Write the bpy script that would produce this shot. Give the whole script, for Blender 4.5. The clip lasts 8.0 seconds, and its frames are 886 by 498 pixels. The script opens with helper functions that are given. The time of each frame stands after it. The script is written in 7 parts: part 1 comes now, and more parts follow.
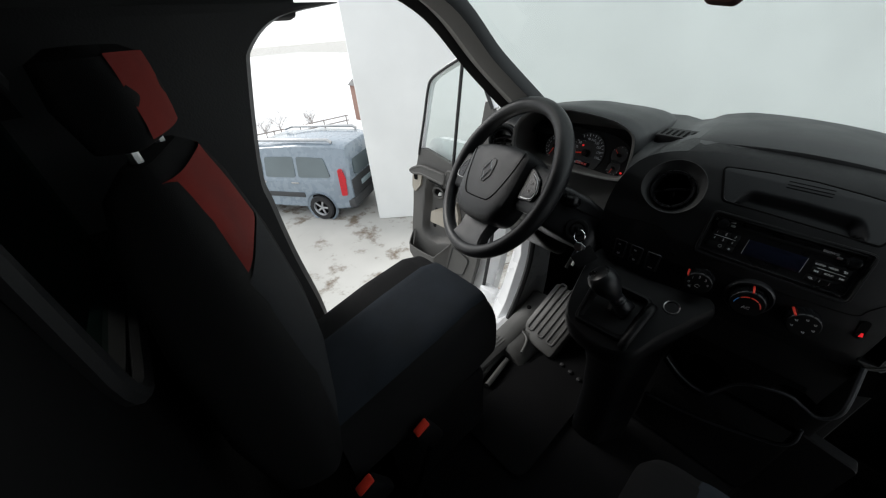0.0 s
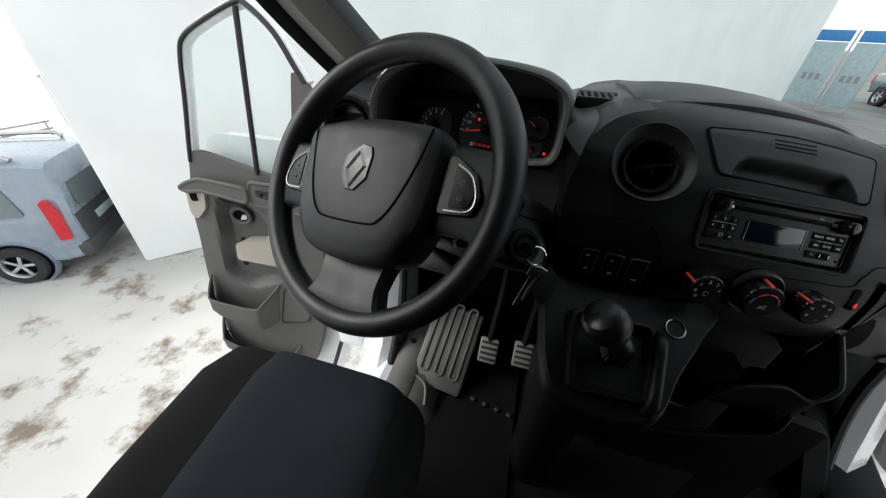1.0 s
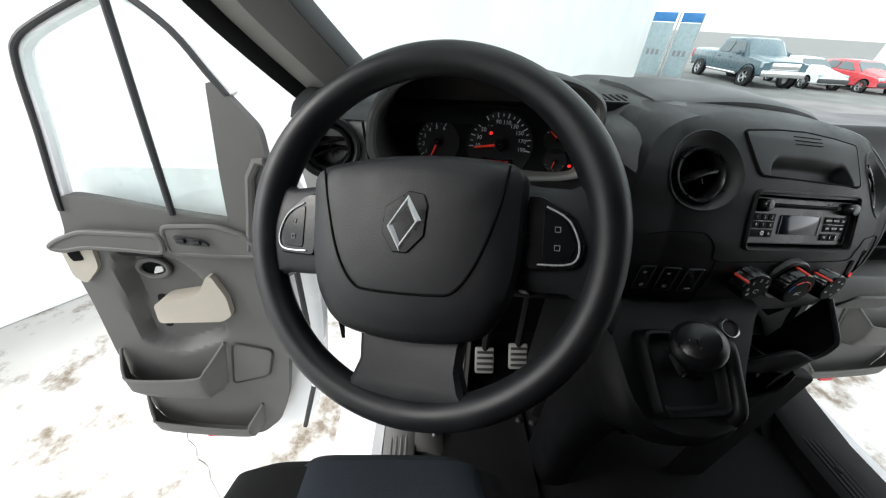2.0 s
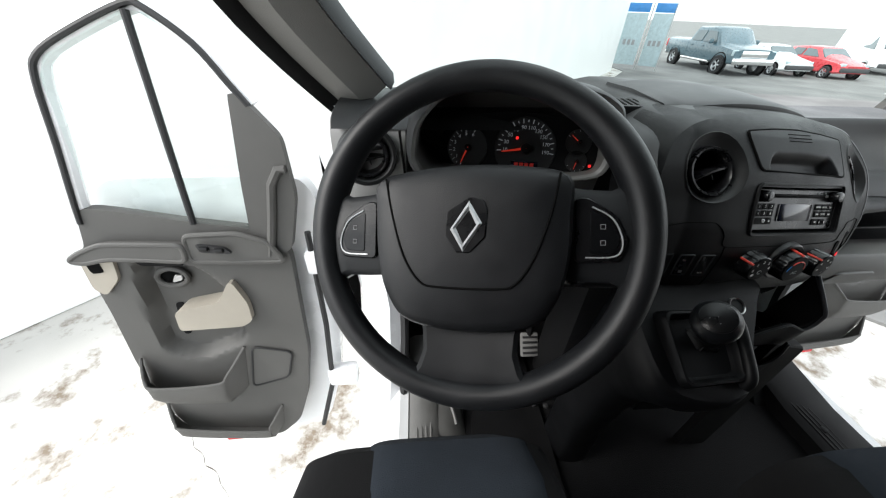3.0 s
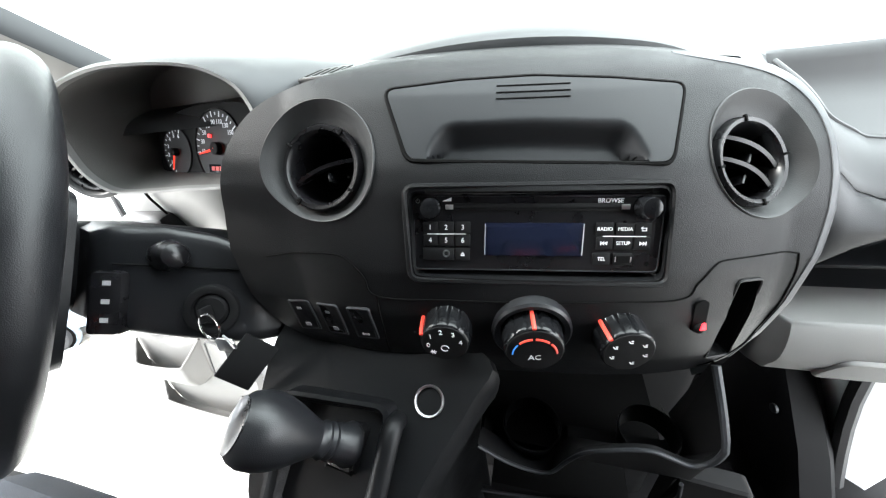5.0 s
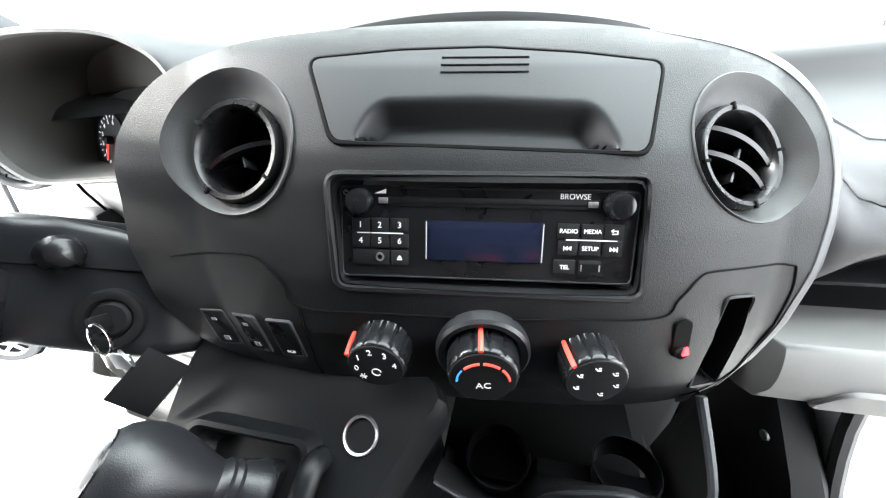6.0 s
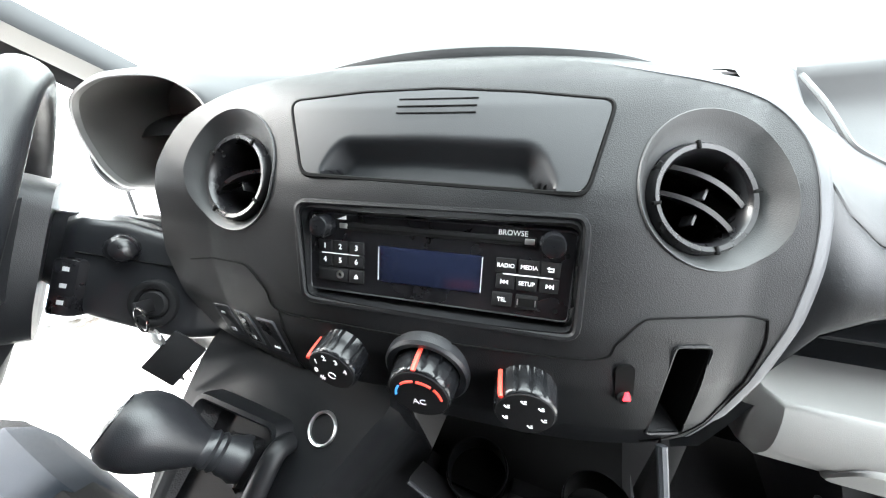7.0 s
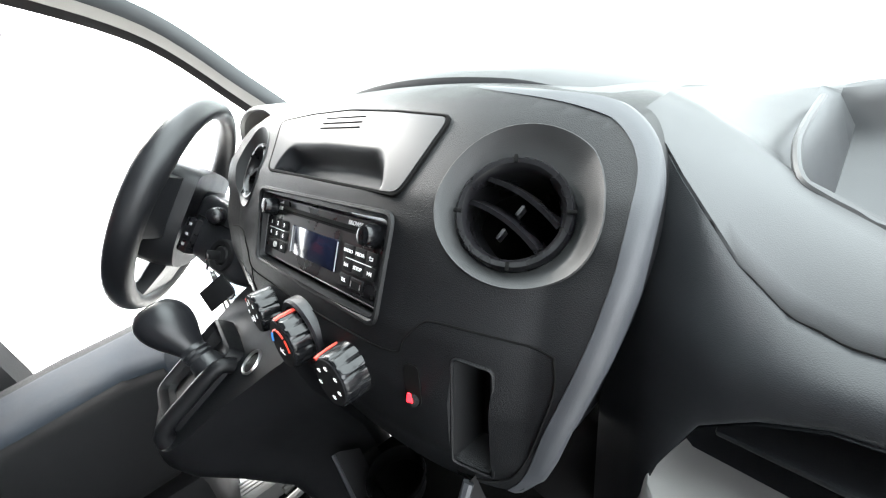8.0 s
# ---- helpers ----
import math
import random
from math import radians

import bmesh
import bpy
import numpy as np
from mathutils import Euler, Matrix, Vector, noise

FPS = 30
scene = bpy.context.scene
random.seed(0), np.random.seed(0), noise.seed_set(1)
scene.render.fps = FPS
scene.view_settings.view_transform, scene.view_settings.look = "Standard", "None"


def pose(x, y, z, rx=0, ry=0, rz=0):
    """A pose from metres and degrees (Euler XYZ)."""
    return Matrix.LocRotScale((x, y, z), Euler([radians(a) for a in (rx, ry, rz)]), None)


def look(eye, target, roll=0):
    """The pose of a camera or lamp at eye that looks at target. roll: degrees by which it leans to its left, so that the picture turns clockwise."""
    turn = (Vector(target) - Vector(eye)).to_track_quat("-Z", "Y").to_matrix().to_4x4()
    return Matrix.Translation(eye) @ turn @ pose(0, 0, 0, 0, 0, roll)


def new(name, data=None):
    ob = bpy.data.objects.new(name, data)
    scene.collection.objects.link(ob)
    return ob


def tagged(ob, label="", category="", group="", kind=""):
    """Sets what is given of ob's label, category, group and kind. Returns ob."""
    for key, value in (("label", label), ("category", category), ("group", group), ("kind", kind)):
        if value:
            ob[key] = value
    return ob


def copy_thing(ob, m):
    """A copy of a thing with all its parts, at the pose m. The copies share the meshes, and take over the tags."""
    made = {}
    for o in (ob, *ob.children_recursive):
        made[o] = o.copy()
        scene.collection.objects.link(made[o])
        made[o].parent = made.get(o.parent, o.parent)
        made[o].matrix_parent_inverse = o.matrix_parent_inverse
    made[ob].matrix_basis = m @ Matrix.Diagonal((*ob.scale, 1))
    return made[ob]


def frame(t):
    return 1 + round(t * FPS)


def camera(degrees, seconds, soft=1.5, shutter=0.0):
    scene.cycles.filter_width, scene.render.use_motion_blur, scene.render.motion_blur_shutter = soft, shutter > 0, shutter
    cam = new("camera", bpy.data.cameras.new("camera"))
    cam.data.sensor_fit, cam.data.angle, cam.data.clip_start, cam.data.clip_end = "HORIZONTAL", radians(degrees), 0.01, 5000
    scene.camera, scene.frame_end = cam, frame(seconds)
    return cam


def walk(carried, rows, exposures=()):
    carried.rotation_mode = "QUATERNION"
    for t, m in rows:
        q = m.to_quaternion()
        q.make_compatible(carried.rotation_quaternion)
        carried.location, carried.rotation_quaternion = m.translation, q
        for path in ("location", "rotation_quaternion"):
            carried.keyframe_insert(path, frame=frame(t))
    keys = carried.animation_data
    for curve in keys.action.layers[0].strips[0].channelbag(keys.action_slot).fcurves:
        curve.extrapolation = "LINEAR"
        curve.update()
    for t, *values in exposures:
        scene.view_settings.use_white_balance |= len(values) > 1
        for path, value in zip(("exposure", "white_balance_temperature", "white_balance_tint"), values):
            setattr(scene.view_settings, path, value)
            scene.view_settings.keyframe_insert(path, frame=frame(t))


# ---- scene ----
cam = camera(107, 8.0, soft=1.2)
PATH = [
    (0.0, (-0.013, -0.605, 0.952), (-0.5391, -0.1766, 0.4917), -4.22),
    (0.5, (-0.196, -0.559, 0.916), (-0.5483, -0.0189, 0.4100), -2.42),
    (1.0, (-0.295, -0.405, 0.822), (-0.4600, 0.2510, 0.3620), 3.20),
    (1.5, (-0.401, -0.333, 0.837), (-0.4384, 0.3466, 0.4170), 3.75),
    (1.7, (-0.425, -0.326, 0.824), (-0.4285, 0.3395, 0.3803), 3.83),
    (2.8, (-0.548, -0.343, 0.874), (-0.4819, 0.2960, 0.3967), 1.11),
    (3.0, (-0.540, -0.351, 0.856), (-0.4803, 0.2920, 0.3841), 2.15),
    (3.5, (-0.448, -0.336, 0.849), (-0.4340, 0.3122, 0.3807), 1.11),
    (4.0, (-0.294, -0.317, 0.814), (-0.3540, 0.3578, 0.3897), -0.32),
    (4.5, (-0.112, -0.258, 0.778), (-0.2555, 0.4174, 0.3745), -3.58),
    (5.0, (0.007, -0.180, 0.773), (-0.2156, 0.4412, 0.3213), -10.19),
    (5.2, (0.027, -0.146, 0.778), (-0.1860, 0.4635, 0.3054), -10.60),
    (6.3, (0.034, -0.138, 0.732), (-0.1794, 0.5065, 0.3097), -7.06),
    (6.5, (0.040, -0.131, 0.750), (-0.1894, 0.4677, 0.2721), -8.92),
    (7.0, (0.102, -0.123, 0.754), (-0.2369, 0.4725, 0.3410), -10.26),
    (7.5, (0.202, -0.086, 0.737), (-0.2879, 0.4479, 0.3971), -8.77),
    (8.0, (0.275, -0.040, 0.708), (-0.3343, 0.3981, 0.4306), -9.87),
]
EXPOSURES = [(0.0, 0.6), (0.5, 0.75), (1.0, 0.85), (1.5, 1.5), (1.7, 1.4), (3.0, 1.45), (3.5, 1.5), (4.0, 2.0), (4.5, 3.4), (5.0, 4.0), (5.2, 4.15), (6.5, 4.7), (7.0, 4.7), (7.5, 4.4), (8.0, 4.05)]
walk(cam, [(t, look(e, g, r)) for t, e, g, r in PATH], EXPOSURES)

# ---- daylight: overcast sky and a broad soft sun ----
world = bpy.data.worlds.new("overcast_sky")
scene.world = world
world.use_nodes = True
wn, wl = world.node_tree.nodes, world.node_tree.links
sky = wn.new("ShaderNodeTexSky")
sky.sky_type, sky.sun_disc = "NISHITA", False
sky.sun_elevation, sky.sun_rotation = radians(37), radians(256)
grey = wn.new("ShaderNodeMix")
grey.data_type = "RGBA"
grey.inputs[0].default_value = 0.9
grey.inputs[7].default_value = (9.2, 9.6, 9.9, 1)
wl.new(sky.outputs[0], grey.inputs[6])
bg = wn["Background"]
wl.new(grey.outputs[2], bg.inputs[0])
bg.inputs[1].default_value = 0.1
sun_data = bpy.data.lights.new("sun", "SUN")
sun_data.energy, sun_data.angle, sun_data.color = 1.3, radians(25), (1, 0.97, 0.93)
sun = new("sun", sun_data)
sun.matrix_world = look((0, 0, 0), (0.78, 0.20, -0.60))

G = -1.4       # ground level
FLOOR = -0.08  # cab floor


# ---- materials ----
def node_mat(name, color, rough=0.5, metal=0.0, grain=0.0, grain_scale=800.0, stain=0.15, stain_scale=9.0, bump=0.0, spec=0.5, coat=0.0, island=0.0):
    m = bpy.data.materials.new(name)
    m.use_nodes = True
    n, l = m.node_tree.nodes, m.node_tree.links
    b = n["Principled BSDF"]
    b.inputs["Base Color"].default_value = (*color, 1)
    b.inputs["Roughness"].default_value = rough
    b.inputs["Metallic"].default_value = metal
    b.inputs["Specular IOR Level"].default_value = spec
    b.inputs["Coat Weight"].default_value = coat
    tc = n.new("ShaderNodeTexCoord")
    if stain:
        t = n.new("ShaderNodeTexNoise")
        t.inputs["Scale"].default_value, t.inputs["Detail"].default_value = stain_scale, 5
        l.new(tc.outputs["Object"], t.inputs["Vector"])
        r = n.new("ShaderNodeMapRange")
        r.inputs[1].default_value, r.inputs[2].default_value = 0.3, 0.7
        r.inputs[3].default_value, r.inputs[4].default_value = 1 - stain, 1 + stain
        l.new(t.outputs[0], r.inputs[0])
        mix = n.new("ShaderNodeMix")
        mix.data_type, mix.blend_type = "RGBA", "MULTIPLY"
        mix.inputs[0].default_value = 1
        mix.inputs[6].default_value = (*color, 1)
        l.new(r.outputs[0], mix.inputs[7])
        l.new(mix.outputs[2], b.inputs["Base Color"])
        rr = n.new("ShaderNodeMapRange")
        rr.inputs[1].default_value, rr.inputs[2].default_value = 0.3, 0.7
        rr.inputs[3].default_value, rr.inputs[4].default_value = max(0.02, rough - 0.07), min(1, rough + 0.07)
        l.new(t.outputs[0], rr.inputs[0])
        l.new(rr.outputs[0], b.inputs["Roughness"])
    if grain:
        g = n.new("ShaderNodeTexVoronoi" if bump >= 0 else "ShaderNodeTexNoise")
        g.inputs["Scale"].default_value = grain_scale
        l.new(tc.outputs["Object"], g.inputs["Vector"])
        bp = n.new("ShaderNodeBump")
        bp.inputs["Strength"].default_value = grain
        bp.inputs["Distance"].default_value = 0.0006
        l.new(g.outputs[0], bp.inputs["Height"])
        l.new(bp.outputs[0], b.inputs["Normal"])
    return m


def glow_mat(name, color, strength):
    m = bpy.data.materials.new(name)
    m.use_nodes = True
    b = m.node_tree.nodes["Principled BSDF"]
    b.inputs["Base Color"].default_value = (*[c * 0.3 for c in color], 1)
    b.inputs["Emission Color"].default_value = (*color, 1)
    b.inputs["Emission Strength"].default_value = strength
    return m


def glass_mat(name, tint, gloss=0.05):
    m = bpy.data.materials.new(name)
    m.use_nodes = True
    n, l = m.node_tree.nodes, m.node_tree.links
    n.remove(n["Principled BSDF"])
    tr, gl, mx = n.new("ShaderNodeBsdfTransparent"), n.new("ShaderNodeBsdfGlossy"), n.new("ShaderNodeMixShader")
    tr.inputs[0].default_value = (*tint, 1)
    gl.inputs[1].default_value = 0.02
    mx.inputs[0].default_value = gloss
    l.new(tr.outputs[0], mx.inputs[1])
    l.new(gl.outputs[0], mx.inputs[2])
    l.new(mx.outputs[0], n["Material Output"].inputs[0])
    return m


# blacker than the plastic itself: shade on the dash front is in this colour
M_DASH = node_mat("dash_plastic_shaded", (0.0045, 0.0048, 0.0054), 0.48, grain=0.28, grain_scale=1700, stain=0.18, stain_scale=14, spec=0.20)
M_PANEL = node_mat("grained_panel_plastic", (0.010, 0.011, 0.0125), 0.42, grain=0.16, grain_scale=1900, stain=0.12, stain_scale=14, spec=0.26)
# vent bowls paler than the panel, the light they catch mixed into the colour
M_DISH = node_mat("dish_plastic_lit", (0.016, 0.0165, 0.017), 0.48, spec=0.28, grain=0.15, grain_scale=1700, stain=0.1)
M_LID = node_mat("lid_lacquer", (0.010, 0.011, 0.0125), 0.50, spec=0.25, grain=0.07, grain_scale=1900, stain=0.08)
M_DASH2 = node_mat("dash_plastic_smooth", (0.010, 0.0105, 0.012), 0.36, grain=0.2, grain_scale=1400, stain=0.12, stain_scale=20, spec=0.4)
# top of the dash made paler: sky light and haze are in this colour
M_TOP = node_mat("dash_top_plastic_lit", (0.026, 0.0275, 0.029), 0.46, spec=0.36, grain=0.08, grain_scale=1900, stain=0.12)
M_SILVER = node_mat("paler_edge_grey", (0.026, 0.028, 0.032), 0.48, spec=0.36, grain=0.12, grain_scale=1500, stain=0.08)
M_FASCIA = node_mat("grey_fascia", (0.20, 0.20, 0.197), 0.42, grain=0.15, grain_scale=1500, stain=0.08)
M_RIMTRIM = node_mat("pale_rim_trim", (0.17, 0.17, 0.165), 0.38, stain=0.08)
M_GAITER = node_mat("gaiter_leather", (0.005, 0.005, 0.0056), 0.42, spec=0.25, grain=0.4, grain_scale=700, stain=0.15, stain_scale=30)
M_CONSOLE = node_mat("console_plastic", (0.0042, 0.0044, 0.005), 0.44, grain=0.12, grain_scale=1700, stain=0.12, stain_scale=20, spec=0.17)
M_BLACK = node_mat("gloss_black", (0.005, 0.005, 0.0058), 0.30, spec=0.32, stain=0.1, stain_scale=40)
M_GLOSS = node_mat("polished_black", (0.005, 0.0053, 0.006), 0.2, stain=0.08, stain_scale=40, spec=0.3)
M_BADGE = node_mat("satin_silver", (0.42, 0.43, 0.44), 0.3, metal=0.35, stain=0.05)
# dark grey lining lightened: daylight from the door is painted into it
M_HOOD_IN = node_mat("hood_lining_lit", (0.10, 0.098, 0.093), 0.55, grain=0.3, grain_scale=900, stain=0.1)
M_MATT = node_mat("matt_black", (0.004, 0.004, 0.0045), 0.7, stain=0.1, spec=0.18)
# near black for openings and seams: the shade inside is put into the colour
M_VOID = node_mat("cavity_shade_black", (0.002, 0.002, 0.002), 0.9, stain=0, spec=0.1)
M_RIM = node_mat("wheel_leatherette", (0.0085, 0.009, 0.0102), 0.40, spec=0.32, grain=0.2, grain_scale=1500, stain=0.12, stain_scale=25)
M_HUB = node_mat("airbag_cover", (0.0085, 0.009, 0.0102), 0.42, spec=0.28, grain=0.28, grain_scale=1300, stain=0.1, stain_scale=25)
M_KICK = node_mat("footrest_plastic", (0.095, 0.094, 0.09), 0.5, grain=0.3, grain_scale=900, stain=0.2, stain_scale=10)
M_COLUMN = node_mat("column_shroud_plastic", (0.008, 0.0085, 0.0098), 0.36, grain=0.15, grain_scale=1500, stain=0.12, stain_scale=20, spec=0.35)
M_SPOKE = node_mat("spoke_plastic", (0.013, 0.014, 0.0155), 0.42, spec=0.32, grain=0.25, grain_scale=1100, stain=0.1)
M_CHROME = node_mat("chrome", (0.8, 0.8, 0.8), 0.12, metal=1, stain=0.05, stain_scale=30)
M_STEEL = node_mat("brushed_steel", (0.5, 0.5, 0.5), 0.35, metal=1, stain=0.15, stain_scale=60)
M_DOOR = node_mat("door_plastic", (0.076, 0.074, 0.070), 0.62, grain=0.5, grain_scale=700, stain=0.12, stain_scale=6)
M_DOOR_LT = node_mat("beige_plastic", (0.34, 0.31, 0.26), 0.6, grain=0.4, grain_scale=700, stain=0.08)
M_GREY_LT = node_mat("light_grey_plastic", (0.17, 0.168, 0.163), 0.6, grain=0.12, grain_scale=1500, stain=0.12)
M_PILLAR = node_mat("pillar_trim", (0.20, 0.195, 0.185), 0.65, grain=0.4, grain_scale=700, stain=0.08)
M_RUBBER = node_mat("rubber_seal", (0.014, 0.014, 0.015), 0.6, grain=0.3, grain_scale=300, stain=0.15)
M_MAT = node_mat("floor_rubber", (0.005, 0.005, 0.0054), 0.8, grain=0.8, grain_scale=500, stain=0.4, stain_scale=7, spec=0.1)
M_WHITE = node_mat("white_paint", (0.78, 0.79, 0.80), 0.25, stain=0.05, coat=0.5)
M_SEAT_BLUE = node_mat("blue_black_cloth", (0.018, 0.0225, 0.029), 0.95, grain=0.8, grain_scale=1600, stain=0.25, stain_scale=12, spec=0.2)
M_SEAT_BLACK = node_mat("black_cloth", (0.007, 0.007, 0.0075), 0.95, grain=0.8, grain_scale=1600, stain=0.2, spec=0.2)
M_SEAT_RED = node_mat("red_cloth", (0.22, 0.025, 0.02), 0.95, grain=0.8, grain_scale=1600, stain=0.2, spec=0.2)
M_SEAT_GREY = node_mat("grey_cloth", (0.022, 0.024, 0.027), 0.95, grain=0.8, grain_scale=1300, stain=0.2, stain_scale=12, spec=0.2)
M_HEAD = node_mat("headlining_felt", (0.05, 0.05, 0.05), 0.95, grain=0.6, grain_scale=900, stain=0.1)
M_PRINT = node_mat("white_print", (0.75, 0.75, 0.75), 0.5, stain=0)
M_PRINT_DIM = node_mat("grey_print", (0.30, 0.30, 0.31), 0.5, stain=0)
M_REDP = node_mat("red_print", (0.75, 0.05, 0.03), 0.45, stain=0)
M_BLUEP = node_mat("blue_print", (0.04, 0.25, 0.7), 0.45, stain=0)
M_LED = glow_mat("red_led", (1.0, 0.02, 0.03), 0.35)
M_NEEDLE = glow_mat("red_needle", (1.0, 0.06, 0.03), 0.09)
M_TELL = glow_mat("red_telltale", (1.0, 0.03, 0.03), 0.35)
M_DIALPRINT = glow_mat("dial_white", (0.8, 0.85, 0.9), 0.04)
M_DIAL = node_mat("dial_face", (0.020, 0.0205, 0.021), 0.55, stain=0.08, stain_scale=30, spec=0.3)
M_DIGIT = glow_mat("dim_red_digits", (1.0, 0.05, 0.03), 0.02)
M_LCD = node_mat("lcd_panel", (0.006, 0.008, 0.018), 0.12, stain=0)
M_WALL = node_mat("white_render", (0.80, 0.81, 0.80), 0.85, grain=0.4, grain_scale=60, stain=0.05, stain_scale=1.2)
M_GLASS = glass_mat("window_glass", (0.90, 0.96, 0.94))
M_GLASS_DK = glass_mat("tinted_glass", (0.30, 0.42, 0.38))
M_GLASS_CAR = node_mat("car_window", (0.10, 0.13, 0.14), 0.08, stain=0.1, stain_scale=3, coat=0.4)
M_TYRE = node_mat("tyre_rubber", (0.02, 0.02, 0.021), 0.8, grain=0.5, grain_scale=80, stain=0.3)
M_ALLOY = node_mat("alloy_wheel", (0.55, 0.56, 0.58), 0.35, metal=0.8, stain=0.1)
M_CARGREY = node_mat("grey_blue_car_paint", (0.22, 0.27, 0.32), 0.28, stain=0.06, coat=0.6)
M_CARPLASTIC = node_mat("car_bumper_plastic", (0.05, 0.052, 0.055), 0.55, grain=0.3, grain_scale=200, stain=0.12)
M_TEAL = node_mat("teal_truck_paint", (0.07, 0.13, 0.16), 0.3, stain=0.06, coat=0.6)
M_REDCAR = node_mat("red_car_paint", (0.5, 0.04, 0.05), 0.3, stain=0.06, coat=0.6)
M_TAIL = node_mat("red_lamp_lens", (0.55, 0.02, 0.03), 0.15, stain=0.1, stain_scale=30)
M_BARK = node_mat("bark", (0.10, 0.08, 0.07), 0.9, grain=0.8, grain_scale=40, stain=0.3)
# far twigs and fence wood lightened, distance haze being part of the colour
M_TWIG = node_mat("haze_paled_wood", (0.26, 0.23, 0.215), 0.9, stain=0.2)
M_BRICK = node_mat("dull_brick", (0.25, 0.15, 0.12), 0.9, grain=0.8, grain_scale=25, stain=0.3)
M_SIGNBLUE = node_mat("blue_sign", (0.05, 0.25, 0.6), 0.4, stain=0.1)
M_SIGNWHITE = node_mat("pale_sign", (0.42, 0.52, 0.55), 0.4, stain=0.12)
M_MIRROR_BACK = node_mat("brown_plastic", (0.05, 0.018, 0.014), 0.5, stain=0.1)


def ground_mat():
    m = node_mat("pale_concrete", (0.52, 0.50, 0.47), 0.9, stain=0)
    n, l = m.node_tree.nodes, m.node_tree.links
    b = n["Principled BSDF"]
    tc = n.new("ShaderNodeTexCoord")
    a, c = n.new("ShaderNodeTexNoise"), n.new("ShaderNodeTexNoise")
    a.inputs["Scale"].default_value, a.inputs["Detail"].default_value, a.inputs["Roughness"].default_value = 2.2, 9, 0.7
    c.inputs["Scale"].default_value, c.inputs["Detail"].default_value = 0.45, 4
    l.new(tc.outputs["Object"], a.inputs["Vector"])
    l.new(tc.outputs["Object"], c.inputs["Vector"])
    r = n.new("ShaderNodeValToRGB")
    r.color_ramp.elements[0].position, r.color_ramp.elements[0].color = 0.36, (0.20, 0.16, 0.12, 1)
    r.color_ramp.elements[1].position, r.color_ramp.elements[1].color = 0.47, (0.56, 0.55, 0.52, 1)
    l.new(a.outputs[0], r.inputs[0])
    r2 = n.new("ShaderNodeMapRange")
    r2.inputs[1].default_value, r2.inputs[2].default_value, r2.inputs[3].default_value, r2.inputs[4].default_value = 0.35, 0.65, 0.72, 1.08
    l.new(c.outputs[0], r2.inputs[0])
    mx = n.new("ShaderNodeMix")
    mx.data_type, mx.blend_type = "RGBA", "MULTIPLY"
    mx.inputs[0].default_value = 1
    l.new(r.outputs[0], mx.inputs[6])
    l.new(r2.outputs[0], mx.inputs[7])
    l.new(mx.outputs[2], b.inputs["Base Color"])
    bp = n.new("ShaderNodeBump")
    bp.inputs["Strength"].default_value, bp.inputs["Distance"].default_value = 0.5, 0.01
    l.new(a.outputs[0], bp.inputs["Height"])
    l.new(bp.outputs[0], b.inputs["Normal"])
    return m


M_GROUND = ground_mat()
M_SNOW = node_mat("frosted_field", (0.74, 0.745, 0.75), 0.9, grain=0.5, grain_scale=9, stain=0.10, stain_scale=0.3)
M_ASPHALT = node_mat("worn_asphalt", (0.17, 0.17, 0.165), 0.9, grain=0.5, grain_scale=60, stain=0.3, stain_scale=0.7)


# ---- building helpers ----
def mesh_of(bm, mat, smooth=True):
    me = bpy.data.meshes.new("mesh")
    bmesh.ops.recalc_face_normals(bm, faces=bm.faces[:])
    bm.to_mesh(me)
    bm.free()
    me.materials.append(mat)
    if smooth:
        me.shade_smooth()
        me.set_sharp_from_angle(angle=radians(38))
    return me


def thing(name, label, category, at=(0, 0, 0), group="", kind=""):
    ob = new(name)
    ob.empty_display_size = 0.05
    ob.location = at
    return tagged(ob, label, category, group, kind)


def part(name, bm, mat, parent, label="", smooth=True):
    ob = new(name, mesh_of(bm, mat, smooth))
    ob.parent = parent
    if parent is not None and parent.data is None:
        ob.matrix_parent_inverse = Matrix.Translation(-parent.location)
    return tagged(ob, label) if label else ob


def solo(name, bm, mat, label, category, group="", kind="", smooth=True):
    return tagged(new(name, mesh_of(bm, mat, smooth)), label, category, group, kind)


def box(bm, c, s, m=None, bevel=0.0, seg=2):
    r = bmesh.ops.create_cube(bm, size=1)
    bmesh.ops.scale(bm, vec=s, verts=r["verts"])
    if bevel:
        es = list({e for v in r["verts"] for e in v.link_edges})
        rb = bmesh.ops.bevel(bm, geom=es, offset=bevel, segments=seg, affect="EDGES", profile=0.5)
        vs = list({v for f in rb["faces"] for v in f.verts} | {v for v in r["verts"] if v.is_valid})
    else:
        vs = r["verts"]
    mm = (m or Matrix.Identity(4)) @ Matrix.Translation(c)
    bmesh.ops.transform(bm, matrix=mm, verts=vs)
    return vs


def loft(bm, rings, closed=True, cap0=False, cap1=False):
    rows = [[bm.verts.new(p) for p in r] for r in rings]
    for a, b in zip(rows, rows[1:]):
        n = len(a)
        for i in range(n if closed else n - 1):
            j = (i + 1) % n
            bm.faces.new((a[i], a[j], b[j], b[i]))
    if cap0:
        bm.faces.new(rows[0][::-1])
    if cap1:
        bm.faces.new(rows[-1])
    return rows


def lathe(bm, profile, m, seg=32, cap0=False, cap1=False):
    rings = [[m @ Vector((r * math.cos(2 * math.pi * k / seg), r * math.sin(2 * math.pi * k / seg), h)) for k in range(seg)] for r, h in profile]
    return loft(bm, rings, True, cap0, cap1)


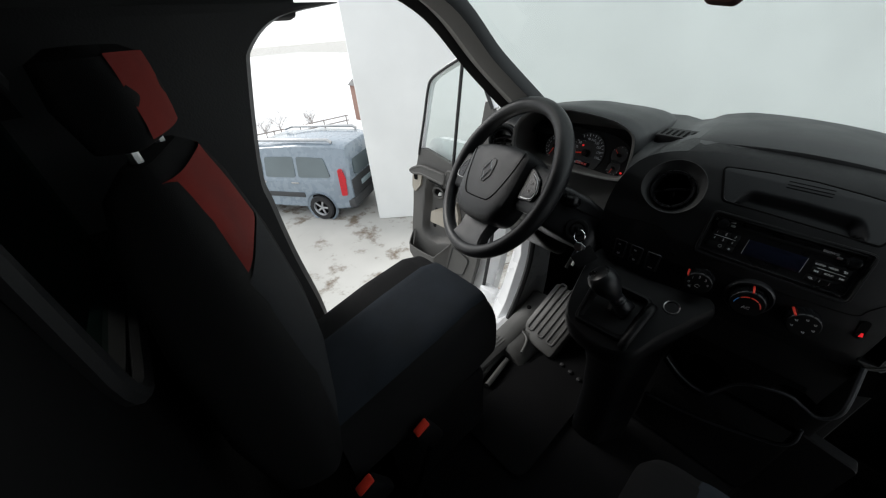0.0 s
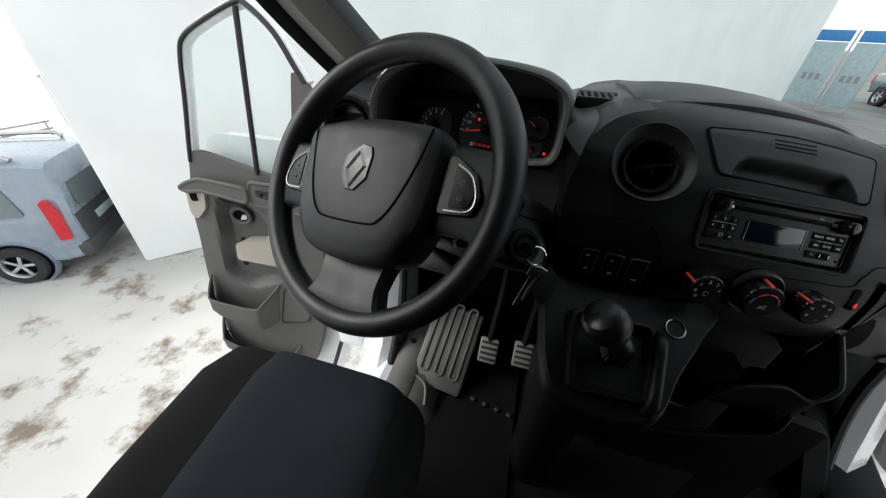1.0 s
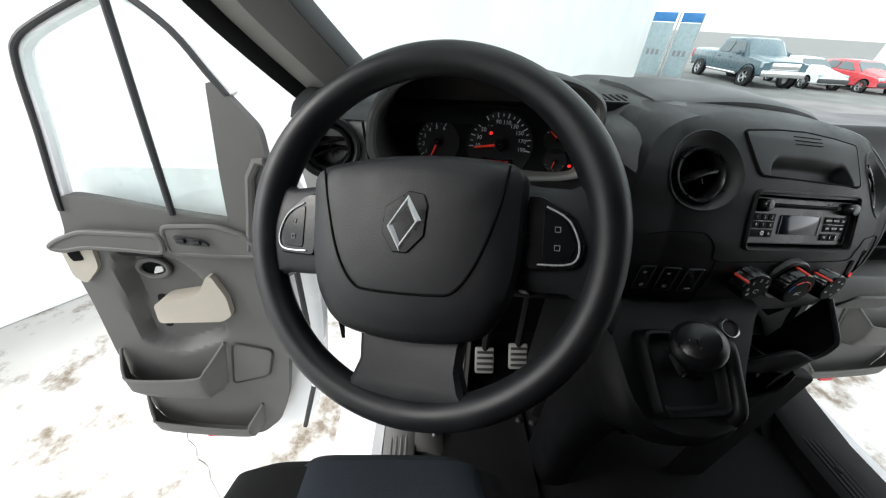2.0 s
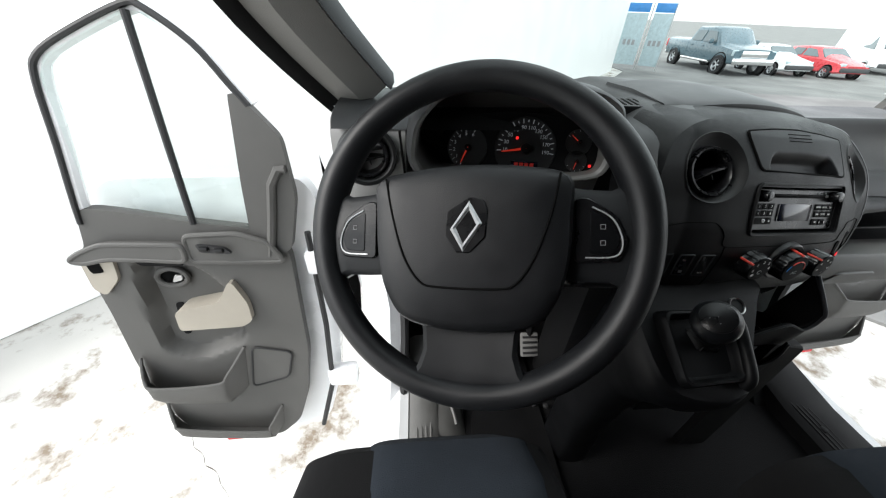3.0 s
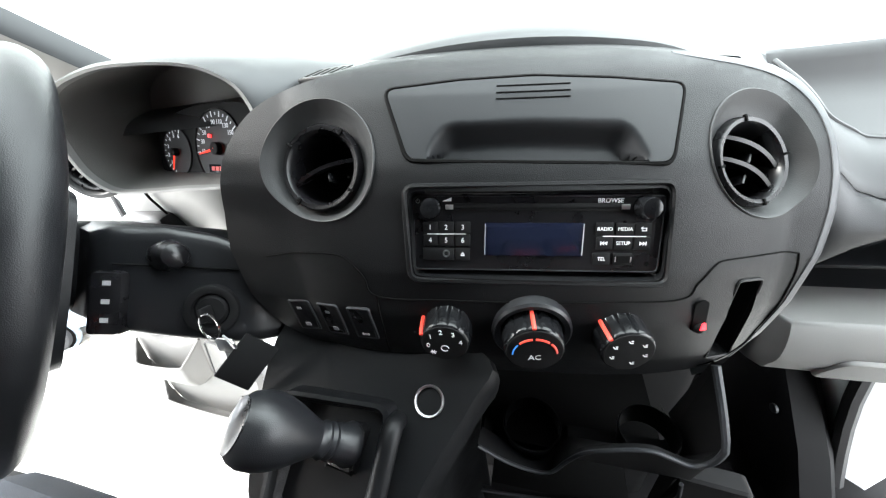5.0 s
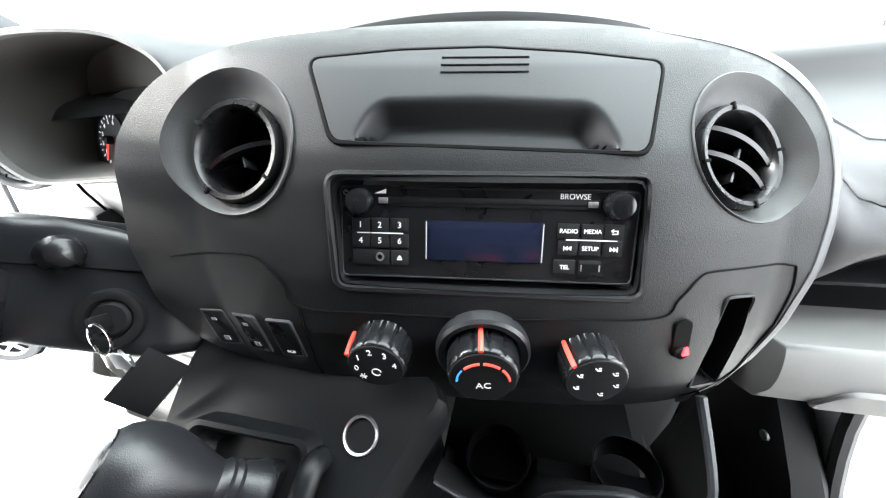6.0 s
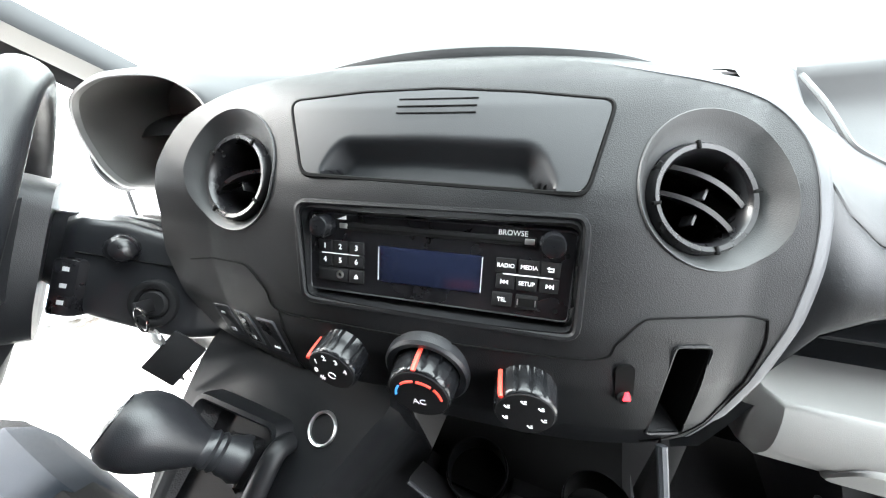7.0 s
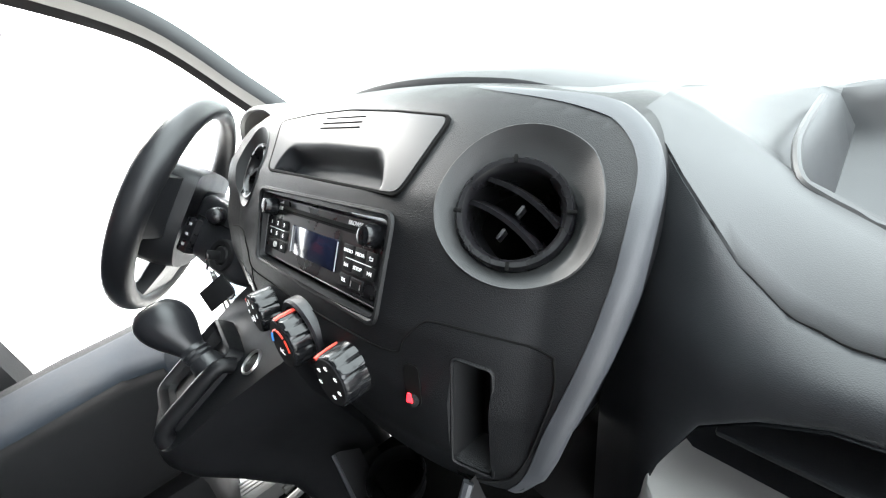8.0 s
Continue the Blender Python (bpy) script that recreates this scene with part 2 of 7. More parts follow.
def smooth_path(pts, n=6, closed=False):
    pts = [Vector(p) for p in pts]
    out, m = [], len(pts)
    for i in range(m if closed else m - 1):
        p0 = pts[(i - 1) % m] if closed or i else pts[0]
        p1, p2 = pts[i], pts[(i + 1) % m]
        p3 = pts[(i + 2) % m] if closed or i + 2 < m else pts[-1]
        for k in range(n):
            s = k / n
            out.append(0.5 * ((2 * p1) + (p2 - p0) * s + (2 * p0 - 5 * p1 + 4 * p2 - p3) * s * s + (3 * p1 - p0 - 3 * p2 + p3) * s ** 3))
    if not closed:
        out.append(pts[-1])
    return out


def tube(bm, pts, r, seg=8, closed=False, flat=1.0):
    pts = [Vector(p) for p in pts]
    rings, up = [], None
    for i, p in enumerate(pts):
        a = pts[i - 1] if i or closed else p
        b = pts[(i + 1) % len(pts)] if i + 1 < len(pts) or closed else p
        t = (b - a).normalized()
        if up is None:
            up = t.orthogonal().normalized()
        up = (up - t * up.dot(t)).normalized()
        s = t.cross(up)
        rr = r(i / (len(pts) - 1)) if callable(r) else r
        rings.append([p + rr * (math.cos(2 * math.pi * k / seg) * up + flat * math.sin(2 * math.pi * k / seg) * s) for k in range(seg)])
    if closed:
        rings.append(rings[0])
        rows = [[bm.verts.new(q) for q in r_] for r_ in rings[:-1]]
        for a, b in zip(rows, rows[1:] + rows[:1]):
            for i in range(seg):
                j = (i + 1) % seg
                bm.faces.new((a[i], a[j], b[j], b[i]))
    else:
        loft(bm, rings, True, True, True)


def frame_of(at, normal, up=(0, 0, 1)):
    n = Vector(normal).normalized()
    x = Vector(up).cross(n).normalized()
    y = n.cross(x)
    return Matrix(((x.x, y.x, n.x, at[0]), (x.y, y.y, n.y, at[1]), (x.z, y.z, n.z, at[2]), (0, 0, 0, 1)))


def round_poly(pts, r, n=5):
    out = []
    k = len(pts)
    for i, p in enumerate(pts):
        p, a, b = Vector(p), Vector(pts[i - 1]), Vector(pts[(i + 1) % k])
        ra = min(r, (a - p).length * 0.45, (b - p).length * 0.45)
        s, e = p + (a - p).normalized() * ra, p + (b - p).normalized() * ra
        for j in range(n + 1):
            t = j / n
            out.append((1 - t) ** 2 * s + 2 * t * (1 - t) * p + t * t * e)
    return out


def plate(bm, poly, m, depth, bevel=0.0):
    """A plate with outline poly (local x, y), its face at z=0, its back at -depth."""
    poly = [Vector((p[0], p[1])) for p in poly]
    area = sum(a.x * b.y - b.x * a.y for a, b in zip(poly, poly[1:] + poly[:1]))
    if area < 0:
        poly.reverse()
    c = sum(poly, Vector((0, 0))) / len(poly)
    rings = [[m @ Vector((p.x, p.y, -depth)) for p in poly]]
    if bevel:
        rings.append([m @ Vector((p.x, p.y, -bevel)) for p in poly])
        rings.append([m @ Vector((*(p + (c - p).normalized() * bevel), 0)) for p in poly])
    else:
        rings.append([m @ Vector((p.x, p.y, 0)) for p in poly])
    loft(bm, rings, True, True, True)


def text_bm(body, size, m, align="CENTER", depth=0.0002):
    cu = bpy.data.curves.new("lettering", "FONT")
    cu.body, cu.size, cu.align_x, cu.align_y, cu.extrude, cu.resolution_u = body, size, align, "CENTER", depth, 3
    ob = bpy.data.objects.new("lettering", cu)
    me = bpy.data.meshes.new_from_object(ob)
    bm = bmesh.new()
    bm.from_mesh(me)
    bmesh.ops.transform(bm, matrix=m, verts=bm.verts[:])
    bpy.data.objects.remove(ob)
    bpy.data.curves.remove(cu)
    bpy.data.meshes.remove(me)
    return bm


def inside(p, poly):
    c = False
    for i in range(len(poly)):
        a, b = poly[i - 1], poly[i]
        if (a[1] > p[1]) != (b[1] > p[1]) and p[0] < (b[0] - a[0]) * (p[1] - a[1]) / (b[1] - a[1]) + a[0]:
            c = not c
    return c


def nearest_on(p, poly):
    best = None
    for i in range(len(poly)):
        a, b = Vector(poly[i - 1][:2]), Vector(poly[i][:2])
        ab = b - a
        t = max(0, min(1, (Vector(p) - a).dot(ab) / max(ab.length_squared, 1e-12)))
        q = a + ab * t
        d = (q - Vector(p)).length_squared
        if best is None or d < best[0]:
            best = (d, q)
    return best[1]


def sheet(func, outline, holes=(), step=0.004, lift=None):
    """A sheet func(u, v) -> point, cut along outline and holes (polygons in u, v). Returns the bmesh and its boundary edges by loop."""
    us, vs = [p[0] for p in outline], [p[1] for p in outline]
    nu, nv = int((max(us) - min(us)) / step) + 3, int((max(vs) - min(vs)) / step) + 3
    u0, v0 = min(us) - step, min(vs) - step
    uv = np.array([[(u0 + i * step, v0 + j * step) for j in range(nv + 1)] for i in range(nu + 1)])
    keep = np.zeros((nu, nv), bool)
    for i in range(nu):
        for j in range(nv):
            c = uv[i, j] + step / 2
            keep[i, j] = inside(c, outline) and not any(inside(c, h) for h in holes)
    used, faces = {}, []
    bm = bmesh.new()
    coords = {}
    for i in range(nu):
        for j in range(nv):
            if keep[i, j]:
                for k in ((i, j), (i + 1, j), (i + 1, j + 1), (i, j + 1)):
                    coords.setdefault(k, None)
                faces.append(((i, j), (i + 1, j), (i + 1, j + 1), (i, j + 1)))
    count = {}
    for f in faces:
        for k in f:
            count[k] = count.get(k, 0) + 1
    polys = [outline, *holes]
    side = {}
    for k in coords:
        p = tuple(uv[k])
        if count[k] < 4:
            best = min(((nearest_on(p, q), n) for n, q in enumerate(polys)), key=lambda r: (r[0] - Vector(p)).length_squared)
            p = (best[0].x, best[0].y)
            side[k] = best[1]
        coords[k] = bm.verts.new(func(*p) if lift is None else func(*p, lift(*p)))
    for f in faces:
        bm.faces.new([coords[k] for k in f])
    bm.edges.ensure_lookup_table()
    loops = {}
    rev = {v: k for k, v in coords.items()}
    for e in bm.edges:
        if e.is_boundary:
            n = side.get(rev[e.verts[0]])
            if n is not None:
                loops.setdefault(n, []).append(e)
    return bm, loops


def skirt(bm, edges, vec):
    r = bmesh.ops.extrude_edge_only(bm, edges=edges)
    bmesh.ops.translate(bm, vec=vec, verts=[g for g in r["geom"] if isinstance(g, bmesh.types.BMVert)])


# ---- the ground and the yard ----
def fall(x):
    """How far the land beyond the yard drops below the yard's level."""
    return 0.22 * min(max(0.0, -8.0 - x), 55.0)


def build_ground():
    bm = bmesh.new()
    n = 60
    for i in range(n + 1):
        for j in range(n + 1):
            a, b = (i / n * 2 - 1), (j / n * 2 - 1)
            x, y = 900 * a * abs(a) ** 2.2, 900 * b * abs(b) ** 2.2
            bm.verts.new((x, y, G - fall(x) - (0.6 if x < -9 else 0.0)))
    bm.verts.ensure_lookup_table()
    for i in range(n):
        for j in range(n):
            k = i * (n + 1) + j
            bm.faces.new([bm.verts[q] for q in (k, k + n + 1, k + n + 2, k + 1)])
    solo("ground", bm, M_GROUND, "pale worn concrete yard with brown stains", "ground", kind="structure")
    bm = bmesh.new()
    pts = smooth_path([(a, b, 0) for a, b in ((-1.40, 0.15), (-1.66, 0.42), (-1.77, 0.52), (-1.87, 0.61), (-2.00, 0.73), (-2.10, 1.0), (-2.0, 1.7), (-1.5, 2.8))], 10)
    rings = []
    for i, p in enumerate(pts):
        w = 0.003 + 0.004 * abs(noise.noise(p * 7))
        q = p + Vector((0.03 * noise.noise(p * 9), 0.03 * noise.noise(p * 8 + Vector((3, 0, 0))), 0))
        rings.append([Vector((q.x - w, q.y + w, G + 0.002)), Vector((q.x + w, q.y - w, G + 0.002)), Vector((q.x + w, q.y - w, G - 0.01)), Vector((q.x - w, q.y + w, G - 0.01))])
    loft(bm, rings, True, True, True)
    solo("ground_crack", bm, M_BARK, "thin brown crack in the concrete", "crack", kind="structure")
    bm = bmesh.new()
    out = [(3.2, 2.0), (60, -60), (260, -60), (260, 400), (40, 400), (9.9, 17.6), (5.2, 11.2)]
    top = [bm.verts.new((x, y, G + 0.03)) for x, y in out]
    low = [bm.verts.new((x, y, G - 0.05)) for x, y in out]
    bm.faces.new(top)
    for k in range(len(out)):
        q = (k + 1) % len(out)
        bm.faces.new((low[k], low[q], top[q], top[k]))
    solo("road", bm, M_ASPHALT, "grey worn asphalt of the car park", "road", kind="structure", smooth=False)


build_ground()


def build_field():
    bm = bmesh.new()
    ys = np.linspace(-70, 160, 60)
    rows = [[(x + (0.5 * noise.noise((y * 0.2, 3, 0)) if x > -9 else 0), y, G + 0.012 - fall(x)) for y in ys] for x in (-8.1, -8.6, -12, -20, -35, -50, -63, -120, -420)]
    loft(bm, [[(x, y, z - 0.3) for x, y, z in rows[0]]] + rows, False)
    solo("ground_field", bm, M_SNOW, "pale frosted field beyond the yard", "field", kind="structure", smooth=False)


build_field()

WALL_A, WALL_B = Vector((-4.0, 1.45, 0)), Vector((9.2, 17.5, 0))


def build_hall():
    """The white building in front of the van: one long wall, a return at each end, a roof with a slatted soffit."""
    b = thing("white_building", "long white rendered building with a slatted roof overhang", "building", (WALL_A.x, WALL_A.y, G))
    d = (WALL_B - WALL_A).normalized()
    nrm = Vector((-d.y, d.x, 0))
    L = (WALL_B - WALL_A).length
    bm = bmesh.new()
    m = Matrix.Translation((WALL_A.x, WALL_A.y, 0)) @ Matrix(((d.x, nrm.x, 0, 0), (d.y, nrm.y, 0, 0), (0, 0, 1, 0), (0, 0, 0, 1)))
    H = 5.2
    box(bm, (L / 2, 4.0, (G + H) / 2), (L, 8.0, H - G), m, 0.03)
    part("wall", bm, M_WALL, b)
    bm = bmesh.new()
    box(bm, (L / 2, 3.4, H + 0.12), (L + 1.2, 9.6, 0.2), m, 0.02)
    part("roof", bm, M_GREY_LT, b)
    for k in range(30):
        bm = bmesh.new()
        box(bm, (0.4 + k * 0.62, -0.62, H - 0.03), (0.10, 1.1, 0.06), m, 0.008)
        part("soffit_slat", bm, M_STEEL, b)


build_hall()


def build_sign():
    s = thing("sign_board", "pale poster board with a blue header on steel posts", "sign", (10.3, 18.6, G))
    m = frame_of((10.3, 18.5, G), (-0.55, -0.83, 0)) @ Matrix.Scale(1.15, 4)
    for x, w in ((-0.05, 0.92), (0.95, 0.72)):
        bm = bmesh.new()
        box(bm, (x, 1.15, 0.0), (w, 1.9, 0.05), m, 0.01)
        part("panel", bm, M_SIGNWHITE, s)
        bm = bmesh.new()
        box(bm, (x, 2.28, 0.0), (w, 0.32, 0.06), m, 0.01)
        part("header", bm, M_SIGNBLUE, s, "blue header strip")
        for k in range(3):
            bm = bmesh.new()
            box(bm, (x - 0.18 + 0.18 * k, 1.05, 0.03), (0.11, 0.20, 0.012), m)
            part("lettering_bar", bm, M_PRINT_DIM, s)
    for x in (-0.52, 0.5, 1.33):
        bm = bmesh.new()
        tube(bm, [m @ Vector((x, -0.02, -0.03)), m @ Vector((x, 2.45, -0.03))], 0.035, 10)
        part("post", bm, M_STEEL, s)


build_sign()


# ---- vehicles in the yard ----
def wheel(parent, c, r, w, axle=(1, 0, 0)):
    m = frame_of(c, axle)
    bm = bmesh.new()
    lathe(bm, [(r * 0.62, -w / 2), (r * 0.93, -w / 2), (r, -w * 0.3), (r, w * 0.3), (r * 0.93, w / 2), (r * 0.62, w / 2)], m, 28)
    tyre = part("tyre", bm, M_TYRE, parent)
    bm = bmesh.new()
    lathe(bm, [(r * 0.63, w * 0.46), (r * 0.60, w * 0.40), (r * 0.57, w * 0.1)], m, 28)
    lathe(bm, [(r * 0.63, -w * 0.46), (r * 0.57, -w * 0.1), (r * 0.02, 0)], m, 28)
    lathe(bm, [(0.001, w * 0.34), (r * 0.12, w * 0.34), (r * 0.14, w * 0.1)], m, 14)
    for k in range(5):
        q = m @ Matrix.Rotation(2 * math.pi * k / 5, 4, "Z")
        box(bm, (r * 0.35, 0, w * 0.25), (r * 0.50, r * 0.15, w * 0.16), q, 0.008)
    part("alloy_rim", bm, M_ALLOY, parent)
    return tyre


def body_shell(bm, rows, m):
    """rows along the car: (x, half width low, half width belt, half width roof, z low, z belt, z roof)."""
    rings = []
    for x, w0, w1, w2, z0, z1, z2 in rows:
        half = [(w0 * 0.92, z0), (w0, z0 + 0.06), (w1, z0 + (z1 - z0) * 0.55), (w1, z1 - 0.03), (w1 * 0.985, z1), (w2 + (w1 - w2) * 0.12, z2 - 0.07), (w2 * 0.9, z2 - 0.012), (w2 * 0.45, z2)]
        ring = [(x, y, z) for y, z in half] + [(x, -y, z) for y, z in reversed(half)]
        rings.append([m @ Vector(p) for p in ring])
    loft(bm, rings, True, True, True)


def side_pane(parent, pts, m, y, mat=None, name="side_window"):
    """A window pane let onto the flank: pts are (x, z), y the flank's half width at the bottom and top."""
    for s in (1, -1):
        bm = bmesh.new()
        lo, hi = [p[1] for p in pts], None
        z0, z1 = min(lo), max(lo)
        poly = round_poly([(p[0], p[1], 0) for p in pts], 0.06, 3)
        f = lambda z: y[0] + (y[1] - y[0]) * (z - z0) / (z1 - z0)
        a = [m @ Vector((p.x, s * (f(p.y) + 0.008), p.y)) for p in poly]
        b = [m @ Vector((p.x, s * (f(p.y) - 0.03), p.y)) for p in poly]
        loft(bm, [b, a], True, False, True)
        part(name, bm, mat or M_GLASS_CAR, parent)


def build_estate():
    """The grey-blue high-roofed family car beside the yard."""
    k = 0.62
    at = Vector((-4.98, 1.35, G))
    yaw = math.atan2(-0.57, -0.82)
    m = Matrix.Translation(at) @ Matrix.Rotation(yaw, 4, "Z") @ Matrix.Scale(k, 4)
    c = thing("family_car", "grey-blue high-roofed family car with dark bumpers", "car", at)
    rows = [(-0.86, 0.80, 0.80, 0.60, 0.35, 0.98, 1.66), (-0.80, 0.86, 0.86, 0.66, 0.30, 1.00, 1.74), (-0.55, 0.89, 0.89, 0.70, 0.26, 1.02, 1.79), (0.5, 0.90, 0.90, 0.72, 0.26, 1.02, 1.80), (1.6, 0.90, 0.90, 0.71, 0.26, 1.00, 1.74), (2.15, 0.90, 0.89, 0.66, 0.26, 0.98, 1.52), (2.62, 0.89, 0.87, 0.72, 0.27, 0.98, 1.08), (3.2, 0.86, 0.82, 0.68, 0.30, 0.90, 0.95), (3.48, 0.74, 0.66, 0.5, 0.36, 0.72, 0.75)]
    bm = bmesh.new()
    body_shell(bm, rows, m)
    part("body", bm, M_CARGREY, c)
    side_pane(c, [(-0.42, 1.08), (0.42, 1.06), (0.42, 1.52), (-0.28, 1.50)], m, (0.888, 0.78))
    side_pane(c, [(0.50, 1.06), (1.32, 1.05), (1.28, 1.50), (0.50, 1.52)], m, (0.888, 0.78))
    side_pane(c, [(1.40, 1.05), (2.15, 1.04), (1.62, 1.46), (1.38, 1.49)], m, (0.888, 0.77))
    bm = bmesh.new()
    q = m @ frame_of((-0.852, 0, 1.34), (-1, 0, 0.16))
    plate(bm, round_poly([(-0.60, -0.28, 0), (0.60, -0.28, 0), (0.50, 0.27, 0), (-0.50, 0.27, 0)], 0.1, 4), q @ Matrix.Translation((0, 0, 0.02)), 0.05)
    part("rear_window", bm, M_GLASS_CAR, c)
    bm = bmesh.new()
    box(bm, (-0.845, 0, 0.74), (0.05, 1.5, 0.5), m, 0.02)
    part("tailgate_lower", bm, M_CARPLASTIC, c)
    bm = bmesh.new()
    box(bm, (-0.80, 0, 0.44), (0.22, 1.74, 0.26), m, 0.06)
    part("rear_bumper", bm, M_CARPLASTIC, c)
    bm = bmesh.new()
    box(bm, (-0.885, 0.08, 0.78), (0.03, 0.5, 0.12), m, 0.01)
    part("number_plate", bm, M_SIGNWHITE, c)
    for s in (1, -1):
        bm = bmesh.new()
        plate(bm, round_poly([(-0.07, -0.34, 0), (0.06, -0.34, 0), (0.10, 0.05, 0), (0.04, 0.28, 0), (-0.05, 0.28, 0)], 0.03, 3), m @ frame_of((-0.70, s * 0.885, 1.0), (-0.35, s, 0.0)) @ Matrix.Translation((0, 0, 0.03)), 0.08)
        part("tail_lamp", bm, M_TAIL, c)
        bm = bmesh.new()
        tube(bm, [m @ Vector(p) for p in ((-0.5, s * 0.62, 1.80), (-0.4, s * 0.62, 1.86), (1.4, s * 0.62, 1.84), (1.6, s * 0.62, 1.77))], 0.022, 8)
        part("roof_rail", bm, M_STEEL, c)
        bm = bmesh.new()
        box(bm, (1.15, s * 0.905, 0.62), (1.55, 0.03, 0.12), m, 0.012)
        part("rubbing_strip", bm, M_CARPLASTIC, c)
        for x in (0.42, 1.32):
            bm = bmesh.new()
            box(bm, (x + 0.12, s * 0.915, 0.93), (0.2, 0.03, 0.035), m, 0.012)
            part("door_handle", bm, M_STEEL, c)
        for x in (0.0, 2.70):
            wheel(c, m @ Vector((x, s * 0.865, 0.31)), 0.31 * k, 0.2 * k, m.to_3x3() @ Vector((0, s, 0)))
            bm = bmesh.new()
            lathe(bm, [(0.35, 0), (0.39, 0.035), (0.40, 0.0), (0.40, -0.06)], m @ frame_of((x, s * 0.89, 0.31), (0, s, 0)), 24)
            part("arch_trim", bm, M_CARGREY, c)
            bm = bmesh.new()
            # flat disc, its colour standing for the shade inside the arch
            lathe(bm, [(0.001, 0), (0.35, 0.0)], m @ frame_of((x, s * 0.897, 0.31), (0, s, 0)), 24)
            part("wheel_well", bm, M_VOID, c)


build_estate()


def build_pickup():
    f, r = Vector((15.6, 17.2, G)), Vector((15.9, 21.2, G))
    d = (f - r).normalized()
    at = (f + r) / 2
    m = Matrix.Translation(r) @ Matrix(((d.x, -d.y, 0, 0), (d.y, d.x, 0, 0), (0, 0, 1, 0), (0, 0, 0, 1))) @ Matrix.Scale(1.07, 4)
    c = thing("pickup_truck", "teal-grey crew-cab pickup truck with chrome step bars", "truck", at)
    bm = bmesh.new()
    body_shell(bm, [(-1.05, 0.90, 0.96, 0.92, 0.55, 1.10, 1.22), (-0.95, 0.95, 0.99, 0.95, 0.50, 1.16, 1.26), (0.85, 0.96, 0.99, 0.95, 0.48, 1.16, 1.26), (0.9, 0.96, 0.99, 0.95, 0.48, 1.16, 1.26)], m)
    part("cargo_bed", bm, M_TEAL, c)
    bm = bmesh.new()
    body_shell(bm, [(0.92, 0.96, 0.99, 0.74, 0.48, 1.16, 1.70), (1.1, 0.96, 0.99, 0.76, 0.46, 1.16, 1.84), (2.3, 0.96, 0.99, 0.76, 0.46, 1.16, 1.87), (2.6, 0.96, 0.99, 0.74, 0.46, 1.16, 1.80), (3.15, 0.96, 0.98, 0.82, 0.46, 1.15, 1.24), (4.0, 0.95, 0.97, 0.80, 0.48, 1.06, 1.16), (4.35, 0.92, 0.92, 0.74, 0.50, 1.0, 1.08)], m)
    part("cab", bm, M_TEAL, c)
    side_pane(c, [(1.10, 1.24), (1.85, 1.24), (1.85, 1.68), (1.18, 1.66)], m, (0.97, 0.84))
    side_pane(c, [(1.95, 1.24), (2.95, 1.24), (2.55, 1.66), (1.95, 1.68)], m, (0.97, 0.84))
    bm = bmesh.new()
    box(bm, (4.42, 0, 0.62), (0.16, 1.84, 0.26), m, 0.05)
    part("front_bumper", bm, M_CHROME, c)
    bm = bmesh.new()
    box(bm, (4.34, 0, 0.90), (0.08, 1.2, 0.28), m, 0.03)
    part("grille", bm, M_CHROME, c)
    bm = bmesh.new()
    box(bm, (-1.06, 0, 0.56), (0.16, 1.8, 0.2), m, 0.05)
    part("rear_bumper", bm, M_CHROME, c)
    for s in (1, -1):
        bm = bmesh.new()
        tube(bm, [m @ Vector((0.7, s * 0.98, 0.46)), m @ Vector((2.9, s * 0.98, 0.46))], 0.06, 10)
        part("step_bar", bm, M_CHROME, c)
        bm = bmesh.new()
        box(bm, (4.25, s * 0.80, 0.92), (0.16, 0.3, 0.24), m, 0.04)
        part("headlight", bm, M_SIGNWHITE, c)
        bm = bmesh.new()
        box(bm, (-1.0, s * 0.95, 1.0), (0.12, 0.1, 0.34), m, 0.03)
        part("tail_lamp", bm, M_TAIL, c)
        bm = bmesh.new()
        box(bm, (2.75, s * 1.10, 1.28), (0.1, 0.2, 0.2), m, 0.04)
        part("wing_mirror", bm, M_TEAL, c)
        for x in (1.5, 2.35):
            bm = bmesh.new()
            box(bm, (x - 0.25, s * 1.0, 1.05), (0.2, 0.04, 0.05), m, 0.015)
            part("door_handle", bm, M_TEAL, c)
        for x in (0.0, 3.6):
            wheel(c, m @ Vector((x, s * 0.92, 0.40)), 0.43, 0.28, m.to_3x3() @ Vector((0, s, 0)))
            bm = bmesh.new()
            lathe(bm, [(0.001, 0), (0.46, 0.0), (0.50, 0.03), (0.52, 0.0)], m @ frame_of((x, s * 0.965, 0.40), (0, s, 0)), 24)
            part("wheel_well", bm, M_VOID, c)


build_pickup()


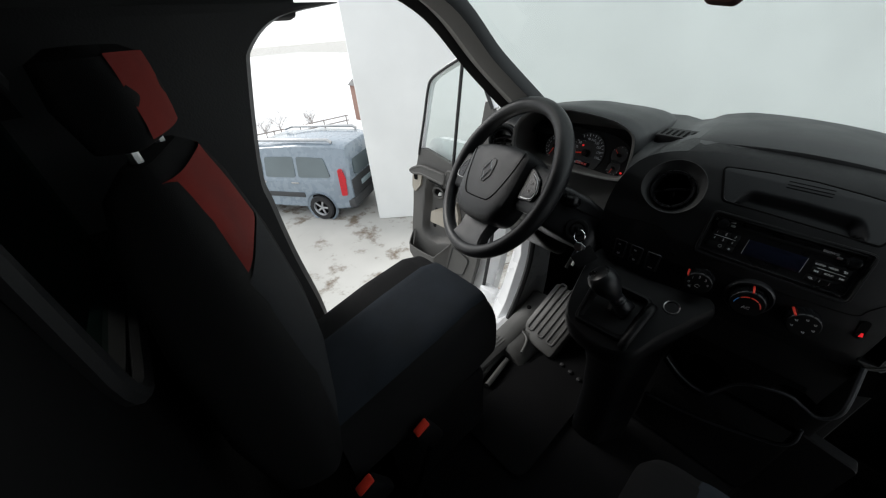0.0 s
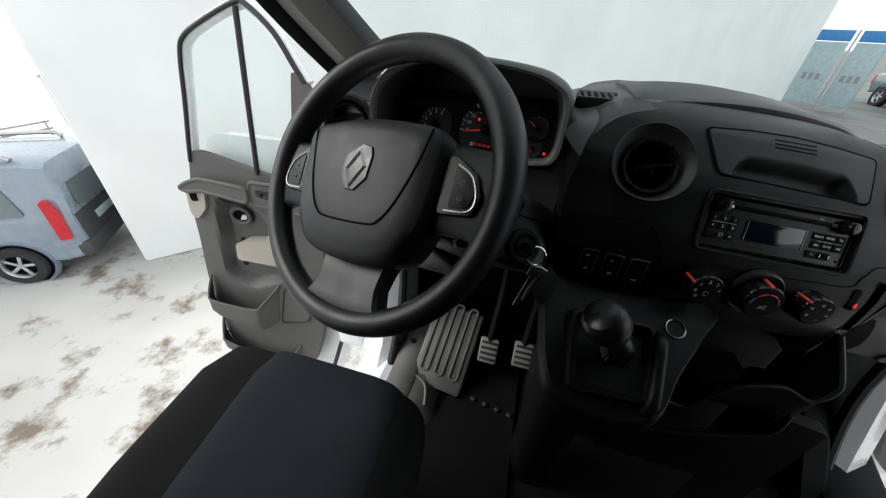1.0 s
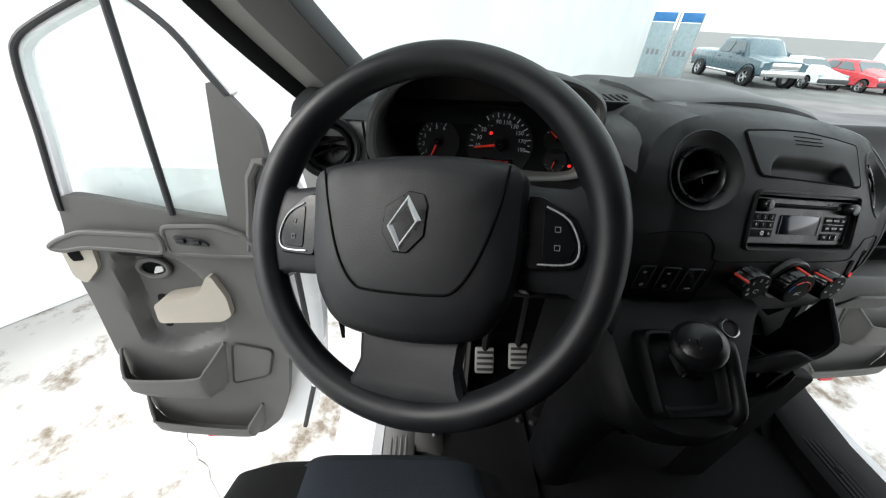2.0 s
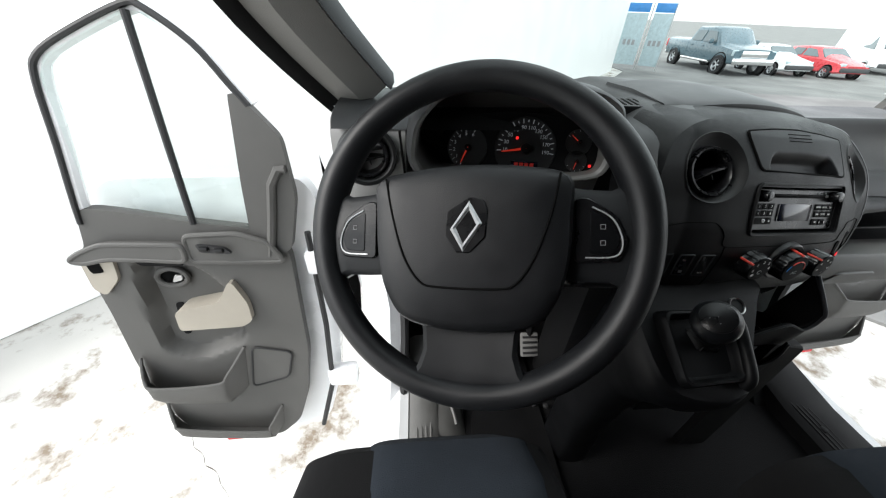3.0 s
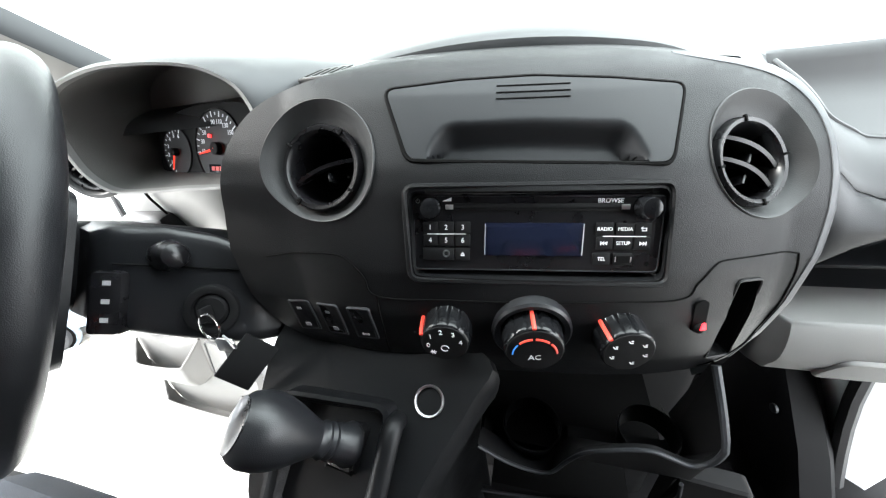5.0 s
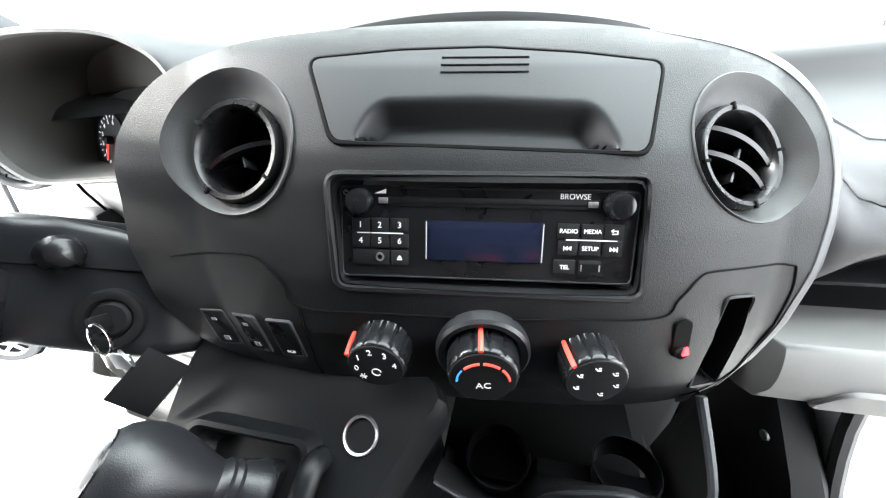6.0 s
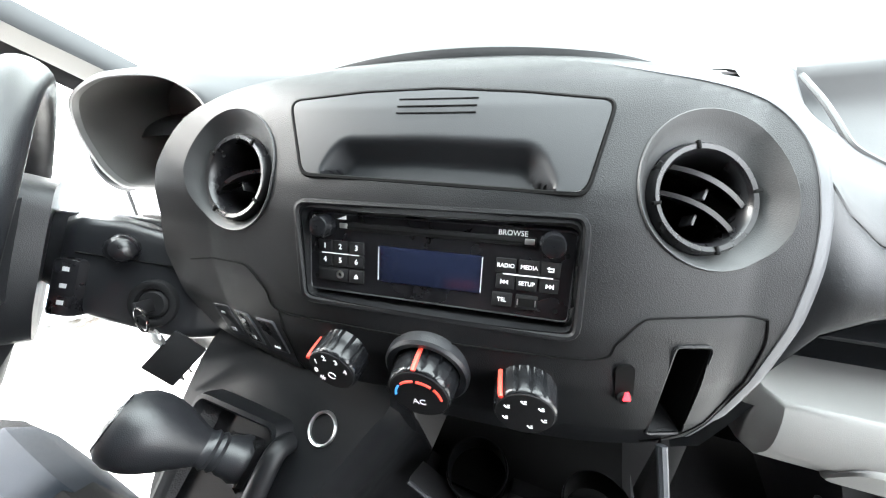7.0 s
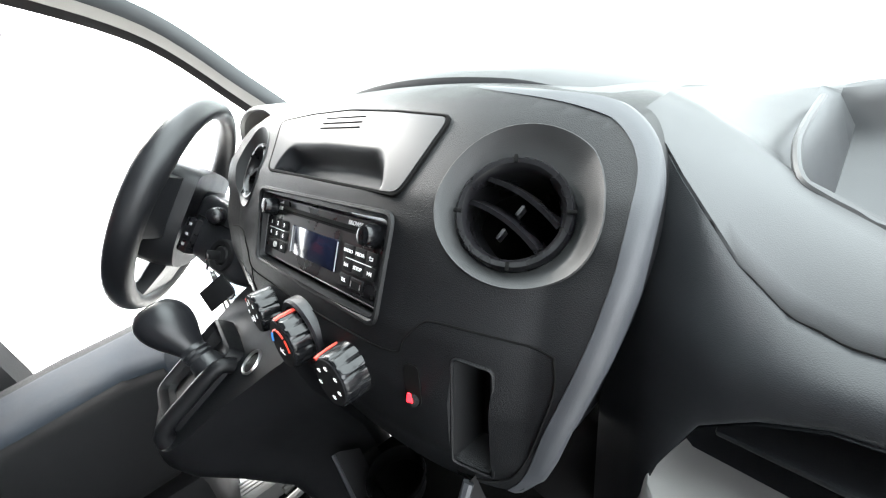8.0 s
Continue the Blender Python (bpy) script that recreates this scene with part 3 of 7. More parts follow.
def build_car(name, label, paint, at, head, k=1.0, van=False, group="parked cars in the yard"):
    m = Matrix.Translation((at[0], at[1], G)) @ Matrix.Rotation(math.atan2(head[1], head[0]), 4, "Z") @ Matrix.Scale(k, 4)
    c = thing(name, label, "van" if van else "car", (at[0], at[1], G), group)
    if van:
        rows = [(-0.95, 0.9, 0.92, 0.84, 0.4, 1.15, 2.2), (-0.85, 0.95, 0.97, 0.88, 0.36, 1.2, 2.3), (2.3, 0.95, 0.97, 0.88, 0.36, 1.2, 2.32), (2.9, 0.95, 0.96, 0.84, 0.36, 1.2, 2.15), (3.7, 0.94, 0.92, 0.76, 0.36, 1.15, 1.3), (4.2, 0.86, 0.8, 0.6, 0.4, 0.85, 0.95)]
        panes = [[(2.2, 1.3), (3.35, 1.25), (2.9, 1.95), (2.2, 1.98)]]
        wb = 3.3
    else:
        rows = [(-0.8, 0.78, 0.8, 0.6, 0.35, 0.85, 0.98), (-0.5, 0.84, 0.85, 0.64, 0.3, 0.92, 1.36), (0.5, 0.86, 0.86, 0.66, 0.28, 0.92, 1.46), (1.3, 0.86, 0.86, 0.64, 0.28, 0.92, 1.44), (2.0, 0.86, 0.84, 0.7, 0.28, 0.9, 1.0), (2.9, 0.84, 0.8, 0.66, 0.3, 0.8, 0.86), (3.3, 0.74, 0.66, 0.5, 0.36, 0.66, 0.7)]
        panes = [[(-0.3, 0.98), (0.55, 0.98), (0.55, 1.34), (-0.05, 1.32)], [(0.65, 0.98), (1.7, 0.98), (1.25, 1.32), (0.65, 1.35)]]
        wb = 2.55
    bm = bmesh.new()
    body_shell(bm, rows, m)
    part("body", bm, paint, c)
    w = 0.955 if van else 0.845
    for p in panes:
        side_pane(c, p, m, (w, w - 0.1))
    bm = bmesh.new()
    z0, z1 = (1.32, 2.0) if van else (0.96, 1.36)
    x0, x1 = (3.72, 2.98) if van else (1.98, 1.42)
    plate(bm, round_poly([(-0.72, 0, 0), (0.72, 0, 0), (0.62, math.hypot(z1 - z0, x0 - x1), 0), (-0.62, math.hypot(z1 - z0, x0 - x1), 0)], 0.08, 3), m @ frame_of((x0, 0, z0), (z1 - z0, 0, x0 - x1)) @ Matrix.Translation((0, 0, 0.03)), 0.05)
    part("windscreen", bm, M_GLASS_CAR, c)
    bm = bmesh.new()
    box(bm, (rows[-1][0] - 0.02, 0, 0.5), (0.16, 1.5, 0.22), m, 0.05)
    part("front_bumper", bm, M_CARPLASTIC, c)
    for s in (1, -1):
        bm = bmesh.new()
        box(bm, (rows[-2][0] + 0.22, s * 0.6, 0.72 if not van else 0.9), (0.2, 0.24, 0.16), m, 0.04)
        part("headlight", bm, M_SIGNWHITE, c)
        for x in (0.0, wb):
            wheel(c, m @ Vector((x, s * (w - 0.035), 0.31)), 0.31 * k, 0.2 * k, m.to_3x3() @ Vector((0, s, 0)))
            bm = bmesh.new()
            lathe(bm, [(0.001, 0), (0.36, 0.0), (0.38, 0.02), (0.39, -0.02)], m @ frame_of((x, s * (w - 0.012), 0.31), (0, s, 0)), 18)
            part("wheel_well", bm, M_VOID, c)
    return c


build_car("parked_car", "white saloon parked beside the pickup", M_WHITE, (18.6, 19.6), (-0.10, -0.99), 0.9)
build_car("parked_car", "red saloon parked beside the white one", M_REDCAR, (20.9, 19.0), (-0.10, -0.99), 0.9)
row_van = build_car("parked_van", "white panel van in a distant parked row", M_WHITE, (27.0, 21.5), (-0.45, -0.9), 0.95, True, "row of parked vans")
for i in range(1, 7):
    copy_thing(row_van, Matrix.Translation((27.0 + 2.2 * i, 21.5 - 2.3 * i, G)))


def build_tree(at, h, seed):
    rnd = random.Random(seed)
    t = thing("bare_tree", "leafless winter tree with fine grey-brown twigs", "tree", at, "bare trees beyond the yard")
    bm = bmesh.new()
    trunk = [Vector(at) + Vector((0.12 * h * 0.1 * noise.noise((seed, k, 0)), 0, h * 0.45 * k / 5)) for k in range(6)]
    tube(bm, trunk, lambda s: 0.02 * h * (1.1 - 0.5 * s), 7)
    part("trunk", bm, M_TWIG, t)
    bm = bmesh.new()

    def limb(p, d, l, r, depth):
        q = [p]
        for _ in range(3):
            d = (d + Vector((rnd.uniform(-.25, .25), rnd.uniform(-.25, .25), rnd.uniform(-.05, .22)))).normalized()
            q.append(q[-1] + d * l / 3)
        tube(bm, q, lambda s: r * (1 - 0.6 * s), 4)
        if depth:
            for _ in range(4):
                a = rnd.uniform(0, 6.3)
                nd = (d + 0.9 * Vector((math.cos(a), math.sin(a), rnd.uniform(0, .7)))).normalized()
                limb(q[rnd.choice((1, 2, 3))], nd, l * rnd.uniform(.5, .75), r * 0.5, depth - 1)

    for k in range(6):
        a = k * 1.05 + rnd.uniform(-.3, .3)
        limb(trunk[3 + k % 3], Vector((math.cos(a), math.sin(a), 1.0)).normalized(), h * 0.33, 0.009 * h, 2)
    part("crown", bm, M_TWIG, t, "many fine bare twigs")


for k, (x, y, h) in enumerate(((-44, 2.5, 3.0), (-46, 5.8, 3.6), (-43, 9.4, 2.9), (-47, 12.2, 3.8), (-42, -0.6, 2.8), (-50, 17.5, 3.4), (-45, -3.5, 3.2), (-48, 8.0, 3.3), (-44, 15.0, 3.0), (-47, 0.8, 3.5), (-45, 4.2, 2.8), (-49, 10.8, 3.2))):
    build_tree((x, y, G - fall(x)), h, k + 3)


def build_house():
    h = thing("distant_house", "small dull brick house with a dark pitched roof", "house", (-51, 27.8, G - fall(-51)))
    bm = bmesh.new()
    hx, hy, hz = -51.0, 27.8, G - fall(-49)
    box(bm, (hx, hy, hz + 2.0), (4, 3.6, 5.2), None, 0.05)
    part("wall", bm, M_BRICK, h)
    bm = bmesh.new()
    loft(bm, [[(hx + a, hy - 2, hz + 4.6), (hx + a, hy + 2, hz + 4.6), (hx + a, hy, hz + 6.0)] for a in (-2.3, 2.3)], True, True, True)
    part("roof", bm, M_CARPLASTIC, h)
    for y in (-1.0, 1.0):
        for z in (1.2, 3.2):
            bm = bmesh.new()
            box(bm, (hx + 2.02, hy + y, hz + z), (0.1, 0.9, 1.1), None, 0.02)
            part("window", bm, M_GLASS_CAR, h)
    f = thing("yard_fence", "low dark rail fence beyond the yard", "fence", (-36, 5, G - fall(-36)))
    for k in range(9):
        bm = bmesh.new()
        box(bm, (-36, -4.5 + k * 2.6, G - fall(-36) + 0.5), (0.1, 0.1, 1.2), None, 0.01)
        part("post", bm, M_TWIG, f)
    for z in (0.5, 1.0):
        bm = bmesh.new()
        box(bm, (-36.06, 5.9, G - fall(-36) + z), (0.05, 21.4, 0.12), None, 0.01)
        part("rail", bm, M_TWIG, f)


build_house()


# ---- the cab's shell ----
def build_shell():
    bm = bmesh.new()
    box(bm, (-0.02, -0.05, FLOOR - 0.03), (1.14, 1.02, 0.06), None, 0.005)
    box(bm, (0, -0.70, FLOOR - 0.03), (1.60, 0.52, 0.06), None, 0.005)
    solo("floor", bm, M_MAT, "black rubber cab floor", "floor", kind="structure")
    # firewall coloured near black in place of footwell shade
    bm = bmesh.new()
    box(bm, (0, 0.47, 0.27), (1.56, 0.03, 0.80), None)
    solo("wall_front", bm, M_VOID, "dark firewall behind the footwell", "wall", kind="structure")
    bm = bmesh.new()
    rings = []
    for y, zz in ((-0.84, 1.04), (-0.70, 1.10), (-0.5, 1.11), (-0.36, 1.10), (-0.26, 1.09), (-0.16, 1.075), (-0.10, 1.06), (-0.085, 1.065)):
        rings.append([(x, y, zz + 0.05 * (1 - (x / 0.8) ** 4)) for x in np.linspace(-0.80, 0.80, 24)] + [(x, y, zz + 0.12) for x in np.linspace(0.80, -0.80, 24)])
    loft(bm, rings, True, True, True)
    solo("ceiling", bm, M_HEAD, "grey felt headlining", "ceiling", kind="structure")
    # bulkhead with its window
    yb = -0.74
    bm, loops = sheet(lambda u, v: (u, yb + 0.02 * abs(u) ** 2, v), [(-0.82, FLOOR), (0.82, FLOOR), (0.82, 1.12), (-0.82, 1.12)], [round_poly([(-0.77, 0.65, 0), (-0.39, 0.65, 0), (-0.39, 0.93, 0), (-0.77, 0.93, 0)], 0.06)], 0.03)
    skirt(bm, [e for n in loops for e in loops[n]], (0, -0.04, 0))
    solo("wall_back", bm, M_MATT, "black panelled bulkhead behind the seats", "wall", kind="structure")
    w = thing("window_1", "green-tinted bulkhead window", "window", (-0.58, yb, 0.79), kind="structure")
    bm = bmesh.new()
    plate(bm, round_poly([(-0.21, -0.16, 0), (0.21, -0.16, 0), (0.21, 0.16, 0), (-0.21, 0.16, 0)], 0.06), frame_of((-0.58, yb - 0.012, 0.79), (0, 1, 0)), 0.006)
    p = part("pane", bm, M_GLASS_DK, w)
    p.visible_shadow = False
    bm = bmesh.new()
    tube(bm, [frame_of((-0.58, yb + 0.01, 0.79), (0, 1, 0)) @ Vector((q.x, q.y, 0)) for q in round_poly([(-0.205, -0.155, 0), (0.205, -0.155, 0), (0.205, 0.155, 0), (-0.205, 0.155, 0)], 0.06)], 0.012, 8, True)
    part("window_frame", bm, M_RUBBER, w)
    # load bay behind the bulkhead
    bm = bmesh.new()
    box(bm, (0, -2.15, 0.45), (1.70, 2.5, 1.4), None, 0.02)
    bmesh.ops.delete(bm, geom=[f for f in bm.faces if f.calc_center_median().y > -0.95 and abs(f.normal.y) > 0.9], context="FACES")
    solo("wall_load_bay", bm, M_WHITE, "white painted load bay behind the bulkhead", "wall", kind="structure")
    # side walls: B-pillars and sills
    for s in (-1, 1):
        e, wide = (1.0, 0.0) if s < 0 else (1.12, 0.06)
        name = "wall_left" if s < 0 else "wall_right"
        bm = bmesh.new()
        pts = smooth_path([(s * 0.8, -0.2, 1.005), (s * 0.8, -0.325, 0.985), (s * 0.8, -0.39, 0.943), (s * 0.8, -0.412, 0.894), (s * 0.8, -0.455, 0.716), (s * 0.8, -0.455, 0.642), (s * 0.8, -0.448, 0.499), (s * 0.8, -0.43, 0.32), (s * 0.8, -0.43, 0.176), (s * 0.8, -0.43, FLOOR)], 5)
        rings = [[p, p + Vector((-s * 0.03, -0.015, 0)), p + Vector((-s * 0.035, -0.05, 0)), Vector((s * 0.77, -0.85, p.z)), Vector((s * 0.86, -0.85, p.z)), p + Vector((s * 0.05, -0.03, 0))] for p in pts]
        loft(bm, rings, True, True, True)
        solo(name, bm, M_RUBBER, "dark trimmed door pillar beside the seat", "wall", kind="structure")
        bm = bmesh.new()
        roof = smooth_path([(s * 0.62, 0.255, 0.735), (s * 0.70, 0.155, 0.862), (s * 0.725, 0.02, 0.995), (s * 0.745, -0.15, 1.07), (s * 0.765, -0.30, 1.105), (s * 0.79, -0.45, 1.09)], 6)
        pil = thing("windscreen_pillar", "beige-grey trimmed windscreen pillar with a black seal", "pillar", (s * 0.74, 0.30, 0.775), kind="structure")
        for a, b, t, mat, nm in ((-0.036, 0.048, 0.03, M_PILLAR, "trim"), (0.049, 0.074, 0.034, M_RUBBER, "seal"), (-0.052, -0.037, 0.02, M_TOP, "glass_edge"), (0.0, 0.11, 0.001, M_WHITE, "outer_panel")):
            bm = bmesh.new()
            rings = []
            for i, p in enumerate(roof):
                tan = (roof[min(i + 1, len(roof) - 1)] - roof[max(i - 1, 0)]).normalized()
                side = Vector((s, -0.10 if nm != "outer_panel" else 0.2, 0))
                side = (side - tan * side.dot(tan)).normalized()
                outw = tan.cross(side) * s
                if outw.z < 0:
                    outw = -outw
                lift = 0.03 if nm == "outer_panel" else 0.0
                q0, q1 = p + side * a + outw * lift, p + side * b + outw * lift
                c = (q0 + q1) / 2
                rings.append([q0, c - outw * t * 0.6, q1, q1 + outw * 0.02, q0 + outw * 0.02])
            loft(bm, rings, True, True, True)
            part(nm, bm, mat, pil)
        bm = bmesh.new()
        box(bm, (s * 0.815, -0.585, 1.08), (0.05, 0.59, 0.20), None, 0.015)
        solo("trim_roof_side", bm, M_HEAD, "grey felt trim along the roof side", "trim", kind="structure")
        before = set(scene.objects)
        # hinge pillar in body colour
        bm = bmesh.new()
        rings = []
        post = ((-0.50, 0.02, 0.48, 0.66), (-0.34, 0.06, 0.47, 0.665), (-0.18, 0.12, 0.46, 0.66), (0.0, 0.22, 0.45, 0.645), (0.2, 0.29, 0.44, 0.64), (0.42, 0.31, 0.43, 0.66), (0.62, 0.29, 0.42, 0.69), (0.72, 0.26, 0.40, 0.70))
        for z, y0, y1, xo in post:
            rings.append([(s * (xo - 0.05), y0, z), (s * (xo - 0.02), y0 - 0.015, z), (s * (xo + 0.03), y0 + 0.01, z), (s * (xo + 0.07), y0 + 0.08, z), (s * (xo + 0.08), y1, z), (s * (xo - 0.05), y1, z)])
        loft(bm, rings, True, True, True)
        solo("wall_hinge_pillar", bm, M_WHITE, "white painted hinge pillar of the door opening", "wall", kind="structure")
        bm = bmesh.new()
        tube(bm, smooth_path([(s * (xo - 0.058), y0 - 0.008, z) for z, y0, y1, xo in post[2:]], 4), 0.012, 8)
        solo("trim_door_seal", bm, M_RUBBER, "black rubber seal round the door opening", "trim", kind="structure")
        # sill
        sill = thing("door_sill", "light grey ribbed plastic door sill", "sill", (s * 0.62, 0.1, FLOOR), kind="structure")
        bm = bmesh.new()
        rings = []
        for y in (-0.45, -0.2, 0.06, 0.2, 0.32):
            k = 0.0 if y < 0.14 else (y - 0.14) * 0.35
            rings.append([(s * x * e, y, FLOOR + z + k * (z > -0.005)) for x, z in ((0.49, -0.01), (0.495, 0.040), (0.51, 0.05), (0.555 + wide, 0.048), (0.572 + wide, 0.035), (0.574 + wide, -0.05), (0.574 + wide, -0.18), (0.49, -0.18))])
        loft(bm, rings, True, True, True)
        part("cover", bm, M_KICK if s < 0 else M_MATT, sill)
        bm = bmesh.new()
        loft(bm, [[(s * x * e, y, FLOOR + z) for x, z in ((0.576 + wide, -0.2), (0.576 + wide, 0.025), (0.60 + wide, 0.03), (0.63 + wide / 2, 0.005), (0.67 + wide / 3, -0.03), (0.72, -0.06), (0.735, -0.12), (0.735, -0.2))] for y in (-0.45, -0.1, 0.18, 0.32)], True, True, True)
        part("painted_sill", bm, M_WHITE, sill, "white painted sill edge")
        for k in range(4):
            bm = bmesh.new()
            tube(bm, [(s * e * (0.515 + 0.012 * k), -0.30, FLOOR + 0.0495 - 0.001 * k), (s * e * (0.515 + 0.012 * k), 0.08, FLOOR + 0.0495 - 0.001 * k)], 0.0035, 6)
            part("rib", bm, M_KICK if s < 0 else M_MATT, sill)
        for y in (0.0, 0.24):
            bm = bmesh.new()
            lathe(bm, [(0.009, 0), (0.009, 0.004), (0.006, 0.006), (0.001, 0.006)], frame_of((s * e * 0.535, y, FLOOR + 0.048 + max(0, y - 0.14) * 0.35), (0, 0, 1), (0, 1, 0)), 12)
            part("bolt", bm, M_MATT, sill)
        if s > 0:
            k = thing("trim_kick_panel", "black kick panel beside the passenger footwell", "panel", (0.55, 0.26, 0.1), kind="structure")
            bm = bmesh.new()
            loft(bm, [[(x, y, z) for x, y in ((0.50, 0.44), (0.505, y0 + 0.03), (0.52, y0), (0.56, y0 - 0.01), (0.575, y0 + 0.01), (0.575, 0.44))] for z, y0 in ((FLOOR, 0.10), (-0.02, 0.16), (0.05, 0.22), (0.10, 0.28), (0.14, 0.33))], True, True, True)
            part("cover", bm, M_MATT, k)
            bm = bmesh.new()
            lathe(bm, [(0.009, 0), (0.009, 0.004), (0.006, 0.006), (0.001, 0.006)], frame_of((0.503, 0.28, 0.08), (-1, -0.1, 0)), 12)
            part("bolt", bm, M_SILVER, k)
        # outer step below the sill
        bm = bmesh.new()
        box(bm, (s * 0.69, -0.10, -0.36), (0.10, 0.7, 0.05), None, 0.015)
        solo("trim_step", bm, M_WHITE, "white painted entry step", "step", kind="structure")
        if s > 0:
            for ob in set(scene.objects) - before:
                if ob.parent is None:
                    ob.location.x -= 0.055


build_shell()


def build_windscreen():
    w = thing("window_2", "clear curved windscreen", "windscreen", (0, 0.3, 0.8), kind="structure")
    bm = bmesh.new()
    rings = []
    for z, y, hw in ((0.715, 0.33, 0.66), (0.79, 0.26, 0.68), (0.875, 0.165, 0.70), (1.0, 0.035, 0.725), (1.08, -0.13, 0.74), (1.15, -0.31, 0.755)):
        rings.append([(x * hw, y + 0.15 * (1 - x * x), z) for x in np.linspace(-1, 1, 25)])
    loft(bm, rings, False)
    p = part("pane", bm, M_GLASS, w)
    p.visible_shadow = False
    r = thing("rear_view_mirror", "dark brown-backed rear-view mirror hanging at the windscreen", "mirror", (-0.19, 0.09, 0.985))
    bm = bmesh.new()
    m = frame_of((-0.19, 0.09, 0.990), (0.1, -1, -0.1)) @ Matrix.Scale(0.85, 4)
    plate(bm, round_poly([(-0.026, -0.042, 0), (0.024, -0.050, 0), (0.055, 0.03, 0), (-0.05, 0.03, 0)], 0.012), m, 0.03, 0.008)
    part("housing", bm, M_MIRROR_BACK, r)
    bm = bmesh.new()
    plate(bm, round_poly([(-0.02, -0.036, 0), (0.018, -0.042, 0), (0.046, 0.024, 0), (-0.042, 0.024, 0)], 0.01), m @ Matrix.Translation((0, 0, 0.002)), 0.003)
    part("face_plate", bm, M_MIRROR_BACK, r)
    bm = bmesh.new()
    tube(bm, [(-0.19, 0.10, 0.99), (-0.187, 0.10, 1.01), (-0.185, 0.09, 1.04)], 0.012, 8)
    part("arm", bm, M_MATT, r)


build_windscreen()


# ---- driver's door, standing open ----
def door_matrix(s):
    """Local x along the door from hinge to free edge, local y up, local z towards the cab."""
    def f(x, z):
        return 0.3256 + 0.0393 * x + 0.1508 * z
    ex = Vector((1, 0.0393, 0)).normalized()
    ez = Vector((0, 0.1508, 1))
    ez = (ez - ex * ez.dot(ex)).normalized()
    n = ex.cross(ez)
    if n.y > 0:
        n = -n
    return f, n


def build_door(s):
    f, n = door_matrix(s)

    def place(x, z, d=0.0):
        x, z = 0.829 * x + 0.003, 0.845 * z + 0.015
        v = Vector((x, f(x, z), z)) + n * d * 0.83
        return v if s < 0 else Vector((-v.x + 0.045, v.y + 0.24, v.z))
    d = thing("cab_door", "open white cab door with grey-brown plastic trim" if s < 0 else "open white passenger door with grey-brown trim", "door", place(-1.0, 0.1), "cab doors")

    def panel(name, poly, off, depth, mat, step=0.02, label="", lift=None, parent=None):
        bm, loops = sheet(lambda u, v: place(u, v, off + (lift(u, v) if lift else 0)), poly, (), step)
        back = place(-1.3, 0.2, -depth) - place(-1.3, 0.2, 0)
        skirt(bm, [e for q in loops for e in loops[q]], back)
        return part(name, bm, mat, parent or d, label)

    P = lambda pts, r=0.03, k=4: [(q.x, q.y) for q in round_poly([(a, b, 0) for a, b in pts], r, k)]
    # white outer skin
    panel("outer_skin", P([(-1.64, 0.44), (-1.655, 0.2), (-1.67, -0.05), (-1.655, -0.30), (-1.60, -0.46), (-1.20, -0.50), (-1.06, -0.46), (-0.98, -0.2), (-0.95, 0.1), (-0.955, 0.5), (-1.0, 0.60), (-1.55, 0.60)], 0.06), -0.075, 0.06, M_WHITE, 0.03, "white painted outer skin")
    # inner trim panel with a recessed middle field
    rec = P([(-1.50, 0.397), (-1.387, 0.378), (-1.321, 0.351), (-1.272, 0.288), (-1.245, 0.186), (-1.25, 0.05), (-1.43, -0.02), (-1.535, 0.03), (-1.53, 0.186), (-1.522, 0.311)], 0.045)

    def lift(u, v):
        if not inside((u, v), rec):
            return 0.0
        e = (nearest_on((u, v), rec) - Vector((u, v))).length
        t = min(1, e / 0.03)
        return -0.048 * t * t * (3 - 2 * t)
    trim = P([(-1.575, 0.545), (-1.60, 0.43), (-1.628, 0.41), (-1.625, 0.20), (-1.635, -0.02), (-1.61, -0.25), (-1.57, -0.37), (-1.50, -0.42), (-1.24, -0.445), (-1.15, -0.36), (-1.10, -0.22), (-1.06, 0.0), (-1.05, 0.40), (-1.14, 0.47), (-1.30, 0.495), (-1.50, 0.535)], 0.035)
    panel("inner_trim", trim, 0.0, 0.035, M_DOOR, 0.0125, "", lift)
    # arm ledge along the belt
    for name, poly, off in (("belt_ledge", [(-1.635, 0.402), (-1.60, 0.424), (-1.535, 0.448), (-1.42, 0.443), (-1.328, 0.437), (-1.332, 0.385), (-1.43, 0.396), (-1.535, 0.404), (-1.60, 0.392)], 0.030), ("switch_ledge", [(-1.322, 0.462), (-1.18, 0.464), (-1.10, 0.435), (-1.062, 0.37), (-1.20, 0.374), (-1.322, 0.382)], 0.022)):
        lp = panel(name, P(poly, 0.015), off, 0.035, M_DOOR, 0.0125)
        bm = bmesh.new()
        tube(bm, [place(a, b, off - 0.004) for a, b in P(poly, 0.02)], 0.0065, 8, True)
        part("ledge_edge", bm, M_DOOR, lp)
    panel("grab_recess", P([(-1.50, 0.394), (-1.37, 0.384), (-1.358, 0.360), (-1.475, 0.366)], 0.01), 0.004, 0.004, M_MATT, 0.008)
    panel("light_cover", P([(-1.622, 0.415), (-1.535, 0.408), (-1.545, 0.33), (-1.60, 0.275), (-1.625, 0.30)], 0.015), 0.012, 0.012, M_DOOR_LT, 0.01, "beige plastic cover")
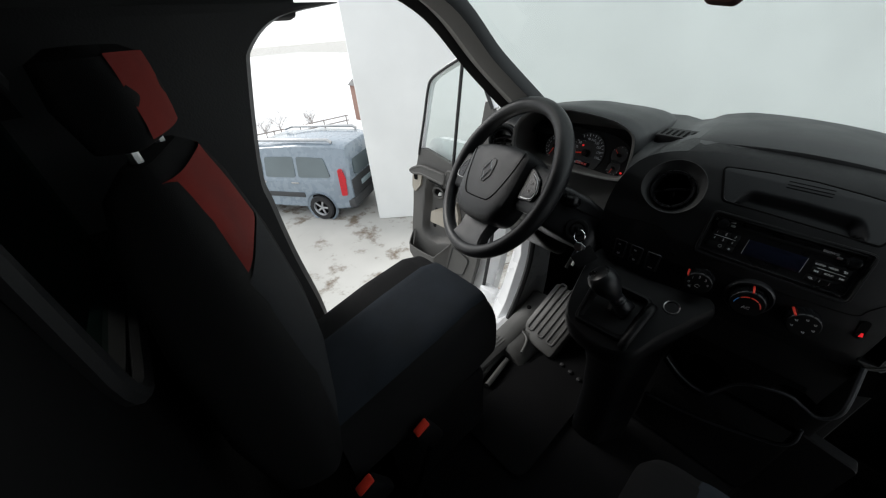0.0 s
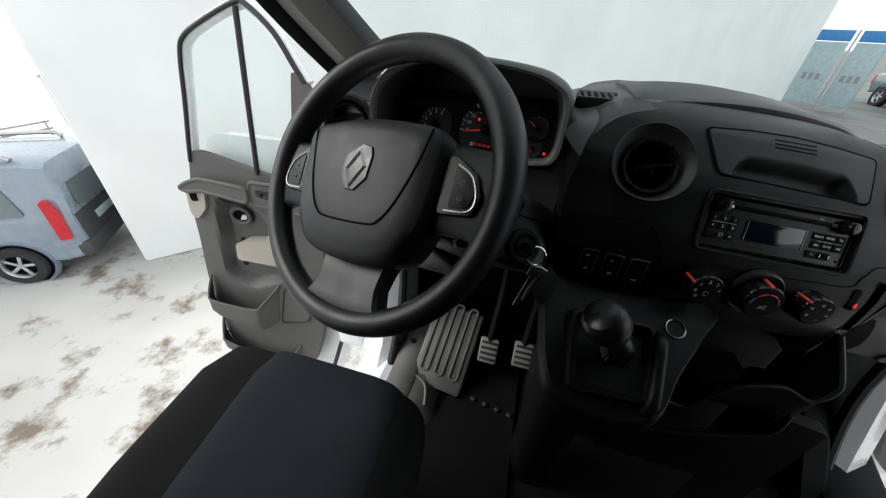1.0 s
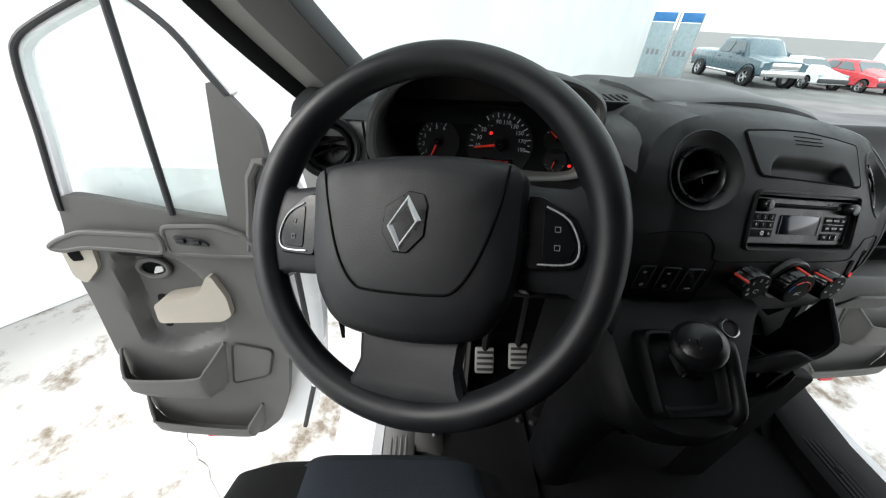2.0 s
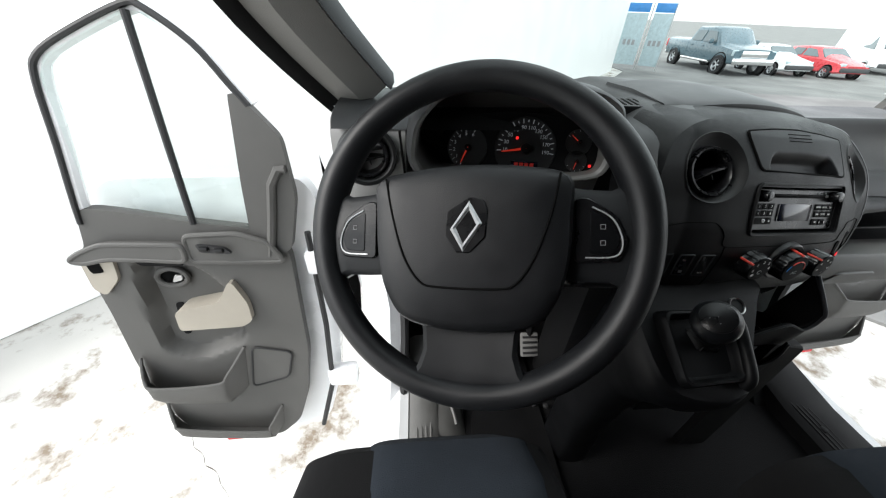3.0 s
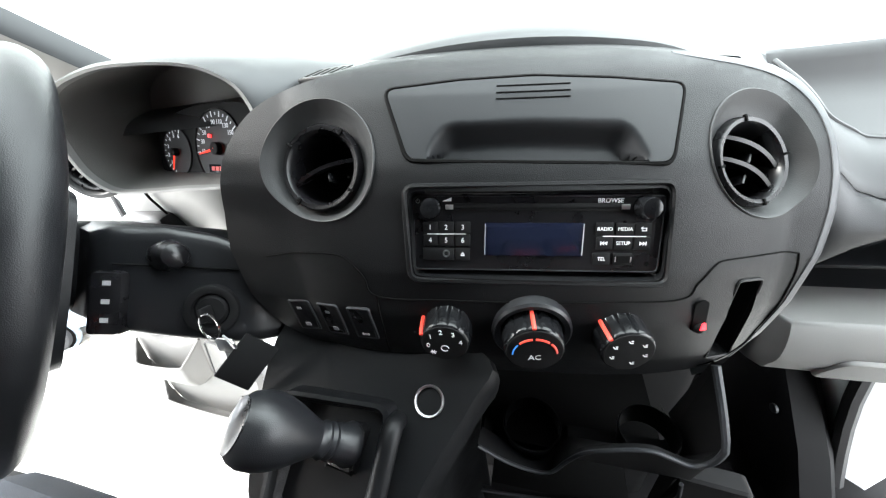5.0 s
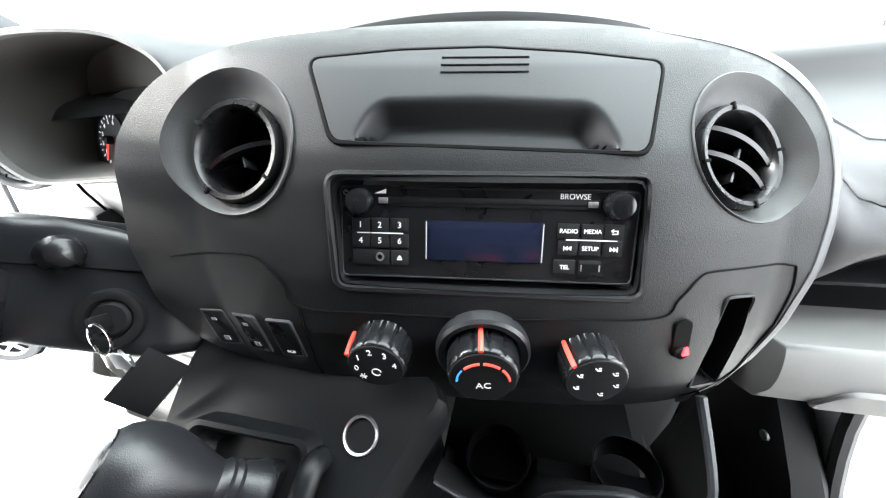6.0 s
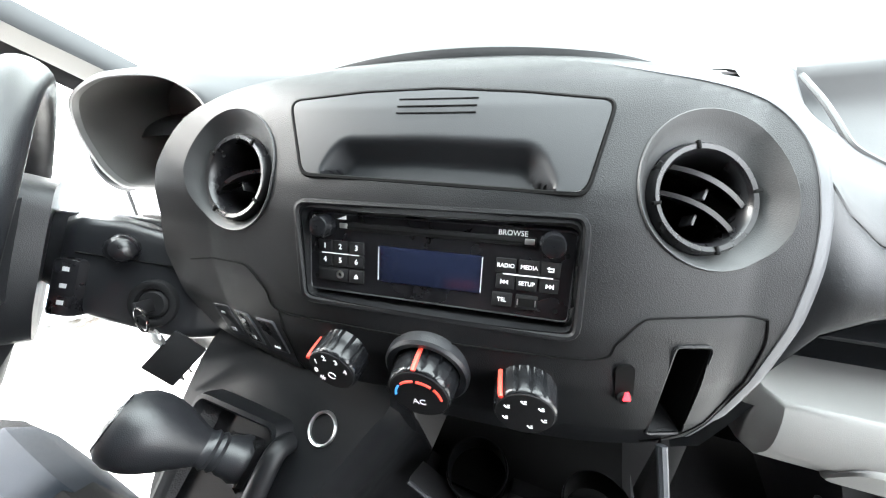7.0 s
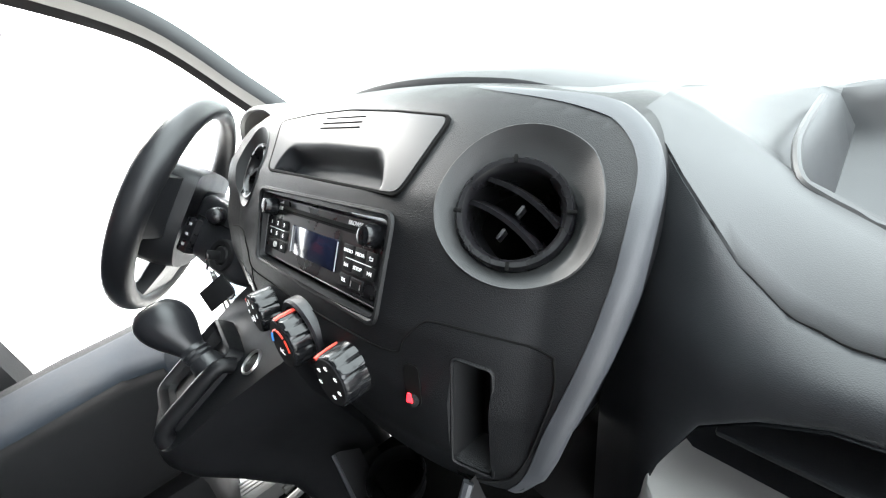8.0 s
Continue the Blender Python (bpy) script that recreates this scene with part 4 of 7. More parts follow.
    panel("catch_hole", P([(-1.612, 0.408), (-1.575, 0.405), (-1.572, 0.355), (-1.605, 0.352)], 0.006), 0.014, 0.003, M_VOID, 0.01)
    # release handle in its cup
    bm = bmesh.new()
    hm = Matrix.Translation(place(-1.433, 0.302, -0.036)) @ (frame_of((0, 0, 0), n if s < 0 else Vector((-n.x, n.y, n.z))))
    ring = [hm @ Vector((0.033 * math.cos(a) * (1.1 if abs(math.cos(a)) > 0.5 else 1), 0.026 * math.sin(a), 0)) for a in np.linspace(0, 2 * math.pi, 28, False)]
    tube(bm, ring, 0.007, 8, True)
    cup = part("handle_bezel", bm, M_DOOR, d)
    bm = bmesh.new()
    plate(bm, [(0.03 * math.cos(a), 0.023 * math.sin(a)) for a in np.linspace(0, 2 * math.pi, 24, False)], hm @ Matrix.Translation((0, 0, -0.004)), 0.004)
    part("handle_cup", bm, M_VOID, d)
    bm = bmesh.new()
    plate(bm, round_poly([(-0.004, -0.016, 0), (0.024, -0.010, 0), (0.026, 0.008, 0), (0.006, 0.006, 0)], 0.006), hm @ Matrix.Translation((0, 0, 0.004)), 0.006, 0.002)
    part("release_lever", bm, M_STEEL, d, "bright metal release lever")
    # beige pull
    panel("pull_handle", P([(-1.405, 0.215), (-1.43, 0.205), (-1.435, 0.135), (-1.24, 0.138), (-1.205, 0.16), (-1.205, 0.23), (-1.232, 0.305), (-1.245, 0.305), (-1.29, 0.235)], 0.014), 0.022, 0.07, M_DOOR_LT, 0.01, "beige plastic pull handle")
    panel("slot_recess", P([(-1.465, 0.20), (-1.44, 0.20), (-1.455, 0.07), (-1.478, 0.07)], 0.01), -0.044, 0.004, M_MATT, 0.01)
    # pockets: open bins with a bulged front wall
    for nm, rim, low, out in (("upper_pocket", [(-1.607, 0.02), (-1.59, -0.045), (-1.55, -0.062), (-1.36, -0.062), (-1.325, -0.04), (-1.27, 0.035)], [(-1.625, -0.13), (-1.60, -0.165), (-1.55, -0.18), (-1.38, -0.20), (-1.345, -0.19), (-1.30, -0.15)], 0.075), ("lower_pocket", [(-1.60, -0.20), (-1.58, -0.275), (-1.54, -0.295), (-1.28, -0.345), (-1.25, -0.335), (-1.205, -0.27)], [(-1.60, -0.31), (-1.575, -0.365), (-1.53, -0.385), (-1.28, -0.425), (-1.25, -0.42), (-1.215, -0.37)], 0.06)):
        prof = (0.10, 0.75, 1.0, 1.0, 0.75, 0.05)
        curve = lambda pts, k, dz=0.0: [place(q.x, q.y + dz, q.z) for q in smooth_path([(a, b, out * p * k) for (a, b), p in zip(pts, prof)], 5)]
        mid = [((a[0] + b[0]) / 2, (a[1] + b[1]) / 2) for a, b in zip(rim, low)]
        bm = bmesh.new()
        loft(bm, [curve(low, 0.15), curve(low, 0.55, 0.012), curve(mid, 0.92), curve(rim, 1.0, -0.006), curve(rim, 0.985), curve(rim, 0.93), curve(rim, 0.88, -0.006), curve(mid, 0.75), curve(low, 0.35, 0.03), curve(low, 0.05, 0.03)], False)
        pk = part(nm, bm, M_DOOR, d)
        bm = bmesh.new()
        tube(bm, curve(rim, 0.955, 0.001), 0.0042, 8)
        part("pocket_rim", bm, M_DOOR, pk)
    # speaker cover
    panel("speaker_cover", P([(-1.245, 0.035), (-1.115, 0.0), (-1.15, -0.12), (-1.285, -0.155)], 0.025), 0.004, 0.006, M_DOOR, 0.0125)
    bm = bmesh.new()
    tube(bm, [place(q.x, q.y, 0.005) for q in round_poly([(-1.245, 0.035, 0), (-1.115, 0.0, 0), (-1.15, -0.12, 0), (-1.285, -0.155, 0)], 0.025)], 0.003, 6, True)
    part("speaker_rim", bm, M_RUBBER, d)
    # window switches
    sw = panel("switch_plate", P([(-1.285, 0.445), (-1.21, 0.432), (-1.192, 0.412), (-1.275, 0.42)], 0.008), 0.042, 0.01, M_RUBBER, 0.006)
    for a in (-1.262, -1.223):
        bm = bmesh.new()
        box(bm, (0, 0, 0), (0.020, 0.012, 0.008), Matrix.Translation(place(a, 0.432 if a < -1.24 else 0.426, 0.046)) @ frame_of((0, 0, 0), n), 0.003)
        part("window_switch", bm, M_BLACK, sw)
    # window frame, divider, mirror triangle
    fr = [(-1.578, 0.50), (-1.568, 0.56), (-1.54, 0.70), (-1.515, 0.84), (-1.488, 0.89), (-1.41, 0.933), (-1.28, 0.985), (-1.24, 0.98), (-1.16, 0.918), (-1.105, 0.84), (-1.07, 0.79)]
    bm = bmesh.new()
    tube(bm, [place(q.x, q.y, 0.0) for q in smooth_path([(a, b, 0) for a, b in fr], 4)], 0.0058, 8, False, 1.2)
    part("window_frame", bm, M_RUBBER, d, "black window frame")
    bm = bmesh.new()
    tube(bm, [place(q.x, q.y, -0.02) for q in smooth_path([(a, b, 0) for a, b in fr], 4)], 0.0145, 8, False, 1.1)
    part("outer_frame", bm, M_WHITE, d)
    bm = bmesh.new()
    tube(bm, [place(-1.277, 0.975, 0.0), place(-1.286, 0.72, 0.0), place(-1.293, 0.49, 0.0)], 0.0072, 8)
    part("divider_bar", bm, M_RUBBER, d)
    panel("mirror_triangle", P([(-1.11, 0.828), (-1.075, 0.80), (-1.01, 0.72), (-1.0, 0.56), (-1.04, 0.40), (-1.10, 0.38), (-1.145, 0.465), (-1.135, 0.60)], 0.02), 0.006, 0.03, M_DOOR, 0.015)
    bm = bmesh.new()
    tube(bm, [place(a, b, 0.012) for a, b in ((-1.10, 0.39), (-1.075, 0.50), (-1.055, 0.60), (-1.03, 0.64), (-1.01, 0.64))], 0.010, 8)
    part("cable_cover", bm, M_DOOR, d)
    for nm, poly in (("fixed_glass", [(-1.14, 0.47), (-1.29, 0.49), (-1.28, 0.975), (-1.24, 0.972), (-1.12, 0.845)]), ("sliding_glass", [(-1.30, 0.495), (-1.53, 0.555), (-1.507, 0.845), (-1.48, 0.888), (-1.288, 0.975)])):
        bm = bmesh.new()
        a = [place(u, v, -0.004) for u, v in poly]
        bm.faces.new([bm.verts.new(p) for p in a])
        g = part(nm, bm, M_GLASS, d)
        g.visible_shadow = False
    # red courtesy reflector under the trim
    bm = bmesh.new()
    box(bm, (0, 0, 0), (0.06, 0.016, 0.012), Matrix.Translation(place(-1.42, -0.437, 0.0)) @ frame_of((0, 0, 0), n), 0.004)
    part("reflector", bm, M_TAIL, d, "small red reflector")
    bm = bmesh.new()
    tube(bm, [place(a, b, -0.01) for a, b in ((-1.07, -0.42), (-1.0, -0.18), (-0.985, 0.1), (-0.99, 0.45))], 0.008, 8)
    part("door_seal", bm, M_RUBBER, d)
    for z in (-0.15, 0.35):
        bm = bmesh.new()
        box(bm, place(-0.955, z, -0.02), (0.09, 0.05, 0.07), None, 0.01)
        part("hinge", bm, M_WHITE, d)


build_door(-1)
build_door(1)


# ---- dashboard: centre panel ----
Z_P = (0.44, 0.50, 0.53, 0.57, 0.609, 0.664, 0.68, 0.72, 0.731, 0.739, 0.745, 0.748)
Y_P = (0.017, 0.003, -0.002, -0.001, 0.008, 0.032, 0.042, 0.079, 0.093, 0.112, 0.140, 0.175)
SKEW = -0.11


def dash_y(x, z):
    b = float(np.interp(z, (0.55, 0.64, 0.72), (0.15, 0.165, 0.23)))
    return float(np.interp(z, Z_P, Y_P)) + 0.25 * x * x + (20 if x > 0 else 8) * min(abs(x), 0.185) ** 4 + b * x


def dash_base(x, z):
    return Vector((x, dash_y(x, z), z + 0.003 + SKEW * x))


def dash_pt(x, z, off=0.0):
    p = dash_base(x, z)
    return p + dash_n(x, z) * off if off else p


def dash_n(x, z):
    e = 0.005
    n = (dash_base(x + e, z) - dash_base(x - e, z)).cross(dash_base(x, z + e) - dash_base(x, z - e)).normalized()
    return n if n.y < 0 else -n


def dash_frame(x, z, off=0.0):
    n = dash_n(x, z)
    return frame_of(dash_pt(x, z, off), n)


def disc_poly(x, z, r, k=40):
    m = dash_frame(x, z)
    return [(lambda p: (p.x, p.z - 0.003 - SKEW * p.x))(m @ Vector((r * math.cos(a), r * math.sin(a), 0))) for a in np.linspace(0, 2 * math.pi, k, False)]


VENT_K = 0.905
VENTS = ((-0.154, 0.680), (0.160, 0.677))
LID = [(q.x, q.y) for q in round_poly([(-0.103, 0.7235, 0), (-0.05, 0.7275, 0), (0.002, 0.7285, 0), (0.055, 0.7255, 0), (0.104, 0.7205, 0), (0.0935, 0.679, 0), (-0.084, 0.684, 0)], 0.006, 4)]
RADIO_C, RADIO_HW = (0.005, 0.6365), 0.089
RADIO = [(q.x, q.y) for q in round_poly([(-0.083, 0.666, 0), (0.093, 0.666, 0), (0.093, 0.607, 0), (-0.083, 0.607, 0)], 0.006, 4)]
SLOT = [(q.x, q.y) for q in round_poly([(0.1485, 0.600, 0), (0.169, 0.597, 0), (0.166, 0.518, 0), (0.143, 0.522, 0)], 0.004, 3)]
POD_TOP = ((-0.236, 0.672), (-0.222, 0.700), (-0.197, 0.719), (-0.15, 0.733), (-0.10, 0.7385), (-0.05, 0.7415), (0.0, 0.7425), (0.05, 0.7415), (0.10, 0.737), (0.145, 0.729), (0.175, 0.7205), (0.194, 0.710))
POD_RIGHT = ((0.207, 0.694), (0.2115, 0.672), (0.212, 0.645), (0.207, 0.612), (0.196, 0.572), (0.183, 0.528), (0.172, 0.508))
POD_PTS = ((-0.244, 0.635), *POD_TOP, *POD_RIGHT, (0.10, 0.504), (0.0, 0.504), (-0.10, 0.502), (-0.165, 0.503), (-0.210, 0.516), (-0.237, 0.552), (-0.244, 0.60))
POD = [(q.x, q.y) for q in smooth_path([(a, b, 0) for a, b in POD_PTS], 5, True)]


def pod_top(x):
    return float(np.interp(x, [p[0] for p in POD_TOP], [p[1] for p in POD_TOP]))


def lid_z(x):
    return 0.7555 - 0.113 * x - 0.80 * x * x


def build_dash():
    d = thing("dashboard", "black grained plastic van dashboard with a rounded centre panel", "dashboard", (0, 0.3, 0.5))
    holes = [disc_poly(x, z, 0.0512 * VENT_K) for x, z in VENTS] + [LID, RADIO, SLOT]
    bm, loops = sheet(lambda u, v: dash_pt(u, v), POD, holes, 0.004)
    for n, es in loops.items():
        skirt(bm, es, (0, 0.10, 0.0) if n == 0 else (0, 0.035, -0.012))
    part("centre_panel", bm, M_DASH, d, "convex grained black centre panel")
    # broad rolled edge down the passenger side of the panel
    path = smooth_path([(a, b, 0) for a, b in (*POD_TOP[-4:], *POD_RIGHT)], 6)
    rings = []
    for k, p in enumerate(path):
        w = min(1.0, 0.15 + k / 14)
        tan = (path[min(k + 1, len(path) - 1)] - path[max(k - 1, 0)]).normalized()
        o = Vector((-tan.y, tan.x, 0))
        if o.x < 0:
            o = -o
        at = lambda d, off: dash_pt(p.x + o.x * d * w, p.y + o.y * d * w, off * w)
        rings.append([at(-0.002, -0.0030), at(-0.0008, 0.0006), at(0.003, 0.0002), at(0.007, -0.0020), at(0.0095, -0.0060), at(0.0105, -0.0120), at(0.010, -0.060)])
    bm = bmesh.new()
    loft(bm, rings, False)
    # greyer than the panel: light on the rolled edge is put into the colour
    part("edge_strip", bm, M_SILVER, d, "grey lacquered edge strip")
    # seams of the lower panel
    for pts in ([(-0.212, 0.608), (-0.18, 0.614), (-0.147, 0.6175), (-0.134, 0.613), (-0.124, 0.602), (-0.116, 0.586), (-0.06, 0.5875), (0.0, 0.5885), (0.06, 0.590), (0.109, 0.591), (0.118, 0.602), (0.128, 0.614), (0.137, 0.617), (0.165, 0.6155), (0.195, 0.611)], [(-0.116, 0.586), (-0.117, 0.56), (-0.119, 0.535), (-0.121, 0.512)], [(0.195, 0.611), (0.1965, 0.592), (0.188, 0.555), (0.176, 0.525), (0.160, 0.512), (0.142, 0.509)]):
        bm = bmesh.new()
        tube(bm, [dash_pt(p.x, p.y, 0.0002) for p in smooth_path([(a, b, 0) for a, b in pts], 6)], 0.0007, 5)
        part("seam", bm, M_VOID, d)
    bm = bmesh.new()
    tube(bm, [dash_pt(p.x, p.y, 0.0006) for p in round_poly([(p[0], p[1], 0) for p in ((-0.086, 0.669), (0.096, 0.669), (0.096, 0.604), (-0.086, 0.604))], 0.008, 4)], 0.0022, 6, True)
    part("radio_surround", bm, M_DASH, d)
    bm = bmesh.new()
    tube(bm, [dash_pt(a, b, 0.0003) for a, b in LID], 0.0016, 6, True)
    part("lid_gap", bm, M_VOID, d)
    # passenger side: soft upper pad with a tray, grained fascia, shelf opening, each section (crest, seam, fascia, shelf edge) as (y, z)
    keys = ((0.185, (0.225, 0.705), (0.185, 0.695), (0.150, 0.60), (0.130, 0.40)), (0.205, (0.220, 0.693), (0.170, 0.678), (0.140, 0.585), (0.118, 0.415)), (0.217, (0.216, 0.684), (0.161, 0.663), (0.131, 0.58), (0.116, 0.455)), (0.230, (0.212, 0.675), (0.154, 0.647), (0.125, 0.578), (0.117, 0.508)), (0.245, (0.207, 0.662), (0.150, 0.626), (0.122, 0.580), (0.119, 0.546)), (0.265, (0.200, 0.646), (0.148, 0.606), (0.124, 0.582), (0.121, 0.562)), (0.285, (0.195, 0.634), (0.147, 0.598), (0.127, 0.584), (0.124, 0.570)), (0.33, (0.190, 0.629), (0.147, 0.596), (0.129, 0.586), (0.126, 0.574)), (0.50, (0.192, 0.629), (0.149, 0.596), (0.131, 0.586), (0.128, 0.575)), (0.62, (0.205, 0.631), (0.162, 0.598), (0.144, 0.588), (0.141, 0.577)))
    xs = [0.185, 0.195, 0.205, 0.211, 0.217, 0.223, 0.230, 0.237, 0.245, 0.255, 0.265, 0.275, 0.285, 0.305, 0.33, 0.40, 0.50, 0.56, 0.62]

    def section(x):
        return [tuple(float(np.interp(x, [k[0] for k in keys], [k[n][a] for k in keys])) for a in (0, 1)) for n in (1, 2, 3, 4)]
    fascia, pad, brim, seam, lower = [], [], [], [], []
    for x in xs:
        (cy, cz), (sy, sz), (fy, fz), (ey, ez) = section(x)
        h = 0.040 * min(1.0, max(0.0, (x - 0.252) / 0.012))
        back = cz + (0.694 - cz) * 0.9
        pad.append([Vector((x, p.x, p.y)) for p in smooth_path([(0.46, 0.688, 0), (0.36, back, 0), (0.335, back - 0.002, 0), (0.325, back - h, 0), (0.27, cz + 0.3 * (back - cz) - h, 0), (cy + 0.012, cz - h, 0), (cy + 0.004, cz, 0), (cy - 0.004, cz - 0.0015, 0), ((cy + sy) / 2, cz + (sz - cz) * 0.36, 0), (sy, sz + 0.0012, 0), (sy + 0.004, sz - 0.004, 0)], 3)])
        fascia.append([Vector((x, p.x, p.y)) for p in smooth_path([(sy + 0.004, sz - 0.004, 0), (sy - 0.0012, sz - 0.0015, 0), ((sy + fy) / 2 - 0.004, (sz + fz) / 2, 0), (fy - 0.002, fz, 0), (ey - 0.001, ez + 0.006, 0), (ey + 0.001, ez + 0.001, 0), (ey + 0.006, ez, 0), (0.20, ez - 0.004, 0)], 3)])
        lower.append([Vector((x, 0.20, ez - 0.004)), Vector((x, 0.198, (ez + min(0.519, ez - 0.006)) / 2)), Vector((x, 0.195, min(0.492, ez - 0.006))), Vector((x, 0.105, min(0.488, ez - 0.011)))])
        seam.append(Vector((x, sy + 0.0006, sz - 0.0008)))
        if x > 0.25:
            brim.append(Vector((x, cy, cz + 0.0002)))
    bm = bmesh.new()
    loft(bm, pad, False)
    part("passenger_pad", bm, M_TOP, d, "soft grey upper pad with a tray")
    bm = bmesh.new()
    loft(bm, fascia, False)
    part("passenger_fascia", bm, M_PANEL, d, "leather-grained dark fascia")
    bm = bmesh.new()
    loft(bm, lower, False)
    part("shelf", bm, M_PANEL, d)
    bm = bmesh.new()
    tube(bm, smooth_path(seam, 3), 0.0012, 6)
    part("pad_seam", bm, M_VOID, d)
    bm = bmesh.new()
    top_corner = [Vector((0.249, 0.30, 0.686)), Vector((0.2485, 0.25, 0.676)), Vector((0.2495, 0.222, 0.667))]
    tube(bm, smooth_path(top_corner + brim, 4), 0.0022, 8)
    part("tray_brim", bm, M_TOP, d)
    # shelf divider and glovebox below
    bm = bmesh.new()
    box(bm, (0.43, 0.165, 0.537), (0.36, 0.07, 0.004), None, 0.0015)
    part("shelf_divider", bm, M_PANEL, d)
    bm = bmesh.new()
    rings = []
    for x in (0.222, 0.2235, 0.228, 0.237, 0.27, 0.40, 0.58, 0.60):
        e = 0.03 * max(0.0, (0.237 - x) / 0.015) ** 2 + 0.5 * max(0.0, x - 0.5) ** 2
        rings.append([Vector((x, p.x + e, p.y)) for p in smooth_path([(0.22, 0.485, 0), (0.108, 0.4945, 0), (0.100, 0.4965, 0), (0.095, 0.493, 0), (0.089, 0.477, 0), (0.087, 0.457, 0), (0.093, 0.438, 0), (0.112, 0.420, 0), (0.22, 0.407, 0)], 3)])
    loft(bm, rings, False, False, False)
    part("glovebox_lid", bm, M_GREY_LT, d, "grey plastic glovebox lid")
    bm = bmesh.new()
    plate(bm, round_poly([(-0.045, -0.020, 0), (0.048, -0.016, 0), (0.048, 0.020, 0), (-0.034, 0.018, 0)], 0.012), frame_of((0.318, 0.0905, 0.443), (0, -0.96, -0.27)) @ Matrix.Translation((0, 0, 0.003)), 0.006, 0.002)
    part("glovebox_latch", bm, M_GREY_LT, d)
    # top cover over the full width
    bm = bmesh.new()
    rings = []
    for x in list(np.linspace(-0.665, -0.27, 12)) + list(np.linspace(-0.236, 0.194, 40)):
        yb = 0.46 - 0.14 * (x / 0.8) ** 2
        if x > -0.24:
            zf = pod_top(x) - 0.002
            yf = dash_y(x, zf) + 0.006
            zf += 0.003 + SKEW * x
            zt = max(zf + 0.003, lid_z(x) - 0.010) - 0.010 * max(0.0, (x - 0.165) / 0.03)
            ring = [(x, yf - 0.002, zf - 0.002), (x, yf + 0.03, zf + 0.6 * (zt - zf)), (x, yf + 0.08, zt), (x, max(yf + 0.12, (yf + yb) / 2), zt), (x, yb, zt - 0.01)]
        else:
            ring = [(x, 0.15, 0.71), (x, 0.17, 0.725), (x, 0.22, 0.732), (x, 0.28, 0.732), (x, yb, 0.725)]
        rings.append([Vector(p) for p in smooth_path(ring, 3)])
    loft(bm, rings, False)
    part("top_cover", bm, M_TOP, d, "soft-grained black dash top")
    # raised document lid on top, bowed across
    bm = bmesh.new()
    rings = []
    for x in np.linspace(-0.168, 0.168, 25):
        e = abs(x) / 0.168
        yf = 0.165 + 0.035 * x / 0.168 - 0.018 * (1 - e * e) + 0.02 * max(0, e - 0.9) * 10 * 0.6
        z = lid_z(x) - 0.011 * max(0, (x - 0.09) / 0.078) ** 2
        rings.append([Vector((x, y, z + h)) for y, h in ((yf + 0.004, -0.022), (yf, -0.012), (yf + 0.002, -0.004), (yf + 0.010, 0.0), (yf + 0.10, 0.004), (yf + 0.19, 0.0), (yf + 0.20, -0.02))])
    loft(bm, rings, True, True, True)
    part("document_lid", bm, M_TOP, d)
    # demister grille beside the binnacle
    g = Matrix.Translation((-0.212, 0.182, 0.7465)) @ Matrix.Rotation(0.06, 4, "X")
    bm = bmesh.new()
    plate(bm, round_poly([(-0.034, -0.022, 0), (0.034, -0.024, 0), (0.036, 0.03, 0), (-0.030, 0.03, 0)], 0.006), g, 0.02, 0.002)
    grille = part("demister_grille", bm, M_DASH, d)
    for k in range(6):
        # slots are thin boxes on the grille, coloured as the shade between bars
        bm = bmesh.new()
        box(bm, (-0.025 + 0.010 * k, 0.002, -0.001), (0.005, 0.034, 0.003), g, 0.0008)
        part("grille_slot", bm, M_VOID, grille)
    # driver's side fascia
    bm = bmesh.new()
    sec = [(0.26, 0.728), (0.18, 0.722), (0.152, 0.708), (0.145, 0.67), (0.148, 0.63), (0.158, 0.58), (0.175, 0.52), (0.205, 0.47), (0.26, 0.44), (0.38, 0.43)]
    rings = []
    for x in np.linspace(-0.67, -0.235, 24):
        k = 0.5 * max(0, -0.62 - x) ** 1.2
        rings.append([(x, p.x + k + (0.10 if -0.545 < x < -0.26 and p.y > 0.635 else 0), p.y) for p in smooth_path([(a, b, 0) for a, b in sec], 3)])
    loft(bm, rings, False)
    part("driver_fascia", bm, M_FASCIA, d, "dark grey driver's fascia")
    bm = bmesh.new()
    tube(bm, [(-0.565, 0.143, 0.71), (-0.562, 0.142, 0.67), (-0.558, 0.144, 0.62), (-0.555, 0.155, 0.57)], 0.002, 5)
    part("seam", bm, M_VOID, d)
    # coin tray by the driver's knee
    bm = bmesh.new()
    box(bm, (-0.60, 0.155, 0.555), (0.10, 0.05, 0.075), None, 0.012)
    ct = part("coin_tray", bm, M_DASH2, d)
    # opening is a flat box in the colour of the shade inside
    bm = bmesh.new()
    box(bm, (-0.60, 0.129, 0.557), (0.080, 0.004, 0.054), None, 0.001)
    part("tray_opening", bm, M_VOID, ct)
    bm = bmesh.new()
    tube(bm, [(-0.645, 0.128, 0.537), (-0.638, 0.126, 0.525), (-0.562, 0.126, 0.525), (-0.555, 0.128, 0.537)], 0.004, 6)
    part("tray_lip", bm, M_SILVER, ct)
    # lower body behind the bins
    bm = bmesh.new()
    box(bm, (0.02, 0.21, 0.20), (0.40, 0.14, 0.56), None, 0.02)
    part("lower_body", bm, M_MATT, d)
    return d


build_dash()


